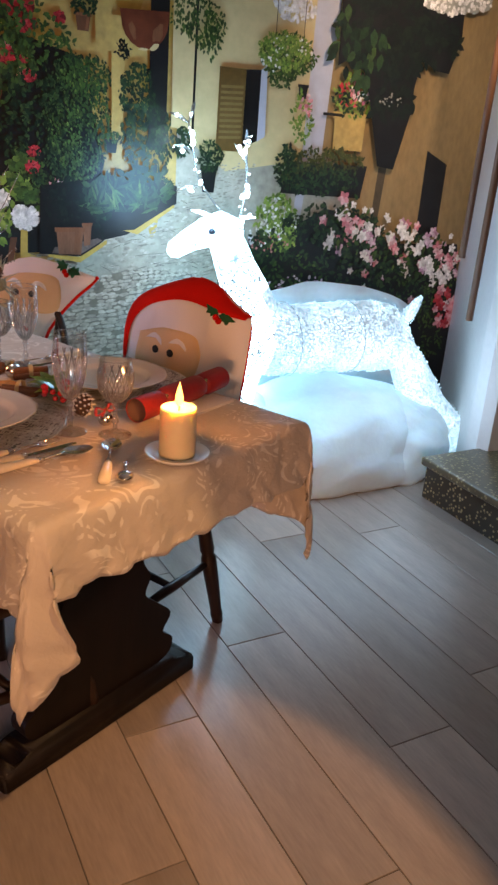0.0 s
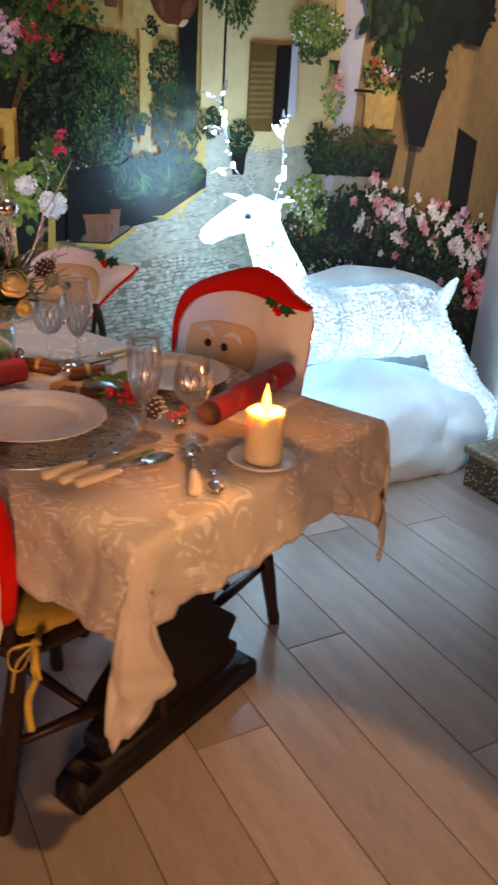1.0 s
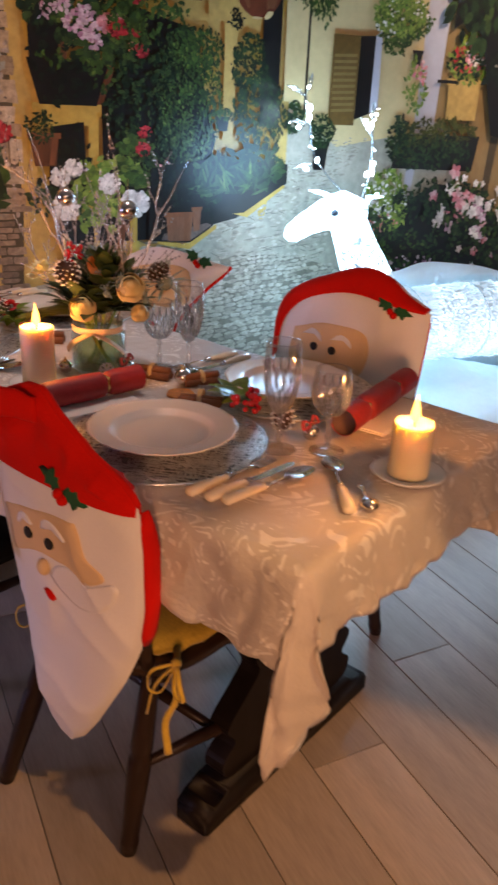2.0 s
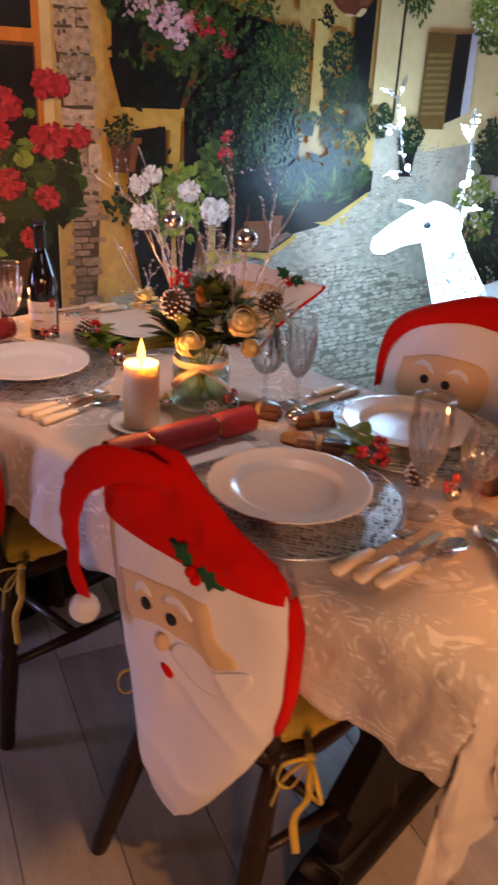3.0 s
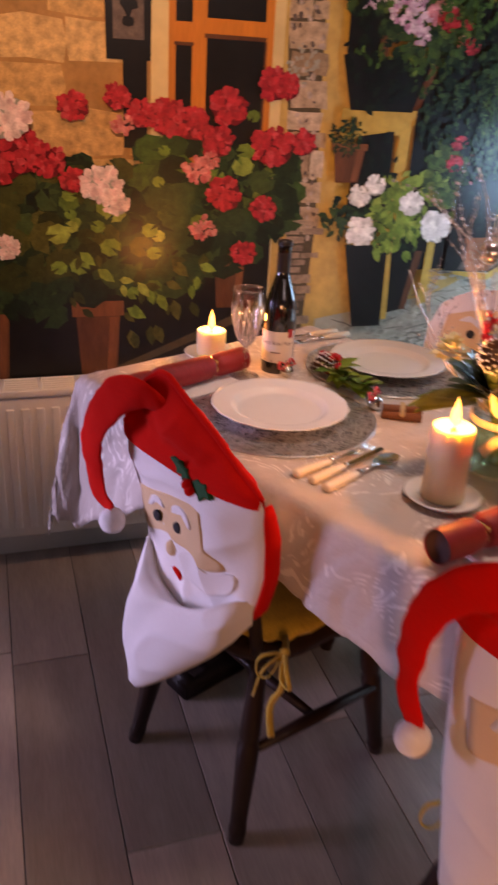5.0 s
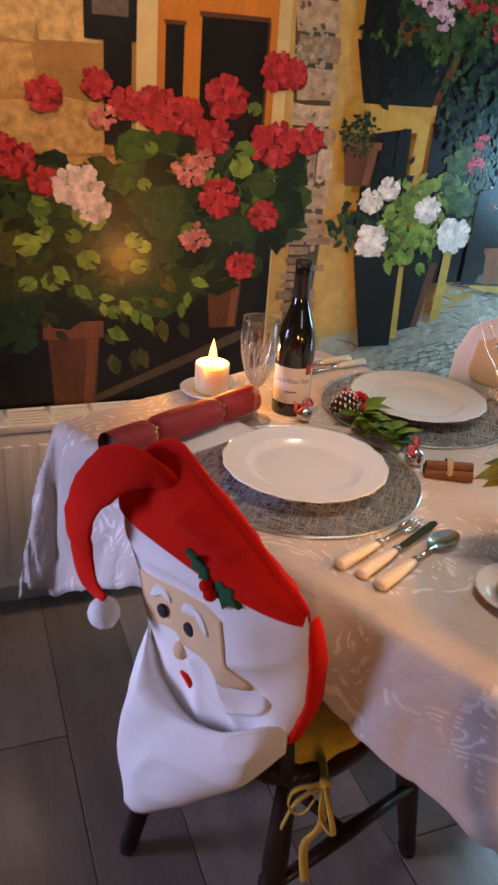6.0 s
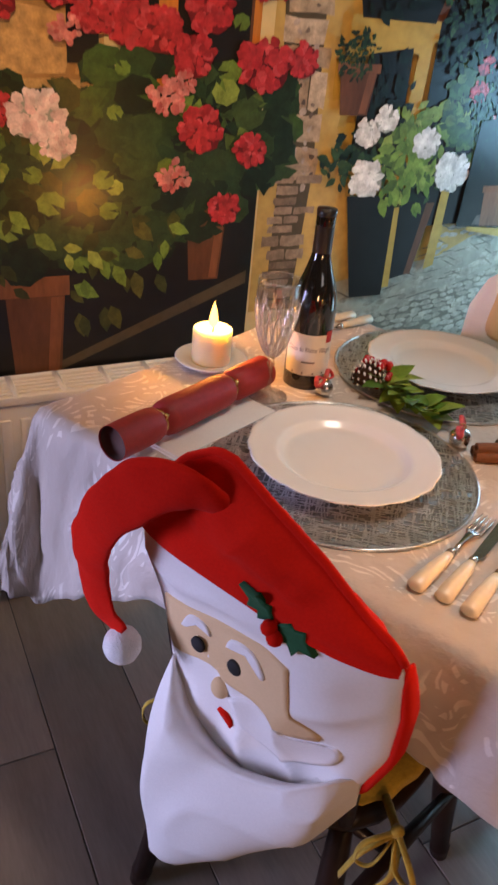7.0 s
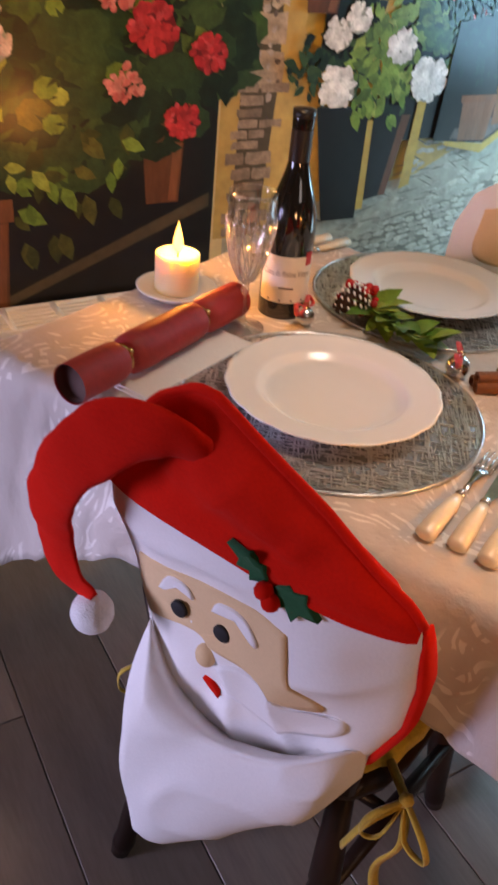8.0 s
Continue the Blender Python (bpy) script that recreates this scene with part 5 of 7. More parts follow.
def cover_at(m, seed=0.0, tip=0.26, tail=1.0, rise=0.0, crumple=0.5, folded=0.0, slope=-0.10, top=0.922, hat=0.145, plain=False, crown=(), bend=(), girth=(), shift=0.0, shape=(), band=(), holly=(), sides=()):
    """Felt chair cover over the back of a chair. Local x to the right seen from outside, outside is -y."""
    cv = thing("chair_cover", m, "red and white felt chair cover with hat and tan panel", "chair cover", "felt chair covers")
    B = -0.178
    brim = top - hat
    LEFT, RIGHT = shape or sides

    def half(z):
        """Left and right edge at height z."""
        return edge(LEFT, z), edge(RIGHT, z)

    def base(z):
        return B + slope * max(0, z - 0.45)

    def face(x, z):
        """y of the outside of the cloth."""
        l, r = half(z)
        k = (x - l) / max(1e-4, r - l)
        puff = 0.028 * max(0.0, 1 - abs(2 * k - 1) ** 3.0) ** 0.6 * min(1, (z - tip) * 9 + 0.1) * min(1.0, (top - z) * 14 + 0.05)
        wr = crumple * (0.016 * noise.noise((x * 6 + seed, z * 5, seed)) + 0.008 * noise.noise((x * 14, z * 12 + seed, 3)) + 0.007 * math.sin(11 * (z + 0.9 * x) + seed))
        wr += crumple * 0.010 * abs(noise.noise((x * 9 - z * 7 + seed, z * 3, 8)))
        ridge = 0.018 * crumple * (1 - abs(noise.noise((x * 7 + z * 5 + seed, z * 6 - x * 3, seed + 2)))) ** 6
        wr += ridge
        # crisp slanting creases towards the lower corner
        tri = abs((x * 5.2 - z * 4.1 + seed) % 2 - 1) - 0.5
        wr += 0.020 * crumple * tri * max(0.0, 1 - ((x - 0.09) / 0.13) ** 2 - ((z - 0.58) / 0.13) ** 2)
        if crown:
            wr *= min(1.0, abs(z - brim) / 0.045)
        fade = min(1, 6 * k, 6 * (1 - k))
        return base(z) - puff - wr * fade * min(1.0, (top - z) * 12)

    def sheet(z0, z1, cut=None, proud=0.0, nz=44, nx=26, back=False):
        bm = bmesh.new()
        rows = []
        for j in range(nz + 1):
            z = z0 + (z1 - z0) * j / nz
            l, r = half(z)
            if cut:
                l, r = cut(z, l, r)
            row = []
            for i in range(nx + 1):
                x = l + (r - l) * i / nx
                y = face(x, z) - proud * min(1, 0.25 + i, nx - i + 0.25) if not back else 2 * base(z) - face(x, z)
                row.append(bm.verts.new((x, y, z)))
            rows.append(row)
        for a, b in zip(rows, rows[1:]):
            for k in range(nx):
                bm.faces.new((a[k], a[k + 1], b[k + 1], b[k]))
        return bm

    def patch(outline, proud, n=9):
        """A felt piece sewn on the front: a filled outline that follows the cloth."""
        bm = bmesh.new()
        cx = sum(p[0] for p in outline) / len(outline)
        cz = sum(p[1] for p in outline) / len(outline)
        rings = []
        for k in range(n):
            q = 1 - k / n
            rings.append([bm.verts.new((cx + (x - cx) * q, face(cx + (x - cx) * q, cz + (z - cz) * q) - proud, cz + (z - cz) * q)) for x, z in outline])
        mid = bm.verts.new((cx, face(cx, cz) - proud, cz))
        m_ = len(outline)
        for a, b in zip(rings, rings[1:]):
            for k in range(m_):
                bm.faces.new((a[k], a[(k + 1) % m_], b[(k + 1) % m_], b[k]))
        for k in range(m_):
            bm.faces.new((rings[-1][k], rings[-1][(k + 1) % m_], mid))
        ed = [bm.verts.new((v.co.x, v.co.y + proud + 0.001, v.co.z)) for v in rings[0]]
        for k in range(m_):
            bm.faces.new((rings[0][k], ed[k], ed[(k + 1) % m_], rings[0][(k + 1) % m_]))
        bmesh.ops.recalc_face_normals(bm, faces=bm.faces[:])
        return bm

    def smooth(pts, n=6):
        return [(p.x, p.z) for p in curve([(x, 0, z) for x, z in pts + pts[:1]], n)][:-1]

    part("front", sheet(tip, top if shape else brim + 0.004, nz=70, nx=40), M_WHITE, cv, "white felt front with a pointed lower end")
    if folded:
        # the lower end is turned up into a deep pouch that stands off the front
        def at(line, k):
            q = max(0.0, min(0.9999, k)) * (len(line) - 1)
            return line[int(q)].lerp(line[int(q) + 1], q - int(q))

        rim = curve([(-0.130, -0.203, 0.568), (-0.094, -0.236, 0.508), (-0.015, -0.256, 0.492), (0.070, -0.256, 0.522), (0.128, -0.238, 0.562), (0.157, -0.196, 0.572)], 6)
        low = curve([(-0.118, -0.262, 0.315), (-0.075, -0.282, 0.283), (-0.035, -0.284, 0.300), (0.045, -0.270, 0.375), (0.122, -0.244, 0.460), (0.160, -0.196, 0.525)], 6)
        bm = bmesh.new()
        rows = []
        for j in range(34):
            row = []
            for i in range(49):
                k = i / 48
                t_, b_ = at(rim, k), at(low, k)
                end = min(1.0, 7 * k, 7 * (1 - k))
                if j < 6:
                    # turned under and up behind
                    q = (6 - j) / 6
                    p = b_ + Vector((0, 0.050 * q ** 0.6 * end, 0.09 * q * q))
                elif j < 27:
                    q = (j - 6) / 20
                    p = b_.lerp(t_, q)
                    p.y -= end * (0.018 * math.sin(math.pi * q ** 0.8) + 0.018 * noise.noise((p.x * 6 + 3, p.z * 5, seed)) + 0.009 * max(0.0, math.sin(12 * p.z - 26 * p.x)) ** 2 + 0.009 * (1 - abs(noise.noise((p.x * 8 - p.z * 9, p.z * 5 + p.x * 4, 7)))) ** 6)
                    p.x -= 0.020 * math.sin(math.pi * q) * max(0.0, 1 - 6 * k)
                else:
                    # rounded lip, then down inside to the front
                    q = (j - 26) / 7
                    p = t_ + Vector((0, 0.050 * q * end, 0.006 * math.sin(math.pi * min(1, 2 * q)) * end - 0.030 * q * q))
                row.append(bm.verts.new(p))
            rows.append(row)
        for a, b in zip(rows, rows[1:]):
            for k in range(48):
                bm.faces.new((a[k], a[k + 1], b[k + 1], b[k]))
        part("lower_fold", bm, M_WHITE, cv, "white felt end turned up in a deep fold")
    part("back", sheet(max(tip, 0.46), top if shape else brim + 0.004, back=True), M_WHITE, cv, "white felt back")
    if crown:
        # two flat felt layers under a slanting top seam
        def seam(x):
            for (x0, z0), (x1, z1) in zip(crown, crown[1:]):
                if x <= x1:
                    return z0 + (z1 - z0) * max(0.0, (x - x0) / (x1 - x0))
            return crown[-1][1]

        for back in (False, True):
            bm = bmesh.new()
            cols = []
            for i in range(49):
                x = crown[0][0] + (crown[-1][0] - crown[0][0]) * i / 48
                zt = seam(x)
                col = []
                for j in range(15):
                    q = j / 14
                    z = brim - 0.008 + (zt - brim + 0.008) * q
                    body = (1 - q ** 3) * min(1.0, 8 * i / 48 + 0.15, 8 * (1 - i / 48) + 0.15)
                    fold = 0.014 * (1 - abs(noise.noise((x * 9 + z * 14 + seed, z * 9, 2)))) ** 7 + 0.010 * (1 - abs(noise.noise((x * 16 - z * 9 + seed, z * 12, 6)))) ** 8 + 0.012 * noise.noise((x * 8, z * 9, seed))
                    fold *= 2.1 * max(0.0, min(1.0, (q - 0.2) / 0.3))
                    yb = base(z)
                    out = min(1.0, 8 * i / 48, 8 * (1 - i / 48)) * (0.017 + 0.5 * fold) * body + 0.004
                    y = yb + (out if back else -out)
                    if not back:
                        w = max(0.0, min(1.0, 1 - (z - brim - 0.014) / 0.04)) ** 2 * (1 - q ** 4)
                        y = min(y, y + (face(min(max(x, half(brim)[0]), half(brim)[1]), min(z, brim + 0.006)) - 0.006 - y) * w) if w > 0 else y
                    col.append(bm.verts.new((x, y, z)))
                cols.append(col)
            for a, b in zip(cols, cols[1:]):
                for j in range(14):
                    f = (a[j], b[j], b[j + 1], a[j + 1])
                    bm.faces.new(f[::-1] if back else f)
            part("hat_back" if back else "hat", bm, M_RED, cv, "red felt rear of the hat panel" if back else "red felt hat panel under a slanting seam")
        part("hat_seam", tube([(x, base(z) - 0.001, z) for x, z in [(crown[0][0] + (crown[-1][0] - crown[0][0]) * k / 40, seam(crown[0][0] + (crown[-1][0] - crown[0][0]) * k / 40)) for k in range(41)]], 0.0055, 8), M_RED, cv, "thick red felt seam")
    elif band:
        # arched red band along the top edge
        outer, inner = [curve([(x, 0, z) for x, z in line], 8) for line in band]
        bm = bmesh.new()
        rows = []
        for i in range(49):
            a, b = [line[min(len(line) - 1, round(i / 48 * (len(line) - 1)))] for line in (outer, inner)]
            row = [bm.verts.new((a.x, base(a.z) + 0.006, a.z + 0.002))]
            for q in (0, 0.15, 0.4, 0.7, 1):
                c_ = a.lerp(b, q)
                row.append(bm.verts.new((c_.x, face(c_.x, c_.z) - 0.004 - 0.008 * math.sin(math.pi * q), c_.z)))
            rows.append(row)
        for a, b in zip(rows, rows[1:]):
            for k in range(5):
                bm.faces.new((a[k + 1], b[k + 1], b[k], a[k]))
        part("hat", bm, M_RED, cv, "arched red felt band")
    # red piping from the hat down one side
    zs = [(band_top := (0.875 if plain else 0.905) if shape else brim - 0.005) - (band_top - (0.505 if folded else 0.50)) * k / 12 for k in range(13)]
    bm = tube([(half(z)[1] + (-0.002 if band else 0.003), face(half(z)[1], z) + 0.004, z) for z in zs], [0.006 if plain else 0.004] * 13 if hat < 0.1 else [0.006, 0.010, 0.012] + [0.013] * 9 + [0.009], 10)
    if hat > 0.1:
        for k, v in enumerate(bm.verts):
            z = zs[min(12, k // 10)]
            cx, cy = half(z)[1] + 0.003, face(half(z)[1], z) + 0.004
            v.co.x, v.co.y = cx + (v.co.x - cx) * 0.5 - 0.002, cy + 0.007 + (v.co.y - cy) * 1.35
    part("side_band", bm, M_RED, cv, "red felt band along the side")
    # hanging tail of the hat and its ball
    if hat > 0.1:
        tl = curve(bend, 7)
        rr = [edge(girth, k / (len(tl) - 1)) for k in range(len(tl))]
        bm = tube(tl, rr, 14)
        for k, v in enumerate(bm.verts):
            c_ = tl[min(len(tl) - 1, k // 14)]
            v.co.y = c_.y + (v.co.y - c_.y) * 0.24
            v.co += Vector((0.005 * noise.noise(v.co * 30 + Vector((seed, 0, 0))), 0.004 * noise.noise(v.co * 40), 0.006 * noise.noise(v.co * 22)))
        part("hat_tail", bm, M_RED, cv, "bent red felt tail of the hat")
        e = tl[-1]
        bm = ball(0.025, (e.x + 0.002, e.y, e.z - 0.020), None, 3)
        for v in bm.verts:
            v.co += (v.co - Vector((e.x, e.y, e.z - 0.020))) * 0.07 * noise.noise(v.co * 120)
        part("pompom", bm, M_PLUSH, cv, "white plush ball at the tail's end")
    # sewn pieces
    o = -0.038 + shift
    mx, mz = o - 0.004, 0.648 + rise if rise else 0.642
    if rise:
        outline = [(x, z + rise) for x, z in smooth([(o - 0.10, 0.685), (o, 0.712), (o + 0.115, 0.70), (o + 0.105, 0.60), (o, 0.59), (o - 0.10, 0.60)])]
        arcs = ((-0.036, ((-0.028, 0.028), (-0.004, 0.044), (0.022, 0.034), (0.029, 0.016), (0.017, 0.026), (-0.004, 0.034))),
                (0.051, ((-0.028, 0.028), (-0.004, 0.044), (0.022, 0.034), (0.029, 0.016), (0.017, 0.026), (-0.004, 0.034))))
        dot, tab = (0.0, -0.056), (0.004, -0.113)
    else:
        # slanting panel with a tail under the white curl of the lip
        outline = smooth([(mx + a, mz + b) for a, b in ((-0.098, 0.030), (-0.066, 0.038), (0.032, 0.063), (0.102, 0.074), (0.112, 0.068), (0.117, 0.018), (0.128, 0.002), (0.153, -0.012), (0.149, -0.027), (0.112, -0.043), (0.070, -0.030), (0.040, -0.030), (0.0, -0.029), (-0.043, -0.040), (-0.070, -0.053), (-0.090, -0.048))], 3)
        arcs = ((0.0, ((-0.060, 0.010), (-0.052, 0.028), (-0.040, 0.036), (-0.022, 0.034), (-0.012, 0.022), (-0.020, 0.022), (-0.036, 0.024), (-0.050, 0.012))),
                (0.0, ((0.014, 0.026), (0.022, 0.044), (0.042, 0.051), (0.064, 0.044), (0.078, 0.028), (0.070, 0.024), (0.046, 0.036), (0.026, 0.032))))
        dot, tab = (0.006, -0.055), (0.014, -0.107)
    panel = part("felt_panel", patch(outline, 0.003), M_TAN, cv, "tan felt panel")
    for dx, arc in arcs:
        part("felt_arc", patch(smooth([(mx + dx + a, mz + b) for a, b in arc], 3), 0.006, 4), M_WHITE, panel, "small white felt arc")
    for dx in (-0.028, 0.028):
        bm = lathe([(0, 0.0024), (0.0090, 0.0021), (0.0106, 0.001), (0.0108, -0.002)], 18, None, Matrix.Translation((mx + dx, face(mx + dx, mz) - 0.005, mz)) @ pose(0, 0, 0, 90))
        part("button", bm, M_BLACK, panel, "round black button")
    dz = mz + dot[1]
    part("padded_dot", ball(0.0135, (mx + dot[0], face(mx, dz) - 0.006, dz), None, 3, (0.95, 0.75, 1.15)), M_TAN, panel, "padded tan felt dot")
    if not rise:
        curl = [(0.018, -0.066), (0.034, -0.044), (0.062, -0.034), (0.090, -0.036), (0.112, -0.050), (0.145, -0.036), (0.172, -0.022), (0.180, -0.034), (0.164, -0.066), (0.134, -0.092), (0.095, -0.104), (0.058, -0.098), (0.030, -0.082)]
        part("felt_curl", patch(smooth([(mx + a, mz + b) for a, b in curl], 3), 0.0035), M_WHITE, cv, "white felt curl over the tan panel")
    tx, z = mx + tab[0], mz + tab[1]
    part("felt_tab", patch([(tx - 0.013, z + 0.006), (tx - 0.001, z + 0.004), (tx + 0.010, z - 0.004), (tx + 0.011, z - 0.010), (tx + 0.001, z - 0.009), (tx - 0.007, z - 0.002)], 0.006, 3), M_RED, cv, "small red felt tab")
    hx, hz = holly or (mx + 0.088, mz + 0.126)
    hs = 0.027 if shape else 0.030
    for ang in (2.6, -0.25):
        part("felt_leaf", patch([(hx + 0.004 * math.cos(ang) + hs * a * math.cos(ang) - hs * 0.85 * b * math.sin(ang), hz + hs * a * math.sin(ang) + hs * 0.85 * b * math.cos(ang)) for a, b in ((0, 0), (0.4, 0.6), (0.6, 0.35), (1.0, 0.7), (1.1, 0.25), (1.7, 0), (1.1, -0.25), (1.0, -0.7), (0.6, -0.35), (0.4, -0.6))], 0.008, 4), M_GREENF, cv, "dark green felt leaf")
    for dx, dz in ((-0.003, -0.006), (0.006, -0.014)):
        part("felt_berry", ball(hs * 0.32, (hx + dx, face(hx + dx, hz + dz) - 0.010, hz + dz), None, 2), M_RED, cv, "red felt berry")
    return cv


def place_of(x, y, deg):
    return pose(x, y, 0, 0, 0, deg)


# middles of the chair backs, and the way each chair faces (degrees of its +y from the world's y axis)
NEAR = ((0.126, 1.478, -66.0), (-0.186, 2.122, -65.5))
for i, (bx, by, deg) in enumerate(NEAR):
    f = Vector((-math.sin(radians(deg)), math.cos(radians(deg))))
    c = place_of(bx + 0.195 * f.x, by + 0.195 * f.y, deg)
    # the rear legs of the first chair splay unevenly
    chair_at(c, ((-0.203, -0.245), (0.115, -0.192)) if i == 0 else ((-0.178, -0.207), (0.162, -0.202)))
    cushion_at(c)
    if i == 0:
        cover_at(c, 1.7, 0.165, 0.97, 0.0, 0.42, top=0.904, hat=0.134, shift=-0.006,
                 sides=(((0.165, -0.06), (0.172, -0.090), (0.20, -0.122), (0.295, -0.155), (0.475, -0.184), (0.60, -0.188), (0.70, -0.190), (0.775, -0.186)),
                        ((0.165, -0.05), (0.19, -0.02), (0.25, 0.022), (0.39, 0.103), (0.49, 0.150), (0.58, 0.174), (0.70, 0.184), (0.775, 0.176))),
                 crown=((-0.190, 0.778), (-0.165, 0.845), (-0.11, 0.888), (-0.05, 0.913), (-0.012, 0.914), (0.015, 0.885), (0.08, 0.838), (0.15, 0.808), (0.172, 0.790), (0.178, 0.778)),
                 bend=((-0.02, -0.238, 0.880), (-0.08, -0.256, 0.884), (-0.13, -0.268, 0.868), (-0.178, -0.270, 0.828), (-0.207, -0.268, 0.770), (-0.215, -0.264, 0.71), (-0.213, -0.260, 0.655), (-0.197, -0.258, 0.605)),
                 girth=((0, 0.022), (0.25, 0.028), (0.45, 0.027), (0.7, 0.021), (1.0, 0.015)))
    else:
        cover_at(c, 4.7, 0.37, 0.98, 0.0, 0.72, 1.0, top=0.902, hat=0.130,
                 sides=(((0.37, -0.06), (0.42, -0.120), (0.50, -0.138), (0.60, -0.150), (0.66, -0.163), (0.72, -0.188), (0.775, -0.188)),
                        ((0.37, 0.0), (0.48, 0.105), (0.55, 0.160), (0.63, 0.186), (0.70, 0.190), (0.775, 0.178))),
                 crown=((-0.190, 0.778), (-0.165, 0.825), (-0.11, 0.888), (-0.065, 0.918), (-0.042, 0.917), (0.01, 0.886), (0.075, 0.851), (0.135, 0.808), (0.165, 0.794), (0.179, 0.778)),
                 bend=((-0.040, -0.240, 0.868), (-0.075, -0.262, 0.882), (-0.118, -0.276, 0.866), (-0.172, -0.280, 0.812), (-0.207, -0.276, 0.745), (-0.211, -0.270, 0.688), (-0.196, -0.266, 0.642), (-0.168, -0.262, 0.618)),
                 girth=((0, 0.016), (0.15, 0.029), (0.3, 0.034), (0.55, 0.032), (0.75, 0.027), (1.0, 0.017)))
FAR = ((0.940, 1.908, 115.0), (0.68, 2.61, 135.0))
for i, (bx, by, deg) in enumerate(FAR):
    f = Vector((-math.sin(radians(deg)), math.cos(radians(deg))))
    c = place_of(bx + 0.195 * f.x, by + 0.195 * f.y, deg)
    chair_at(c)
    cushion_at(c)
    # these covers are drawn on with their front towards the table
    if i == 0:
        cover_at(c @ pose(0, -0.356, 0, 0, 0, 180), 9.0, 0.46, 1.0, 0.118, 0.4, 0.0, 0.10, 0.974, 0.055, shift=-0.024, holly=(0.112, 0.898),
                 shape=(((0.46, -0.14), (0.60, -0.205), (0.725, -0.236), (0.80, -0.240), (0.84, -0.232), (0.869, -0.218), (0.912, -0.165), (0.94, -0.105), (0.956, -0.062), (0.974, 0.0)),
                        ((0.46, 0.12), (0.60, 0.180), (0.692, 0.187), (0.81, 0.194), (0.893, 0.195), (0.908, 0.180), (0.925, 0.140), (0.95, 0.098), (0.962, 0.070), (0.974, 0.008))),
                 band=(((-0.240, 0.70), (-0.241, 0.80), (-0.220, 0.867), (-0.167, 0.910), (-0.062, 0.954), (0.010, 0.972), (0.080, 0.957), (0.135, 0.926), (0.190, 0.902)),
                       ((-0.214, 0.72), (-0.207, 0.795), (-0.180, 0.845), (-0.130, 0.882), (-0.05, 0.908), (0.01, 0.914), (0.080, 0.908), (0.130, 0.900), (0.186, 0.894))))
    else:
        cover_at(c @ pose(0, -0.356, 0, 0, 0, 180), 10.0, 0.56, 1.0, 0.155, 0.4, 0.0, 0.10, 0.913, 0.012, shift=0.042, holly=(0.140, 0.890), plain=True,
                 shape=(((0.56, -0.13), (0.70, -0.150), (0.80, -0.145), (0.86, -0.120), (0.885, -0.085), (0.903, -0.045), (0.913, 0.0)),
                        ((0.56, 0.02), (0.687, 0.071), (0.758, 0.122), (0.812, 0.173), (0.866, 0.235), (0.876, 0.238), (0.884, 0.200), (0.893, 0.145), (0.904, 0.099), (0.913, 0.036))))


# ---------------------------------------------------------------- tableware
def plate_at(x, y, group="white dinner plates"):
    pl = thing("dinner_plate", on_table(x, y, TOP + 0.009), "white porcelain dinner plate with scalloped rim on a silver placemat", "plate", group)
    prof = [(0.0, 0.003), (0.070, 0.003), (0.076, 0.0), (0.082, 0.002), (0.095, 0.0125), (0.118, 0.0165), (0.134, 0.0195), (0.1355, 0.0208), (0.134, 0.0220), (0.128, 0.0204), (0.118, 0.0190), (0.102, 0.0168), (0.0975, 0.0160), (0.094, 0.0140), (0.087, 0.0078), (0.082, 0.0060), (0.076, 0.0053), (0.0, 0.005)]
    wave = lambda a, i: 1 + (0.016 * abs(math.sin(a * 9)) if 5 <= i <= 10 else 0)
    part("dish", lathe(prof, 108, wave=wave), M_CHINA, pl)
    return pl


def placemat_at(x, y, seed):
    r_ = random.Random(seed)
    pm = thing("placemat", on_table(x, y, TOP + 0.0015), "round silver openwork placemat of crossing strands", "placemat", "round silver placemats")
    part("base", lathe([(0.0, 0.0), (0.192, 0.0), (0.194, 0.001), (0.192, 0.002), (0.0, 0.002)], 64), M_MATBASE, pm, "dull grey base sheet")
    bm = bmesh.new()
    R = 0.192
    for k in range(2300):
        ang = 0.5 + r_.choice((0.0, math.pi / 2)) + r_.gauss(0, 0.07)
        d = r_.uniform(-R, R) * 0.98
        w = math.sqrt(max(0, R * R - d * d))
        a = r_.uniform(-w, w)
        b = min(w, a + r_.uniform(0.010, 0.038))
        c, s = math.cos(ang), math.sin(ang)
        h, z = 0.0009, 0.0028 + r_.random() * 0.0012
        pts = [(a, d - h), (b, d - h), (b, d + h), (a, d + h)]
        lo_ = [bm.verts.new((u * c - v * s, u * s + v * c, z - 0.0009)) for u, v in pts]
        hi_ = [bm.verts.new((u * c - v * s, u * s + v * c, z)) for u, v in pts]
        bm.faces.new(hi_)
        for i in range(4):
            bm.faces.new((lo_[i], lo_[(i + 1) % 4], hi_[(i + 1) % 4], hi_[i]))
    tagged(part("weave", bm, M_MAT, pm, "shiny silver strands", smooth=False), kind="stuff")
    part("rim", lathe([(0.190, 0.0005), (0.1945, 0.0005), (0.1945, 0.0042), (0.190, 0.0042), (0.190, 0.0005)], 72, cap=False), M_MAT, pm, "thin silver rim")
    return pm


PLATES = ((-0.185, -0.375), (-0.155, 0.415), (0.205, -0.365), (0.255, 0.475))
for i, (x, y) in enumerate(PLATES):
    placemat_at(x, y, 20 + i)
    plate_at(x, y)


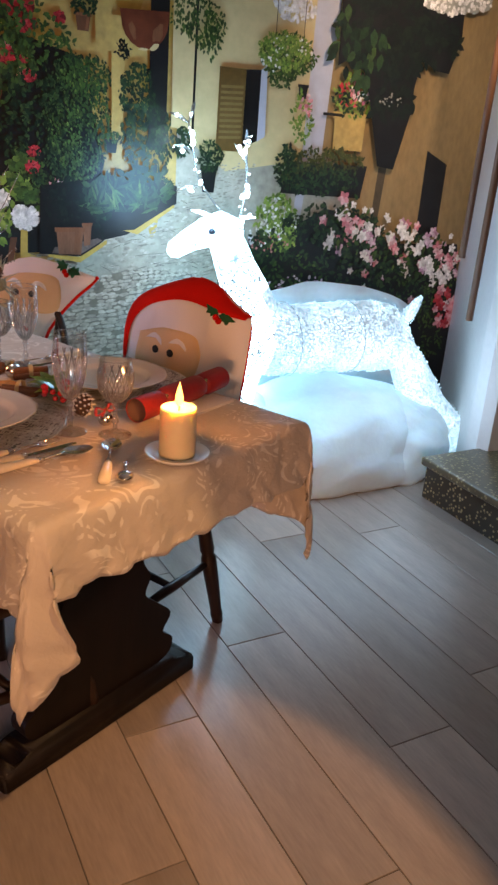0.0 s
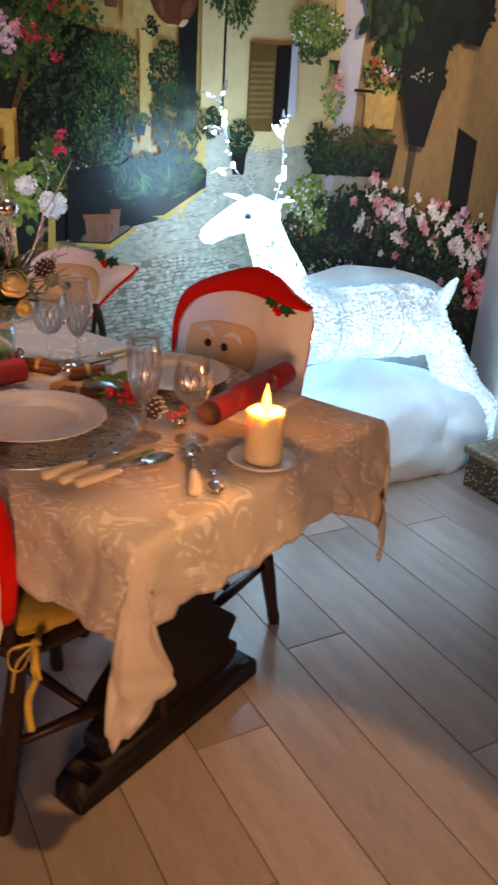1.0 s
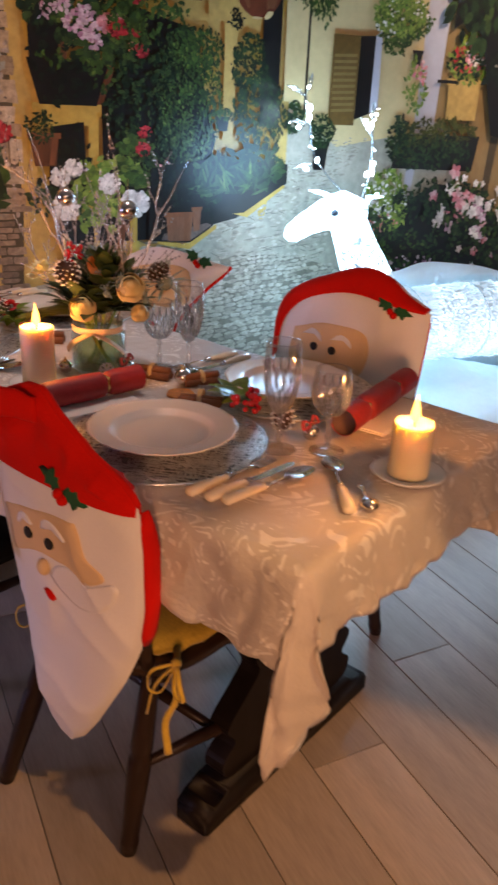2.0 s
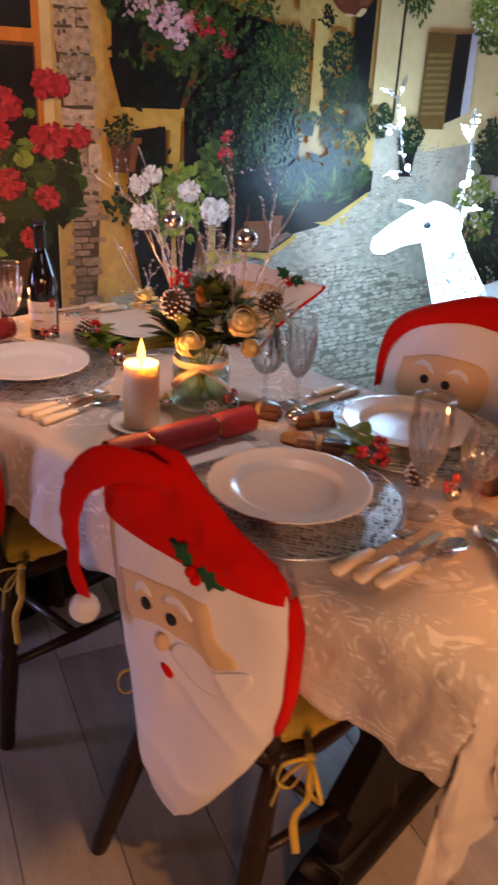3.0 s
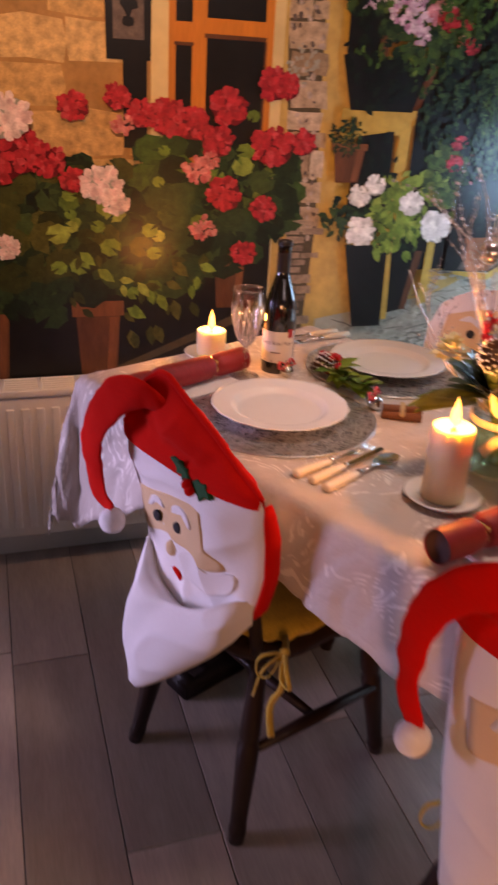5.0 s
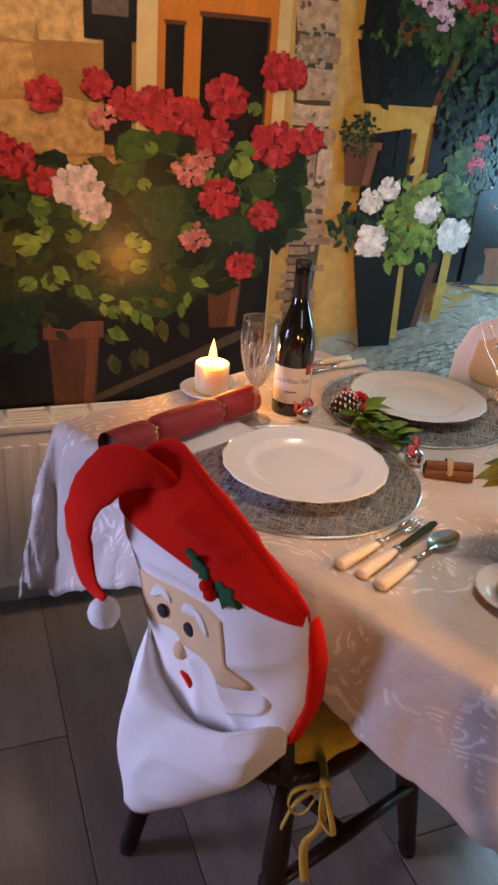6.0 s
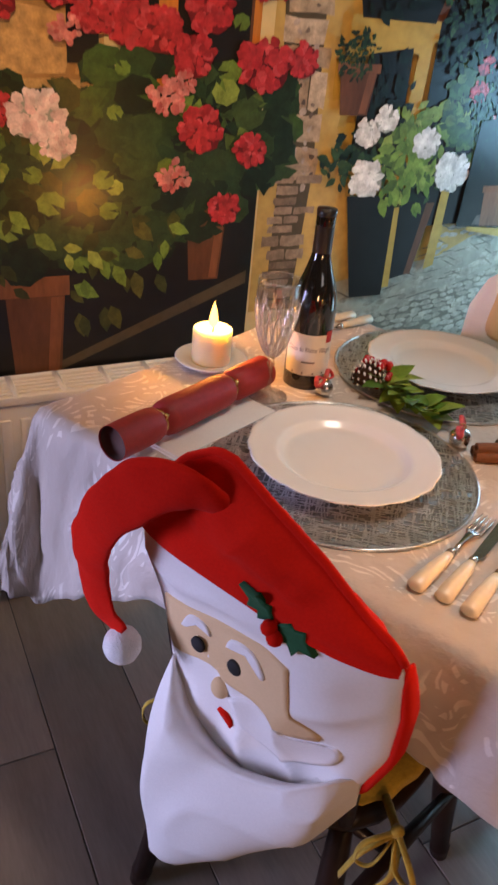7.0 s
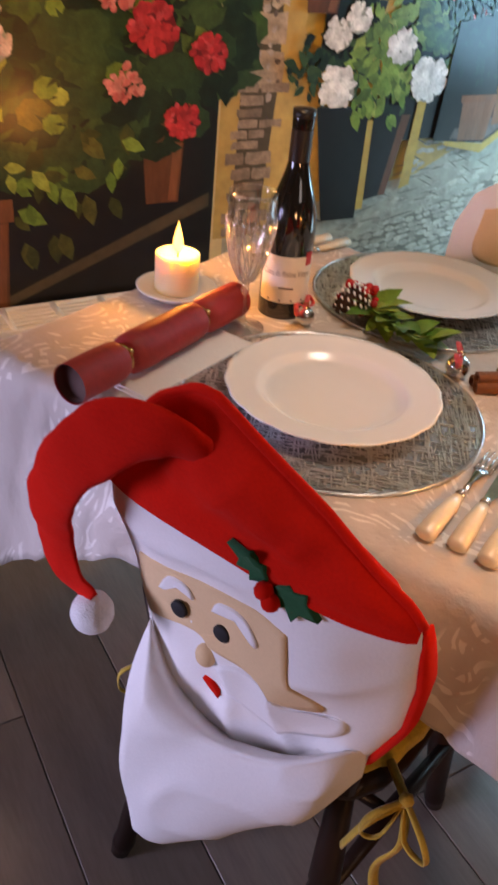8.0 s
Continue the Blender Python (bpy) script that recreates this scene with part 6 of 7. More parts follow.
def candle_at(x, y, height, radius=0.0345):
    sa = thing("saucer", on_table(x, y), "small white porcelain saucer under a pillar candle", "saucer", "candle saucers")
    part("dish", lathe([(0.0, 0.003), (0.04, 0.003), (0.044, 0.0), (0.047, 0.002), (0.062, 0.0115), (0.064, 0.0135), (0.061, 0.0145), (0.045, 0.008), (0.038, 0.0065), (0.0, 0.0065)], 44), M_CHINA, sa)
    ca = thing("candle", on_table(x, y, TOP + 0.007), "burning ivory pillar candle on a white saucer", "candle", "burning candles")
    r = radius
    prof = [(r * 0.97, 0.0), (r, 0.003), (r, height - 0.006), (r * 0.985, height - 0.001), (r * 0.93, height + 0.0005), (r * 0.82, height - 0.003), (r * 0.55, height - 0.006), (r * 0.2, height - 0.007), (0.0, height - 0.007)]
    part("wax", lathe(prof, 36, wave=lambda a, i: 1 + 0.006 * math.sin(3 * a + i)), M_WAX, ca)
    wick = part("wick", tube([(0, 0, height - 0.008), (0.001, 0, height), (0.002, 0.001, height + 0.006)], 0.0011, 6), M_WICK, ca, "blackened wick")
    part("flame", lathe([(0.0, height + 0.001), (0.0056, height + 0.006), (0.0078, height + 0.013), (0.0070, height + 0.022), (0.0042, height + 0.034), (0.0016, height + 0.043), (0.0, height + 0.050)], 14), M_FLAME, wick, "bright yellow flame")
    p = on_table(x, y, TOP + 0.007 + height + 0.024)
    lamp("candle_light", "POINT", p.translation, 3.8, (1.0, 0.37, 0.075), 0.012)


candle_at(-0.004, -0.782, 0.094)
candle_at(-0.172, 0.008, 0.126)
candle_at(-0.043, 0.772, 0.060)


def wine_glass_at(x, y, kind, turn=0.0):
    g = thing("wine_glass", on_table(x, y, TOP + 0.001, turn), "clear cut-crystal stem glass with diamond cuts", "glass", "crystal glasses")
    if kind == "flute":
        bowl = [(0.006, 0.068), (0.012, 0.076), (0.023, 0.096), (0.030, 0.128), (0.0325, 0.165), (0.0315, 0.203)]
    elif kind == "tulip":
        bowl = [(0.006, 0.070), (0.013, 0.079), (0.0235, 0.100), (0.0315, 0.135), (0.0345, 0.165), (0.0335, 0.201)]
    else:
        bowl = [(0.006, 0.070), (0.018, 0.076), (0.030, 0.092), (0.0345, 0.112), (0.0335, 0.135), (0.0315, 0.158)]
    bowl = [(p.x, p.z) for p in curve([(r, 0, z) for r, z in bowl], 5)]
    inner = [(max(0.0, r - 0.0016), z + (0.004 if i < 3 else 0)) for i, (r, z) in enumerate(bowl)]
    part("bowl", lathe([(0.0, bowl[0][1] - 0.002)] + bowl + inner[::-1] + [(0.0, inner[0][1] + 0.002)], 32, cap=False), M_CRYSTAL, g)
    part("stem", lathe([(0.0, 0.004), (0.030, 0.0), (0.0335, 0.0012), (0.031, 0.0028), (0.012, 0.0055), (0.0055, 0.012), (0.004, 0.022), (0.0075, 0.030), (0.0042, 0.037), (0.0038, 0.052), (0.0072, 0.059), (0.0045, 0.065), (0.006, 0.0685)], 24), M_STEM, g)
    bm = bmesh.new()
    mid = bowl[len(bowl) // 8:int(len(bowl) * 0.84)]
    for k in range(14):
        for s in (-1, 1):
            pts = []
            for i, (r, z) in enumerate(mid):
                a = 2 * math.pi * k / 14 + s * 0.75 * i / (len(mid) - 1)
                pts.append(((r + 0.0004) * math.cos(a), (r + 0.0004) * math.sin(a), z))
            tube(pts, 0.0013, 4, bm)
    tagged(part("cut_pattern", bm, M_CUT, g, "raised diamond cut pattern"), kind="stuff")
    return g


for x, y, k in ((-0.070, -0.553, "flute"), (-0.014, -0.622, "goblet"), (0.105, -0.070, "goblet"), (0.140, -0.130, "flute"), (-0.064, 0.626, "tulip")):
    wine_glass_at(x, y, k, x * 300)


def cracker(x0, y0, x1, y1):
    a, b = Vector((x0, y0)), Vector((x1, y1))
    L = (b - a).length
    turn = math.degrees(math.atan2(b.y - a.y, b.x - a.x))
    m = on_table((x0 + x1) / 2, (y0 + y1) / 2, TOP + 0.004, turn)
    nap = thing("napkin", on_table((x0 + x1) / 2, (y0 + y1) / 2 - 0.02, TOP + 0.001, turn - 3), "folded white napkin under a paper cracker", "napkin", "folded napkins")
    bm = boxed((-0.10, -0.045, 0.0), (0.12, 0.028, 0.0025), 0.001)
    box(bm, (-0.095, -0.043, 0.0025), (0.12, 0.026, 0.005), 0.001)
    part("folds", bm, M_NAPKIN, nap)
    cr = thing("christmas_cracker", m @ pose(0, 0, 0.030), "matt red paper cracker tied with gold bands", "cracker", "red paper crackers")
    turnm = pose(0, 0, 0, 0, 90, 0)
    h = L / 2
    prof = [(0.0255, -h), (0.026, -h + 0.004), (0.0255, -h * 0.56), (0.017, -h * 0.47), (0.0265, -h * 0.38), (0.027, 0), (0.0265, h * 0.38), (0.017, h * 0.47), (0.0255, h * 0.56), (0.026, h - 0.004), (0.0255, h)]
    fine = [(p.x, p.z) for p in curve([(r, 0, z) for r, z in prof], 4)]
    part("paper", lathe(fine, 26, None, turnm, wave=lambda ang, i: 1 + (0.04 * math.sin(9 * ang) if 8 < i < 16 or 24 < i < 34 else 0.0), cap=False), M_CRACK, cr)
    part("tube_end", lathe([(0.0, -h + 0.014), (0.0245, -h + 0.012), (0.0245, -h + 0.001)], 24, None, turnm, cap=False), M_CRACK2, cr, "dark open end")
    part("tube_end", lathe([(0.0, h - 0.014), (0.0245, h - 0.012), (0.0245, h - 0.001)], 24, None, turnm, cap=False), M_CRACK2, cr, "dark open end")
    for s in (-1, 1):
        bm = lathe([(0.0182, s * h * 0.47 - 0.003), (0.0192, s * h * 0.47), (0.0182, s * h * 0.47 + 0.003)], 20, None, turnm, cap=False)
        ball(0.005, (s * h * 0.47, -0.014, 0.014), bm, 1)
        part("band", bm, M_GOLD, cr, "gold tie band")


cracker(-0.390, 0.635, -0.052, 0.650)
cracker(-0.345, -0.105, -0.040, -0.155)
cracker(0.055, -0.610, 0.375, -0.565)


def cutlery_at(x, y, turn, kind, length=0.205):
    names = {"fork": "table_fork", "knife": "table_knife", "spoon": "table_spoon"}
    c = thing(names[kind], on_table(x, y, TOP + 0.002, turn), "silver %s with an ivory-coloured handle" % kind, "cutlery", "ivory-handled cutlery")
    bm = tube([(0.0, 0, 0.006), (0.004, 0, 0.006), (0.03, 0, 0.0065), (0.07, 0, 0.006), (0.088, 0, 0.0055)], [0.0065, 0.0112, 0.0108, 0.0085, 0.0058], 12, None, 0.72)
    part("handle", bm, M_IVORY, c, "ivory-coloured handle")
    part("ferrule", tube([(0.087, 0, 0.0055), (0.093, 0, 0.0055), (0.098, 0, 0.005)], [0.0062, 0.0062, 0.0045], 12), M_SILVER, c)
    if kind == "knife":
        bm = bmesh.new()
        sh = [(0.097, -0.004), (0.11, -0.008), (0.17, -0.0095), (0.20, -0.006), (0.205, 0.002), (0.195, 0.006), (0.097, 0.0045)]
        t = [bm.verts.new((u, v, 0.0058)) for u, v in sh]
        b = [bm.verts.new((u, v, 0.0045)) for u, v in sh]
        bm.faces.new(t)
        bm.faces.new(b[::-1])
        for k in range(len(sh)):
            bm.faces.new((t[k], b[k], b[(k + 1) % len(sh)], t[(k + 1) % len(sh)]))
        part("blade", bm, M_SILVER, c, smooth=False)
    elif kind == "spoon":
        bm = tube([(0.096, 0, 0.005), (0.12, 0, 0.007), (0.142, 0, 0.006)], [0.0035, 0.0028, 0.0045], 8)
        rows = []
        for i in range(11):
            t = i / 10
            w = 0.0195 * math.sin(math.pi * (0.06 + 0.90 * t)) ** 0.6
            rows.append([bm.verts.new((0.138 + 0.062 * t, w * s, 0.008 - 0.0055 * (1 - s * s) * math.sin(math.pi * t))) for s in (-1, -0.6, -0.2, 0.2, 0.6, 1)])
        for a, b in zip(rows, rows[1:]):
            for k in range(5):
                bm.faces.new((a[k], a[k + 1], b[k + 1], b[k]))
        part("bowl", bm, M_SILVER, c)
    else:
        bm = tube([(0.096, 0, 0.005), (0.12, 0, 0.007), (0.145, 0, 0.006), (0.155, 0, 0.004)], [0.0035, 0.003, 0.006, 0.011], 8, None, 0.25)
        for k in range(4):
            v = -0.009 + 0.006 * k
            tube([(0.154, v, 0.004), (0.175, v, 0.0035), (0.20, v, 0.006)], [0.0019, 0.0017, 0.0009], 6, bm)
        tagged(part("fork_head", bm, M_SILVER, c), kind="stuff")
    return c


for x, y, t, k in ((-0.318, 0.205, 0, "fork"), (-0.312, 0.172, 4, "knife"), (-0.312, 0.140, 3, "spoon"),
                   (-0.318, -0.565, -4, "fork"), (-0.31, -0.598, -5, "knife"), (-0.30, -0.625, -8, "spoon"),
                   (-0.190, -0.785, 43, "spoon"), (0.31, -0.13, 172, "fork"), (0.315, -0.165, 178, "knife"),
                   (0.37, 0.70, 170, "fork"), (0.36, 0.735, 168, "knife")):
    cutlery_at(x, y, t, k)


def bell_at(x, y, r=0.017, ribbon=False):
    """A silver ball ornament with a crown loop."""
    b = thing("silver_bauble", on_table(x, y, TOP + 0.001, x * 700), "small shiny silver bell bauble on the cloth", "bauble", "silver baubles")
    part("shell", ball(r, (0, 0, r), None, 3), M_SILVER, b)
    part("loop", tube(curve([(0, -0.004, 2 * r), (0, -0.004, 2 * r + 0.006), (0, 0.004, 2 * r + 0.006), (0, 0.004, 2 * r)], 4), 0.001, 5), M_GOLD, b)
    part("collar", lathe([(0.005, 2 * r - 0.002), (0.005, 2 * r + 0.002), (0.0, 2 * r + 0.0022)], 12), M_GOLD, b)
    if ribbon:
        bm = bmesh.new()
        for s in (-1, 1):
            tube(curve([(0, 0, 2 * r), (s * 0.02, 0.006, 2 * r + 0.01), (s * 0.026, 0, 2 * r - 0.004), (0, 0, 2 * r)], 5), 0.004, 6, bm, 0.4)
        part("bow", bm, M_TARTAN, b, "red gingham bow")


for x, y, r, q in ((0.058, -0.190, 0.019, False), (0.008, -0.570, 0.016, True), (-0.075, 0.045, 0.015, False), (0.030, 0.325, 0.017, True), (0.010, 0.565, 0.015, True), (0.030, -0.045, 0.014, True)):
    bell_at(x, y, r, q)


def small_bell_spoon(x, y, turn):
    b = thing("tea_spoon", on_table(x, y, TOP + 0.002, turn), "small polished silver spoon lying on the cloth", "cutlery")
    bm = ball(0.016, (0, 0, 0.008), None, 2, (1.25, 1, 0.45))
    part("bowl", bm, M_SILVER, b)
    part("handle", tube(curve([(0.016, 0, 0.007), (0.035, 0.0, 0.010), (0.055, 0.0, 0.008), (0.07, 0, 0.004)], 4), [0.003] * 4 + [0.0035] * 4 + [0.006] * 4 + [0.006], 8, None, 0.5), M_SILVER, b)


small_bell_spoon(-0.150, -0.795, 45)


def pine_cone(m, h=0.05, r=0.019, white=True, parent=None):
    cn = thing("pine_cone", m, "brown pine cone with white-tipped scales", "pine cone", "pine cones") if parent is None else parent
    bm, tips = bmesh.new(), bmesh.new()
    ball(r * 0.62, (0, 0, h * 0.5), bm, 2, (1, 1, h / r * 0.62))
    n = 70
    for k in range(n):
        t = (k + 0.5) / n
        a, z = k * 2.39996, h * t
        q = r * math.sin(math.pi * (0.12 + 0.80 * t)) ** 0.7
        d = Vector((math.cos(a), math.sin(a), 0.45 + 0.5 * t))
        root = Vector((0.45 * q * math.cos(a), 0.45 * q * math.sin(a), z))
        leafy(bm, root, d, q * 0.85, q * 0.30, -0.25, pts=4)
        if white:
            ball(q * (0.17 if parent is None else 0.10), root + d.normalized() * q * 0.80 + Vector((0, 0, 0.001)), tips, 1, (1.2, 1.2, 0.6))
    if parent is None:
        tagged(part("cone_body", bm, M_CONE, cn), kind="stuff")
        part("tips", tips, M_SNOW, cn, "white painted tips")
    else:
        o = part("cone", bm, M_CONE, parent, "brown pine cone")
        o.matrix_local = m
        o2 = tagged(part("cone_tips", tips, M_SNOW, parent, "white painted cone tips"), kind="stuff")
        o2.matrix_local = m


pine_cone(on_table(0.070, 0.552, TOP + 0.014) @ pose(0, 0, 0, 62, 0, 40), 0.055, 0.022)
pine_cone(on_table(-0.022, -0.522, TOP + 0.014) @ pose(0, 0, 0, 55, 0, 120), 0.05, 0.02)


def holly_sprig(x, y, turn, seed, length=0.15):
    r_ = random.Random(seed)
    sp = thing("holly_sprig", on_table(x, y, TOP + 0.004, turn), "sprig of glossy green leaves with red berries beside the placemats", "sprig", "holly sprigs")
    part("twig", tube(curve([(0, 0, 0.012), (length * 0.5, 0.006, 0.018), (length, 0, 0.008)], 4), 0.0016, 6), M_CONE, sp)
    bm = bmesh.new()
    for k in range(30):
        t = r_.uniform(0.3, 1)
        a = r_.uniform(-2.2, 2.2) * (1 - 0.4 * t)
        leafy(bm, (length * t, 0.004 * r_.uniform(-1, 1), 0.014), (math.cos(a), math.sin(a), r_.uniform(0.1, 1.2)), r_.uniform(0.035, 0.06), r_.uniform(0.015, 0.024), r_.uniform(0.2, 0.5))
    part("leaves", bm, M_HOLLY, sp, "pointed green and yellow-green leaves")
    for k in range(20):
        a, q = r_.uniform(0, 6.28), r_.uniform(0.004, 0.032)
        part("berry", ball(r_.uniform(0.006, 0.0078), (length * 0.20 + q * math.cos(a), q * 1.4 * math.sin(a), 0.014 + r_.random() * 0.034), None, 2), M_BERRY, sp, "dark red berry")
    return sp


holly_sprig(0.125, 0.560, -112, 3, 0.19)
holly_sprig(0.012, -0.435, 64, 4, 0.12)


def cinnamon(x, y, turn, n=3, length=0.085):
    c = thing("cinnamon_bundle", on_table(x, y, TOP + 0.001, turn), "bundle of brown cinnamon sticks tied with raffia", "cinnamon", "cinnamon bundles")
    for k in range(n):
        yy, zz = (-0.011 + 0.015 * (k % 2) + 0.004 * k, 0.0085 + 0.012 * (k // 2))
        prof = [(0.0085, -length / 2), (0.009, 0), (0.0085, length / 2), (0.005, length / 2), (0.005, -length / 2), (0.0085, -length / 2)]
        part("stick", lathe(prof, 14, None, Matrix.Translation((0, yy, zz)) @ pose(0, 0, 0, 0, 90, 3 * k), cap=False), M_CINN, c)
    part("tie", lathe([(0.019, -0.005), (0.0205, 0), (0.019, 0.005)], 18, None, Matrix.Translation((0, 0, 0.0135)) @ pose(0, 0, 0, 0, 90, 0), cap=False), M_RAFFIA, c, "raffia band")


cinnamon(0.045, -0.110, -70)
cinnamon(0.090, -0.215, -30, 3, 0.08)
cinnamon(-0.002, -0.300, -62, 2, 0.09)
cinnamon(0.045, 0.265, -50, 3, 0.08)
# dried orange slice
o = thing("dried_orange_slice", on_table(0.005, -0.235, TOP + 0.002), "dried orange slice lying on the cloth", "fruit slice")
part("rind", lathe([(0.028, 0.0), (0.030, 0.003), (0.028, 0.006), (0.0, 0.005)], 24, wave=lambda a, i: 1 + 0.05 * math.sin(5 * a)), mat("dried_orange", (0.62, 0.24, 0.06), 0.6, vary=0.35, scale=60, fine=150, bump=0.3), o)

# wine bottle
bt = thing("wine_bottle", on_table(0.031, 0.621), "dark wine bottle with a cream label and black neck foil", "bottle")
prof = curve([(0.0, 0, 0.004), (0.032, 0, 0.0), (0.0365, 0, 0.004), (0.037, 0, 0.08), (0.0368, 0, 0.13), (0.033, 0, 0.165), (0.022, 0, 0.20), (0.0155, 0, 0.225), (0.0145, 0, 0.25), (0.0145, 0, 0.293), (0.0, 0, 0.295)], 4)
part("glass", lathe([(max(0, p.x), p.z) for p in prof], 36), M_BOTTLE, bt)
part("foil", lathe([(0.0155, 0.228), (0.0152, 0.285), (0.0160, 0.287), (0.0160, 0.296), (0.0, 0.298)], 24, cap=False), M_FOIL, bt, "black neck foil")
# the label wraps the side that faces the room
bm = bmesh.new()
rows = []
for j in range(2):
    rows.append([bm.verts.new((0.0377 * math.cos(a), 0.0377 * math.sin(a), 0.028 + j * 0.072)) for a in [radians(148 + 142 * k / 24) for k in range(25)]])
for k in range(24):
    bm.faces.new((rows[0][k], rows[0][k + 1], rows[1][k + 1], rows[1][k]))
part("label", bm, M_LABEL, bt, "cream paper label")


def label_bar(a0, a1, z0, z1, material, name="print_bar"):
    bm = bmesh.new()
    n = 5
    lo_ = [bm.verts.new((0.0380 * math.cos(radians(a0 + (a1 - a0) * k / n)), 0.0380 * math.sin(radians(a0 + (a1 - a0) * k / n)), z0)) for k in range(n + 1)]
    hi_ = [bm.verts.new((v.co.x, v.co.y, z1)) for v in lo_]
    for k in range(n):
        bm.faces.new((lo_[k], lo_[k + 1], hi_[k + 1], hi_[k]))
    part(name, bm, material, bt)




def label_text(words, size, z, a_mid, material, width=118):
    """Words in the built-in font, bent round the bottle."""
    cu = bpy.data.curves.new("lettering", "FONT")
    cu.body, cu.size, cu.align_x, cu.resolution_u = words, size, "CENTER", 3
    tmp = bpy.data.objects.new("lettering", cu)
    scene.collection.objects.link(tmp)
    me = bpy.data.meshes.new_from_object(tmp.evaluated_get(bpy.context.evaluated_depsgraph_get()))
    bpy.data.objects.remove(tmp)
    span = max(v.co.x for v in me.vertices) - min(v.co.x for v in me.vertices)
    for v in me.vertices:
        a = radians(a_mid + width * v.co.x / span)
        v.co = Vector((0.0381 * math.cos(a), 0.0381 * math.sin(a), z + v.co.y))
    me.materials.clear()
    me.materials.append(material)
    part("lettering", None, None, bt, share=me)


label_text("Côtes du Rhône Villages", 0.0125, 0.070, 217, M_INK)
label_bar(200, 234, 0.050, 0.053, M_INK)
label_bar(150, 288, 0.030, 0.0335, M_INK)
label_bar(259, 281, 0.086, 0.106, M_SEAL, "red_seal")

# ---------------------------------------------------------------- flower arrangement in a jar
jar = thing("flower_jar", on_table(0.0, 0.018), "glass jar with ribbon holding roses, greens, cone and silver twigs", "flower arrangement")
part("jar", lathe([(0.0, 0.003), (0.055, 0.0), (0.060, 0.006), (0.061, 0.085), (0.056, 0.100), (0.054, 0.112), (0.0565, 0.114), (0.0565, 0.118), (0.052, 0.118), (0.0515, 0.110), (0.054, 0.098), (0.0585, 0.084), (0.0575, 0.010), (0.0, 0.008)], 40, cap=False), M_JAR, jar)
part("water", lathe([(0.0, 0.0085), (0.056, 0.0105), (0.0570, 0.070), (0.0, 0.070)], 32, cap=False), M_WATER, jar)
rj = random.Random(11)
bm = bmesh.new()
for k in range(16):
    a = rj.uniform(0, 6.28)
    tube(curve([(0.03 * math.cos(a + 2), 0.03 * math.sin(a + 2), 0.012), (0.01 * math.cos(a), 0.01 * math.sin(a), 0.07), (0.045 * math.cos(a), 0.045 * math.sin(a), 0.14)], 4), 0.0022, 6, bm)
part("stems", bm, M_HOLLY, jar, "green stems in the water")
bm = lathe([(0.0565, 0.094), (0.0585, 0.096), (0.0585, 0.106), (0.0565, 0.108)], 40, cap=False)
part("ribbon", bm, M_RIBBON, jar, "cream satin ribbon")
bm = bmesh.new()
for pts in ([(-0.045, -0.036, 0.10), (-0.07, -0.05, 0.104), (-0.10, -0.04, 0.092), (-0.11, -0.03, 0.075)], [(-0.045, -0.036, 0.10), (-0.030, -0.062, 0.088), (-0.005, -0.078, 0.066), (0.0, -0.085, 0.055)]):
    tube(curve(pts, 5), 0.0115, 6, bm, 0.14)
part("ribbon_end", bm, M_RIBBON, jar, "loose ribbon ends")


def rose(place, r, tilt, bud=False):
    """A half-open rose: a tight heart inside layers of cupped petals with rolled lips."""
    bm = bmesh.new()
    ball(r * 0.46, (0, 0, r * 0.22), bm, 2, (1, 1, 1.5))
    for layer, (n, q, high, lip) in enumerate(((3, 0.62, 0.95, 0.0), (3, 0.78, 0.86, 0.10), (5, 0.94, 0.62, 0.26))[:2 if bud else 3]):
        for k in range(n):
            a = 2 * math.pi * (k + 0.37 * layer) / n
            wide = math.pi / n * 1.35
            rows = []
            for i in range(9):
                t = i / 8
                rad = r * q * (0.25 + 0.75 * math.sin(math.pi * min(1.0, 0.15 + 0.62 * t)) - 0.25 * t * t * (1 - lip * 2)) + r * lip * t ** 4
                row = []
                for w in (-1, -0.66, -0.33, 0, 0.33, 0.66, 1):
                    pinch = 1 - 0.10 * (1 - abs(w)) * t + (0.05 if w > 0 else 0.0)
                    top_ = r * (-0.75 + (0.75 + high) * t - 0.28 * abs(w) ** 2.5 * t ** 2)
                    row.append(bm.verts.new((rad * pinch * math.cos(a + wide * w), rad * pinch * math.sin(a + wide * w), top_)))
                rows.append(row)
            for a_, b_ in zip(rows, rows[1:]):
                for j in range(6):
                    bm.faces.new((a_[j], a_[j + 1], b_[j + 1], b_[j]))
    o_ = part("rose", bm, M_ROSE, jar, "cream-yellow rose")
    o_.matrix_local = Matrix.Translation(place) @ pose(0, 0, 0, *tilt)


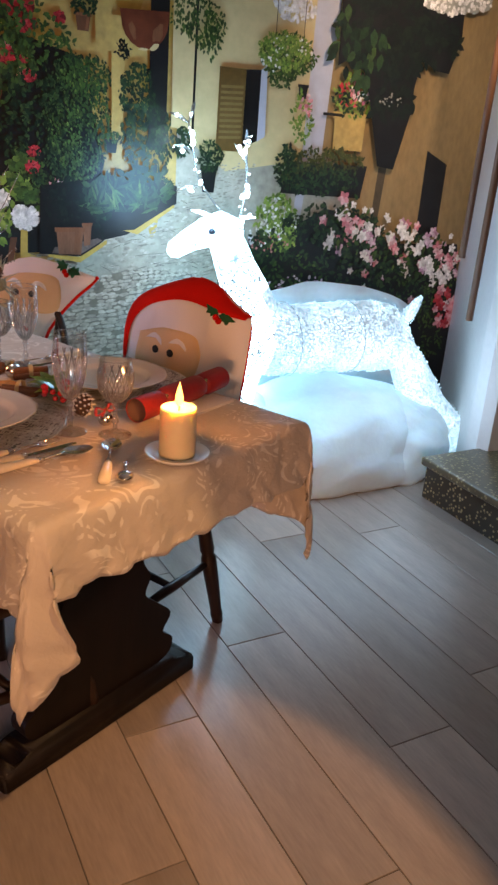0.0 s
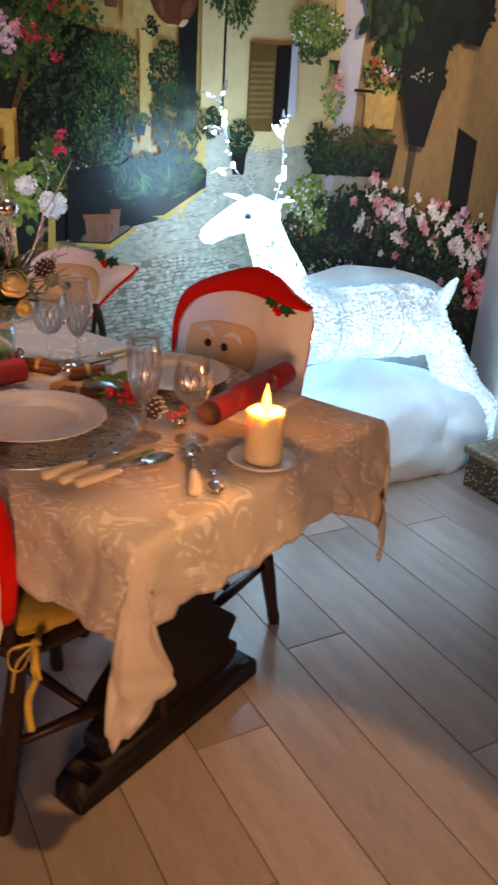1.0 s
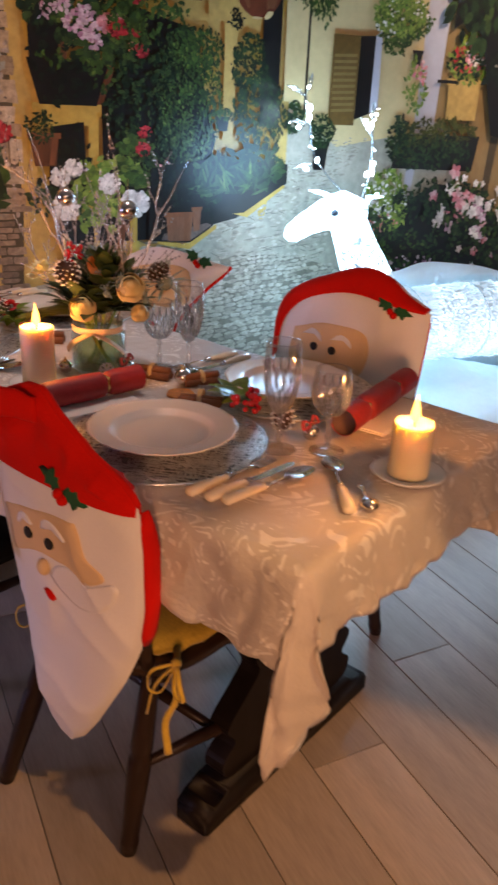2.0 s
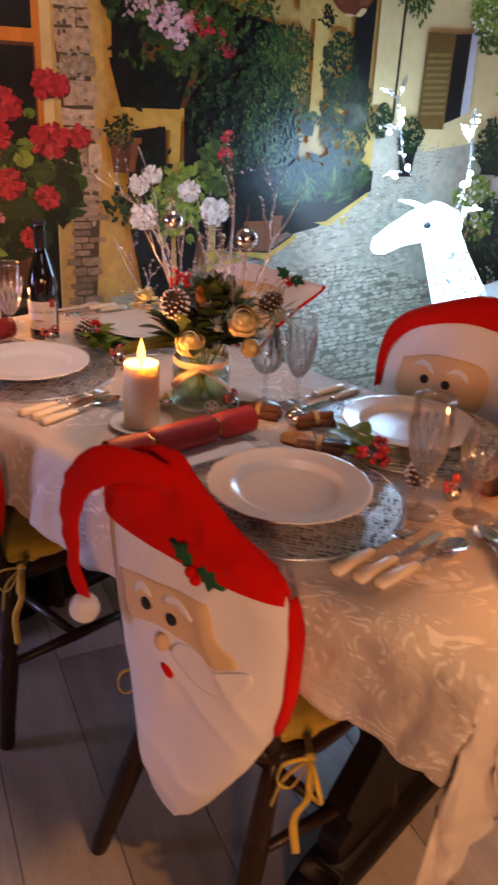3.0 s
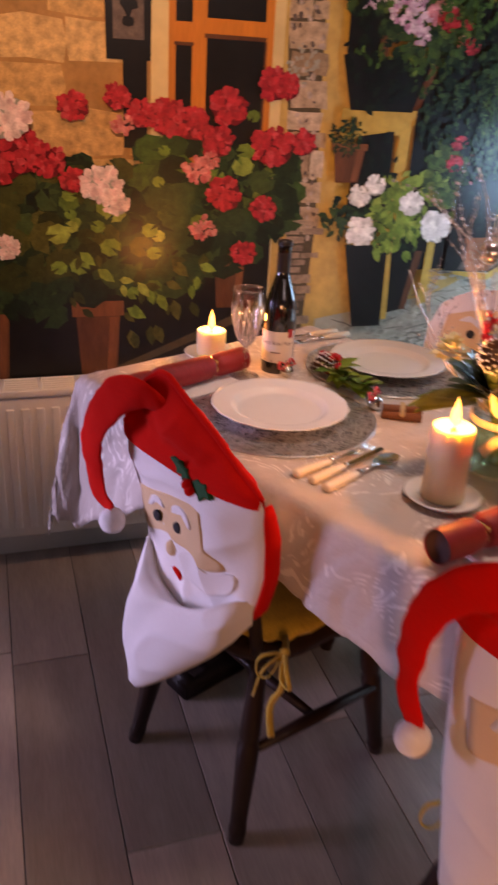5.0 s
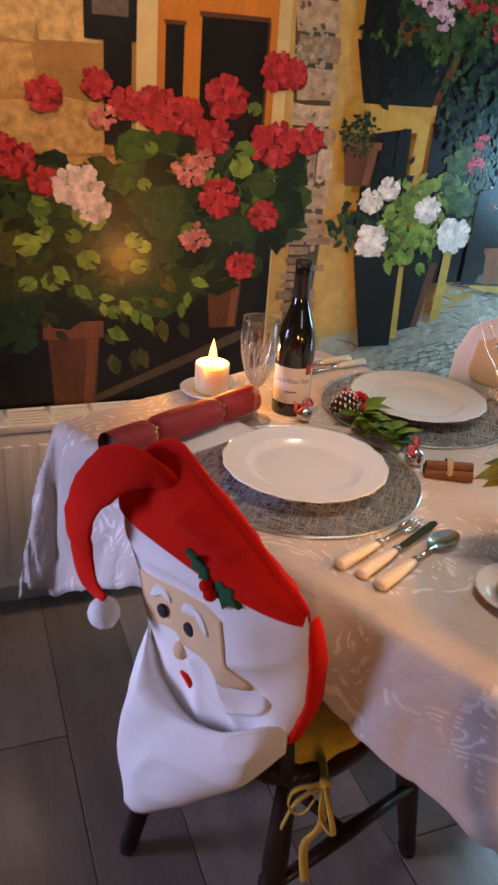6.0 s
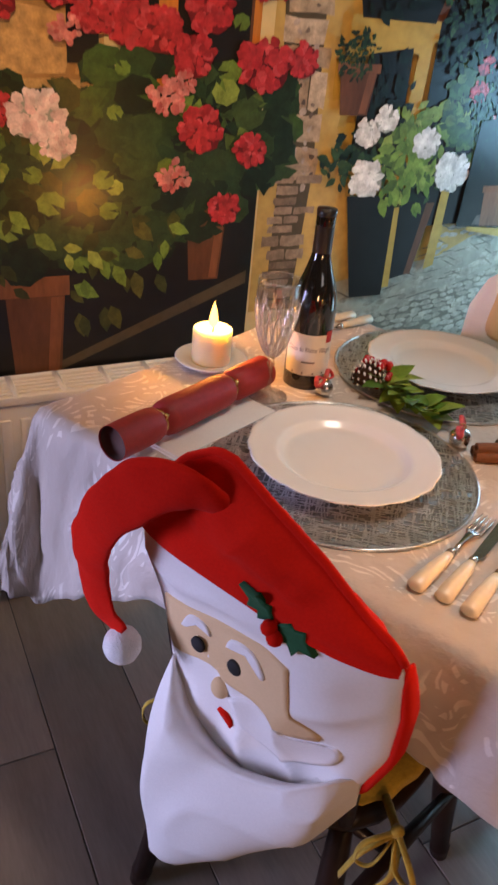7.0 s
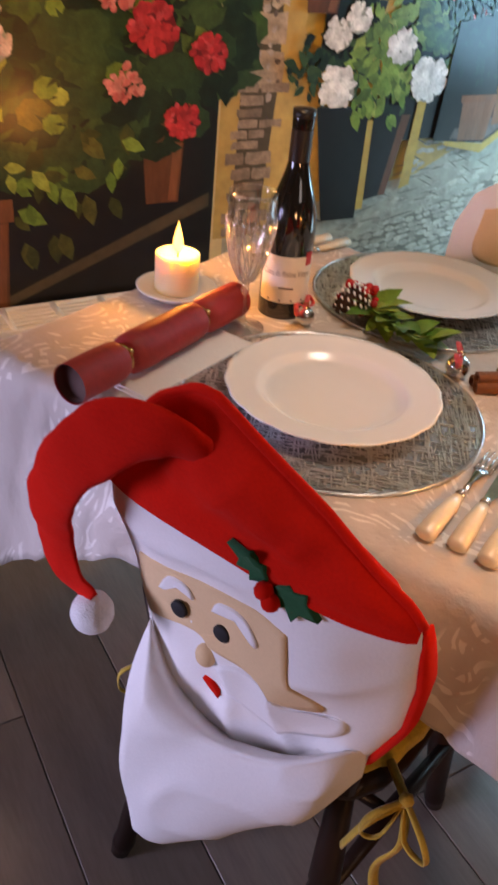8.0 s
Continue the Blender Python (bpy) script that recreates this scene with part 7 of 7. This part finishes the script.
rose((0.000, -0.108, 0.205), 0.034, (62, 0, -45))
rose((-0.074, -0.040, 0.160), 0.031, (60, 0, -52))
rose((0.022, -0.112, 0.148), 0.027, (75, 0, -35), True)
pine_cone(Matrix.Translation((-0.062, 0.005, 0.205)) @ pose(0, 0, 0, 20, -40, 0), 0.058, 0.025, True, jar)
pine_cone(Matrix.Translation((0.070, -0.084, 0.215)) @ pose(0, 0, 0, 50, 40, 0), 0.050, 0.022, True, jar)
bm = bmesh.new()
for k in range(170):
    a, e = rj.uniform(0, 6.28), rj.uniform(0.25, 1.4)
    d = Vector((math.cos(a) * math.cos(e), math.sin(a) * math.cos(e), math.sin(e)))
    root = Vector((0.03 * math.cos(a), 0.03 * math.sin(a), 0.135)) + d * rj.uniform(0.0, 0.05)
    leafy(bm, root, d, rj.uniform(0.04, 0.075), rj.uniform(0.012, 0.026), rj.uniform(0.0, 0.35))
for k in range(120):
    a, e = rj.uniform(0, 6.28), rj.uniform(0.0, 1.5)
    d = Vector((math.cos(a) * math.cos(e), math.sin(a) * math.cos(e), math.sin(e)))
    root = Vector((0.015, -0.02, 0.165)) + Vector((d.x * 0.055, d.y * 0.055, d.z * 0.075))
    leafy(bm, root, (d + Vector((0, 0, 0.35))).normalized(), rj.uniform(0.03, 0.055), rj.uniform(0.012, 0.024), rj.uniform(0.0, 0.4))
part("foliage", bm, M_GREENS, jar, "mixed green leaves")
bm = bmesh.new()
for k in range(5):
    a = 2.4 + 0.35 * rj.uniform(-1, 1)
    leafy(bm, (-0.05, 0.03, 0.13), (math.cos(a), math.sin(a), rj.uniform(-0.1, 0.5)), rj.uniform(0.08, 0.12), 0.034, 0.35)
part("broad_leaf", bm, M_YLEAF, jar, "yellow-green broad leaves")
for px, py, pz, r in ((0.01, -0.09, 0.19, 0.018), (-0.045, -0.085, 0.195, 0.016), (0.05, -0.10, 0.17, 0.016), (0.096, -0.115, 0.205, 0.036), (-0.02, -0.10, 0.215, 0.016), (0.02, 0.03, 0.25, 0.02)):
    bm = ball(r * 0.5, (px, py, pz), None, 2)
    for k in range(26):
        a, e = rj.uniform(0, 6.28), rj.uniform(-0.5, 1.4)
        d = Vector((math.cos(a) * math.cos(e), math.sin(a) * math.cos(e), math.sin(e)))
        leafy(bm, Vector((px, py, pz)) + d * r * 0.3, d, r * rj.uniform(1.0, 1.6), r * 0.14, 0.1, pts=3)
    part("thistle", bm, M_THISTLE, jar, "grey-green thistle head")
bm = bmesh.new()
for k in range(60):
    a, e = rj.uniform(0, 6.28), rj.uniform(0.0, 1.5)
    d = Vector((math.cos(a) * math.cos(e), math.sin(a) * math.cos(e), math.sin(e)))
    leafy(bm, Vector((-0.088, 0.072, 0.212)) + d * 0.018, d, rj.uniform(0.014, 0.022), 0.010, 0.25, pts=3)
part("flower_head", bm, M_CREAM, jar, "pale yellow flower cluster")
for px, py, pz, n in ((-0.03, 0.035, 0.275, 9), (-0.035, 0.03, 0.245, 8), (0.05, 0.02, 0.24, 5)):
    for k in range(n):
        a = rj.uniform(0, 6.28)
        part("berry", ball(0.0075, (px + 0.014 * math.cos(a), py + 0.014 * math.sin(a), pz + rj.uniform(-0.014, 0.014)), None, 2), M_BERRY, jar, "red berry")
part("orange_slice", lathe([(0.0, -0.002), (0.026, -0.002), (0.028, 0), (0.026, 0.002), (0.0, 0.002)], 22, None, Matrix.Translation((-0.015, -0.02, 0.235)) @ pose(0, 0, 0, 60, 20, 0)), mat("dried_orange_peel", (0.55, 0.16, 0.03), 0.6, vary=0.35, scale=60, fine=150, bump=0.3), jar, "dried orange slice")


def twig(bm, start, way, length, r, level):
    pts, rad = [Vector(start)], [r]
    d = Vector(way).normalized()
    n = 9
    for i in range(n):
        d = (d + Vector((rj.gauss(0, 0.22), rj.gauss(0, 0.22), rj.gauss(0.10, 0.14)))).normalized()
        pts.append(pts[-1] + d * length / n)
        rad.append(r * (1 - 0.75 * (i + 1) / n))
        if level and i in (1, 3, 5) :
            w = (d + Vector((rj.gauss(0, 0.5), rj.gauss(0, 0.5), 0.25))).normalized()
            twig(bm, pts[-1], w, length * rj.uniform(0.35, 0.55), rad[-1] * 0.75, level - 1)
    tube(pts, rad, 6, bm)
    for a_, b_ in zip(pts, pts[1:]):
        if rj.random() < 0.75:
            ball(rj.uniform(0.0016, 0.0030), a_.lerp(b_, rj.random()), bm, 1)


for x, y, tx, ty, L in ((-0.02, 0.03, -0.05, 0.16, 0.42), (0.0, 0.02, 0.02, 0.10, 0.34), (-0.03, 0.02, -0.12, 0.22, 0.30), (-0.01, 0.04, 0.05, 0.26, 0.28),
                        (0.02, -0.01, 0.22, -0.34, 0.40), (0.03, -0.03, 0.30, -0.20, 0.34), (0.01, 0.0, 0.12, -0.20, 0.33), (0.02, -0.02, 0.16, -0.40, 0.28), (0.0, -0.02, -0.05, -0.18, 0.26)):
    bm = bmesh.new()
    twig(bm, (x, y, 0.11), (tx * 0.6, ty * 0.6, 1.0), L, 0.0028, 2)
    part("silver_twig", bm, M_TWIG, jar, "glittering silver twig")
for px, py, pz in ((-0.012, -0.118, 0.366), (-0.012, 0.078, 0.372)):
    bm = ball(0.0195, (px, py, pz), None, 3)
    bauble = part("bauble", bm, M_SILVER, jar, "mirror-bright silver bauble")
    part("bauble_thread", tube([(px, py, pz + 0.02), (px + 0.004, py + 0.003, pz + 0.06)], 0.0007, 5), M_GOLD, bauble)
bm = bmesh.new()
for k in range(6):
    a = math.pi * k / 3
    tube([(0, 0, 0), (0.017 * math.cos(a), 0, 0.017 * math.sin(a))], [0.003, 0.0022], 6, bm)
    for t in (0.5,):
        for s in (-0.6, 0.6):
            tube([(0.010 * math.cos(a), 0, 0.010 * math.sin(a)), (0.016 * math.cos(a + s * 0.7), 0, 0.016 * math.sin(a + s * 0.7))], 0.0018, 5, bm)
sn = part("snowflake", bm, M_SNOW, jar, "small white felt snowflake")
sn.matrix_local = pose(-0.035, -0.066, 0.022, 0, 0, -38)


# ---------------------------------------------------------------- lit reindeer and its wadding
def deer():
    """One joined mesh: shell of lit strands, frame wires, bulbs, dark eye beads."""
    bm = bmesh.new()

    def loft(rings, seg=20):
        """rings: centre, half width along y, half height, tilt of the ring (degrees about y)."""
        rows = []
        for c, w, h, tilt in rings:
            m = Matrix.Translation(c) @ pose(0, 0, 0, 0, tilt, 0)
            rows.append([bm.verts.new(m @ Vector((0, w * math.cos(2 * math.pi * k / seg), h * math.sin(2 * math.pi * k / seg)))) for k in range(seg)])
        for a, b in zip(rows, rows[1:]):
            for k in range(seg):
                bm.faces.new((a[k], a[(k + 1) % seg], b[(k + 1) % seg], b[k]))
        bm.faces.new(rows[0][::-1])
        bm.faces.new(rows[-1])

    Y = 2.70
    loft([((1.47, Y, 0.52), 0.05, 0.09, 0), ((1.51, Y, 0.565), 0.11, 0.165, 10), ((1.61, Y, 0.58), 0.13, 0.15, 4), ((1.76, Y, 0.57), 0.135, 0.138, 0), ((1.93, Y, 0.57), 0.14, 0.142, 0),
          ((2.10, Y, 0.568), 0.145, 0.15, 0), ((2.23, Y, 0.56), 0.135, 0.145, 0), ((2.305, Y, 0.535), 0.105, 0.12, 0), ((2.34, Y, 0.52), 0.05, 0.07, 0)])
    loft([((1.60, Y, 0.64), 0.09, 0.10, 60), ((1.545, Y + 0.01, 0.76), 0.075, 0.095, 68), ((1.49, Y + 0.02, 0.87), 0.06, 0.08, 74), ((1.46, Y + 0.035, 0.955), 0.052, 0.07, 80), ((1.445, Y + 0.04, 1.01), 0.04, 0.05, 80)])
    loft([((1.50, Y + 0.02, 1.0), 0.035, 0.042, -15), ((1.45, Y + 0.04, 1.008), 0.055, 0.062, -20), ((1.39, Y + 0.075, 0.978), 0.05, 0.056, -32), ((1.33, Y + 0.11, 0.94), 0.037, 0.043, -36), ((1.285, Y + 0.135, 0.905), 0.031, 0.034, -36), ((1.266, Y + 0.145, 0.893), 0.014, 0.016, -36)])
    # hind leg, tail, fore chest
    loft([((2.26, Y - 0.09, 0.50), 0.06, 0.12, 0), ((2.36, Y - 0.10, 0.36), 0.07, 0.10, 40), ((2.47, Y - 0.13, 0.25), 0.06, 0.07, 30), ((2.56, Y - 0.17, 0.16), 0.05, 0.06, 45), ((2.60, Y - 0.2, 0.06), 0.04, 0.05, 70)], 14)
    loft([((2.34, Y, 0.64), 0.03, 0.035, 0), ((2.38, Y, 0.68), 0.025, 0.03, -40), ((2.41, Y - 0.01, 0.73), 0.008, 0.012, -50)], 10)
    loft([((1.52, Y - 0.03, 0.50), 0.07, 0.09, 80), ((1.51, Y - 0.04, 0.36), 0.06, 0.07, 85), ((1.51, Y - 0.04, 0.20), 0.05, 0.06, 90)], 14)
    for sy, x, y in ((1, 1.41, Y + 0.09), (-1, 1.49, Y - 0.02)):
        loft([((x, y, 1.03), 0.010, 0.010, 0), ((x - 0.02, y + 0.03 * sy, 1.044), 0.014, 0.009, 0), ((x - 0.052 if sy > 0 else x + 0.02, y + 0.06 * sy, 1.052), 0.003, 0.003, 0)], 8)
    for v in bm.verts:
        v.co += Vector((noise.noise(v.co * 14), noise.noise(v.co * 14 + Vector((7, 0, 0))), noise.noise(v.co * 14 + Vector((0, 9, 0))))) * 0.008
    # wound strands over the shell
    rd = random.Random(8)
    bm.normal_update()
    faces = bm.faces[:]
    area = [f.calc_area() for f in faces]
    bulbs = []
    for f in rd.choices(faces, area, k=2400):
        ws = [rd.random() + 0.05 for _ in f.verts]
        c = sum((v.co * w for v, w in zip(f.verts, ws)), Vector()) / sum(ws)
        bulbs.append((c + f.normal * 0.006, f.normal))
    for c, nrm in bulbs[:2400]:
        q = rd.uniform(0.0028, 0.0055) * (1.5 if c.z > 0.75 else 1.0)
        six = [bm.verts.new(c + Vector(d) * q) for d in ((1, 0, 0), (0, 1, 0), (-1, 0, 0), (0, -1, 0), (0, 0, 1), (0, 0, -1))]
        for k in range(4):
            bm.faces.new((six[k], six[(k + 1) % 4], six[4]))
            bm.faces.new((six[(k + 1) % 4], six[k], six[5]))
    n1 = len(bm.faces)
    # frame wires round the body
    for x in (1.72, 2.02):
        tube([(x, Y + 0.158 * math.cos(a), 0.57 + 0.152 * math.sin(a)) for a in [2 * math.pi * k / 20 for k in range(21)]], 0.0022, 5, bm)
    n2 = len(bm.faces)
    # antlers: clear branches with bulbs
    lights, stretch = [], 0.6

    def antler(pts, tines):
        tube(curve(pts, 4), 0.0036, 8, bm)
        lights.extend([Vector(p) for p in curve(pts, 3)])
        for a, b in tines:
            tube([a, Vector(a).lerp(Vector(b), 0.5) + Vector((0, 0, 0.006)), b], [0.004, 0.0085, 0.0012], 8, bm)
            lights.extend([Vector(a).lerp(Vector(b), t) for t in (0.35, 0.8)])

    y1, y2 = 2.96, 2.71
    antler([(1.46, 2.79, 1.05), (1.455, 2.88, 1.09), (1.43, y1, 1.165), (1.405, y1, 1.26), (1.38, y1, 1.35), (1.395, y1, 1.40)],
           [((1.425, y1, 1.13), (1.34, y1, 1.112)), ((1.39, y1, 1.265), (1.318, y1, 1.275)), ((1.375, y1, 1.36), (1.30, y1, 1.39)), ((1.39, y1, 1.38), (1.402, y1, 1.435))])
    antler([(1.50, 2.73, 1.04), (1.505, y2, 1.10), (1.512, y2, 1.17), (1.505, y2, 1.25), (1.502, y2, 1.30)],
           [((1.505, y2, 1.24), (1.452, y2, 1.30)), ((1.502, y2, 1.28), (1.498, y2, 1.35)), ((1.508, y2, 1.13), (1.525, y2, 1.16))])
    n3 = len(bm.faces)
    for c in lights:
        for _ in range(rd.choice((0, 0, 1, 1, 2))):
            vs = bmesh.ops.create_icosphere(bm, subdivisions=2, radius=rd.choice((0.002, 0.003, 0.0045, 0.0075)))["verts"]
            off = c + Vector((rd.gauss(0, 0.007), rd.gauss(0, 0.007), rd.gauss(0, 0.008)))
            long = Vector((rd.gauss(0, 1), rd.gauss(0, 1), rd.gauss(0, 1))).normalized()
            for v in vs:
                v.co += off + long * (v.co.dot(long) * stretch)
            stretch = rd.uniform(0.0, 1.4)
    n4 = len(bm.faces)
    for px, py, pz in ((1.392, Y + 0.028, 0.99),):
        ball(0.014, (px, py, pz), bm, 2)
    bm.faces.ensure_lookup_table()
    for i, f in enumerate(bm.faces):
        c = f.calc_center_median()
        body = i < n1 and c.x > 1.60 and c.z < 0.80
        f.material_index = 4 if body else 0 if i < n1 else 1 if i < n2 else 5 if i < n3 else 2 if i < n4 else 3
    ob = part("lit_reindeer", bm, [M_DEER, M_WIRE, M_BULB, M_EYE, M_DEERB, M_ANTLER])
    return tagged(ob, "garden reindeer of clear strands glowing cold white", "reindeer figure")


deer()


def fluff(name, centre, size, seed, label, squash=1.0, sub=5):
    """A heap of wadding: a domed, billowy mesh that stands on the floor."""
    bm = bmesh.new()
    bmesh.ops.create_icosphere(bm, subdivisions=sub, radius=1.0)
    for v in bm.verts:
        d = v.co.normalized()
        k = 1 + 0.14 * noise.noise(d * 2.2 + Vector((seed, 0, 0))) + 0.035 * noise.noise(d * 5 + Vector((0, seed, 0))) + 0.012 * noise.noise(d * 13)
        p = Vector((d.x * size[0], d.y * size[1], d.z * size[2])) * k
        v.co = Vector((centre[0] + p.x, centre[1] + p.y, max(0.0, centre[2] + p.z)))
    return tagged(part(name, bm, M_FLUFF), label, "wadding", "wadding heaps")


fluff("wadding", (1.92, 2.65, 0.10), (0.52, 0.32, 0.30), 2.0, "soft white wadding heaped on the floor under the reindeer")
fluff("wadding", (1.55, 2.72, 0.10), (0.26, 0.26, 0.26), 5.0, "soft white wadding heaped on the floor under the reindeer")
fluff("wadding", (2.26, 2.62, 0.08), (0.30, 0.27, 0.25), 8.0, "soft white wadding heaped on the floor beside the step")

# gauzy white sheet behind the reindeer's back
bm = bmesh.new()
rows = []
for j in range(16):
    row = []
    for i in range(40):
        u, k = i / 39, j / 15
        x = 1.62 + 0.86 * u
        topz = 0.60 + 0.17 * math.sin(math.pi * min(1, 0.18 + 0.78 * u)) ** 0.6
        z = topz * (1 - k) + 0.05 * k
        row.append(bm.verts.new((x + 0.02 * noise.noise((u * 5, k * 3, 1)), 2.84 + 0.05 * k + 0.05 * noise.noise((u * 4, k * 3, 4)), z)))
    rows.append(row)
for a, b in zip(rows, rows[1:]):
    for k in range(39):
        bm.faces.new((a[k], a[k + 1], b[k + 1], b[k]))
gz = part("gauze_sheet", bm, M_FLUFF)
gz.modifiers.new("thickness", "SOLIDIFY").thickness = 0.003
tagged(gz, "gauzy white sheet draped behind the glowing reindeer", "sheet")


# ---------------------------------------------------------------- floor planks
plank_w, plank_l = 0.1885, 1.20
me = None
first_joint = {0: 1.042, 1: 1.405, 2: 0.85, 3: 1.63, 4: 1.13, 5: 0.93, 6: 1.265, 7: 2.06, -5: 2.59, -4: 2.0}
rp = random.Random(4)


def plank_mesh(w, l):
    bm = bmesh.new()
    g = 0.0012
    box(bm, (g, g, -0.012), (w - g, l - g, 0.0))
    top = [e for e in bm.edges if all(v.co.z > -0.001 for v in e.verts)]
    bmesh.ops.bevel(bm, geom=top, offset=0.0012, segments=1, affect="EDGES")
    m_ = bpy.data.meshes.new("plank")
    bm.to_mesh(m_)
    bm.free()
    m_.materials.append(M_PLANK)
    return m_


whole = plank_mesh(plank_w, plank_l)
far_bits = []
for r in range(-13, 19):
    x = 0.418 + r * plank_w
    j = first_joint.get(r, rp.uniform(0.8, 1.6))
    y = j - 5 * plank_l
    while y < WALL:
        if y + plank_l > WALL:
            last = plank_mesh(plank_w, WALL - y)
            part("plank", None, None, floor, share=last).location = (x, y, 0)
        elif y > -1.6 and x > -1.6 and x < 3.2:
            part("plank", None, None, floor, share=whole).location = (x, y, 0)
        else:
            far_bits.append((x, y))
        y += plank_l
verts, faces = [], []
for x, y in far_bits:
    if x < -3.2 or y < -3.3:
        continue
    n = len(verts)
    verts += [(x + 0.0016, y + 0.0016, 0), (x + plank_w - 0.0016, y + 0.0016, 0), (x + plank_w - 0.0016, y + plank_l - 0.0016, 0), (x + 0.0016, y + plank_l - 0.0016, 0)]
    faces.append((n, n + 1, n + 2, n + 3))
tagged(pyparts("far_planks", verts, faces, M_PLANK, floor), kind="stuff")
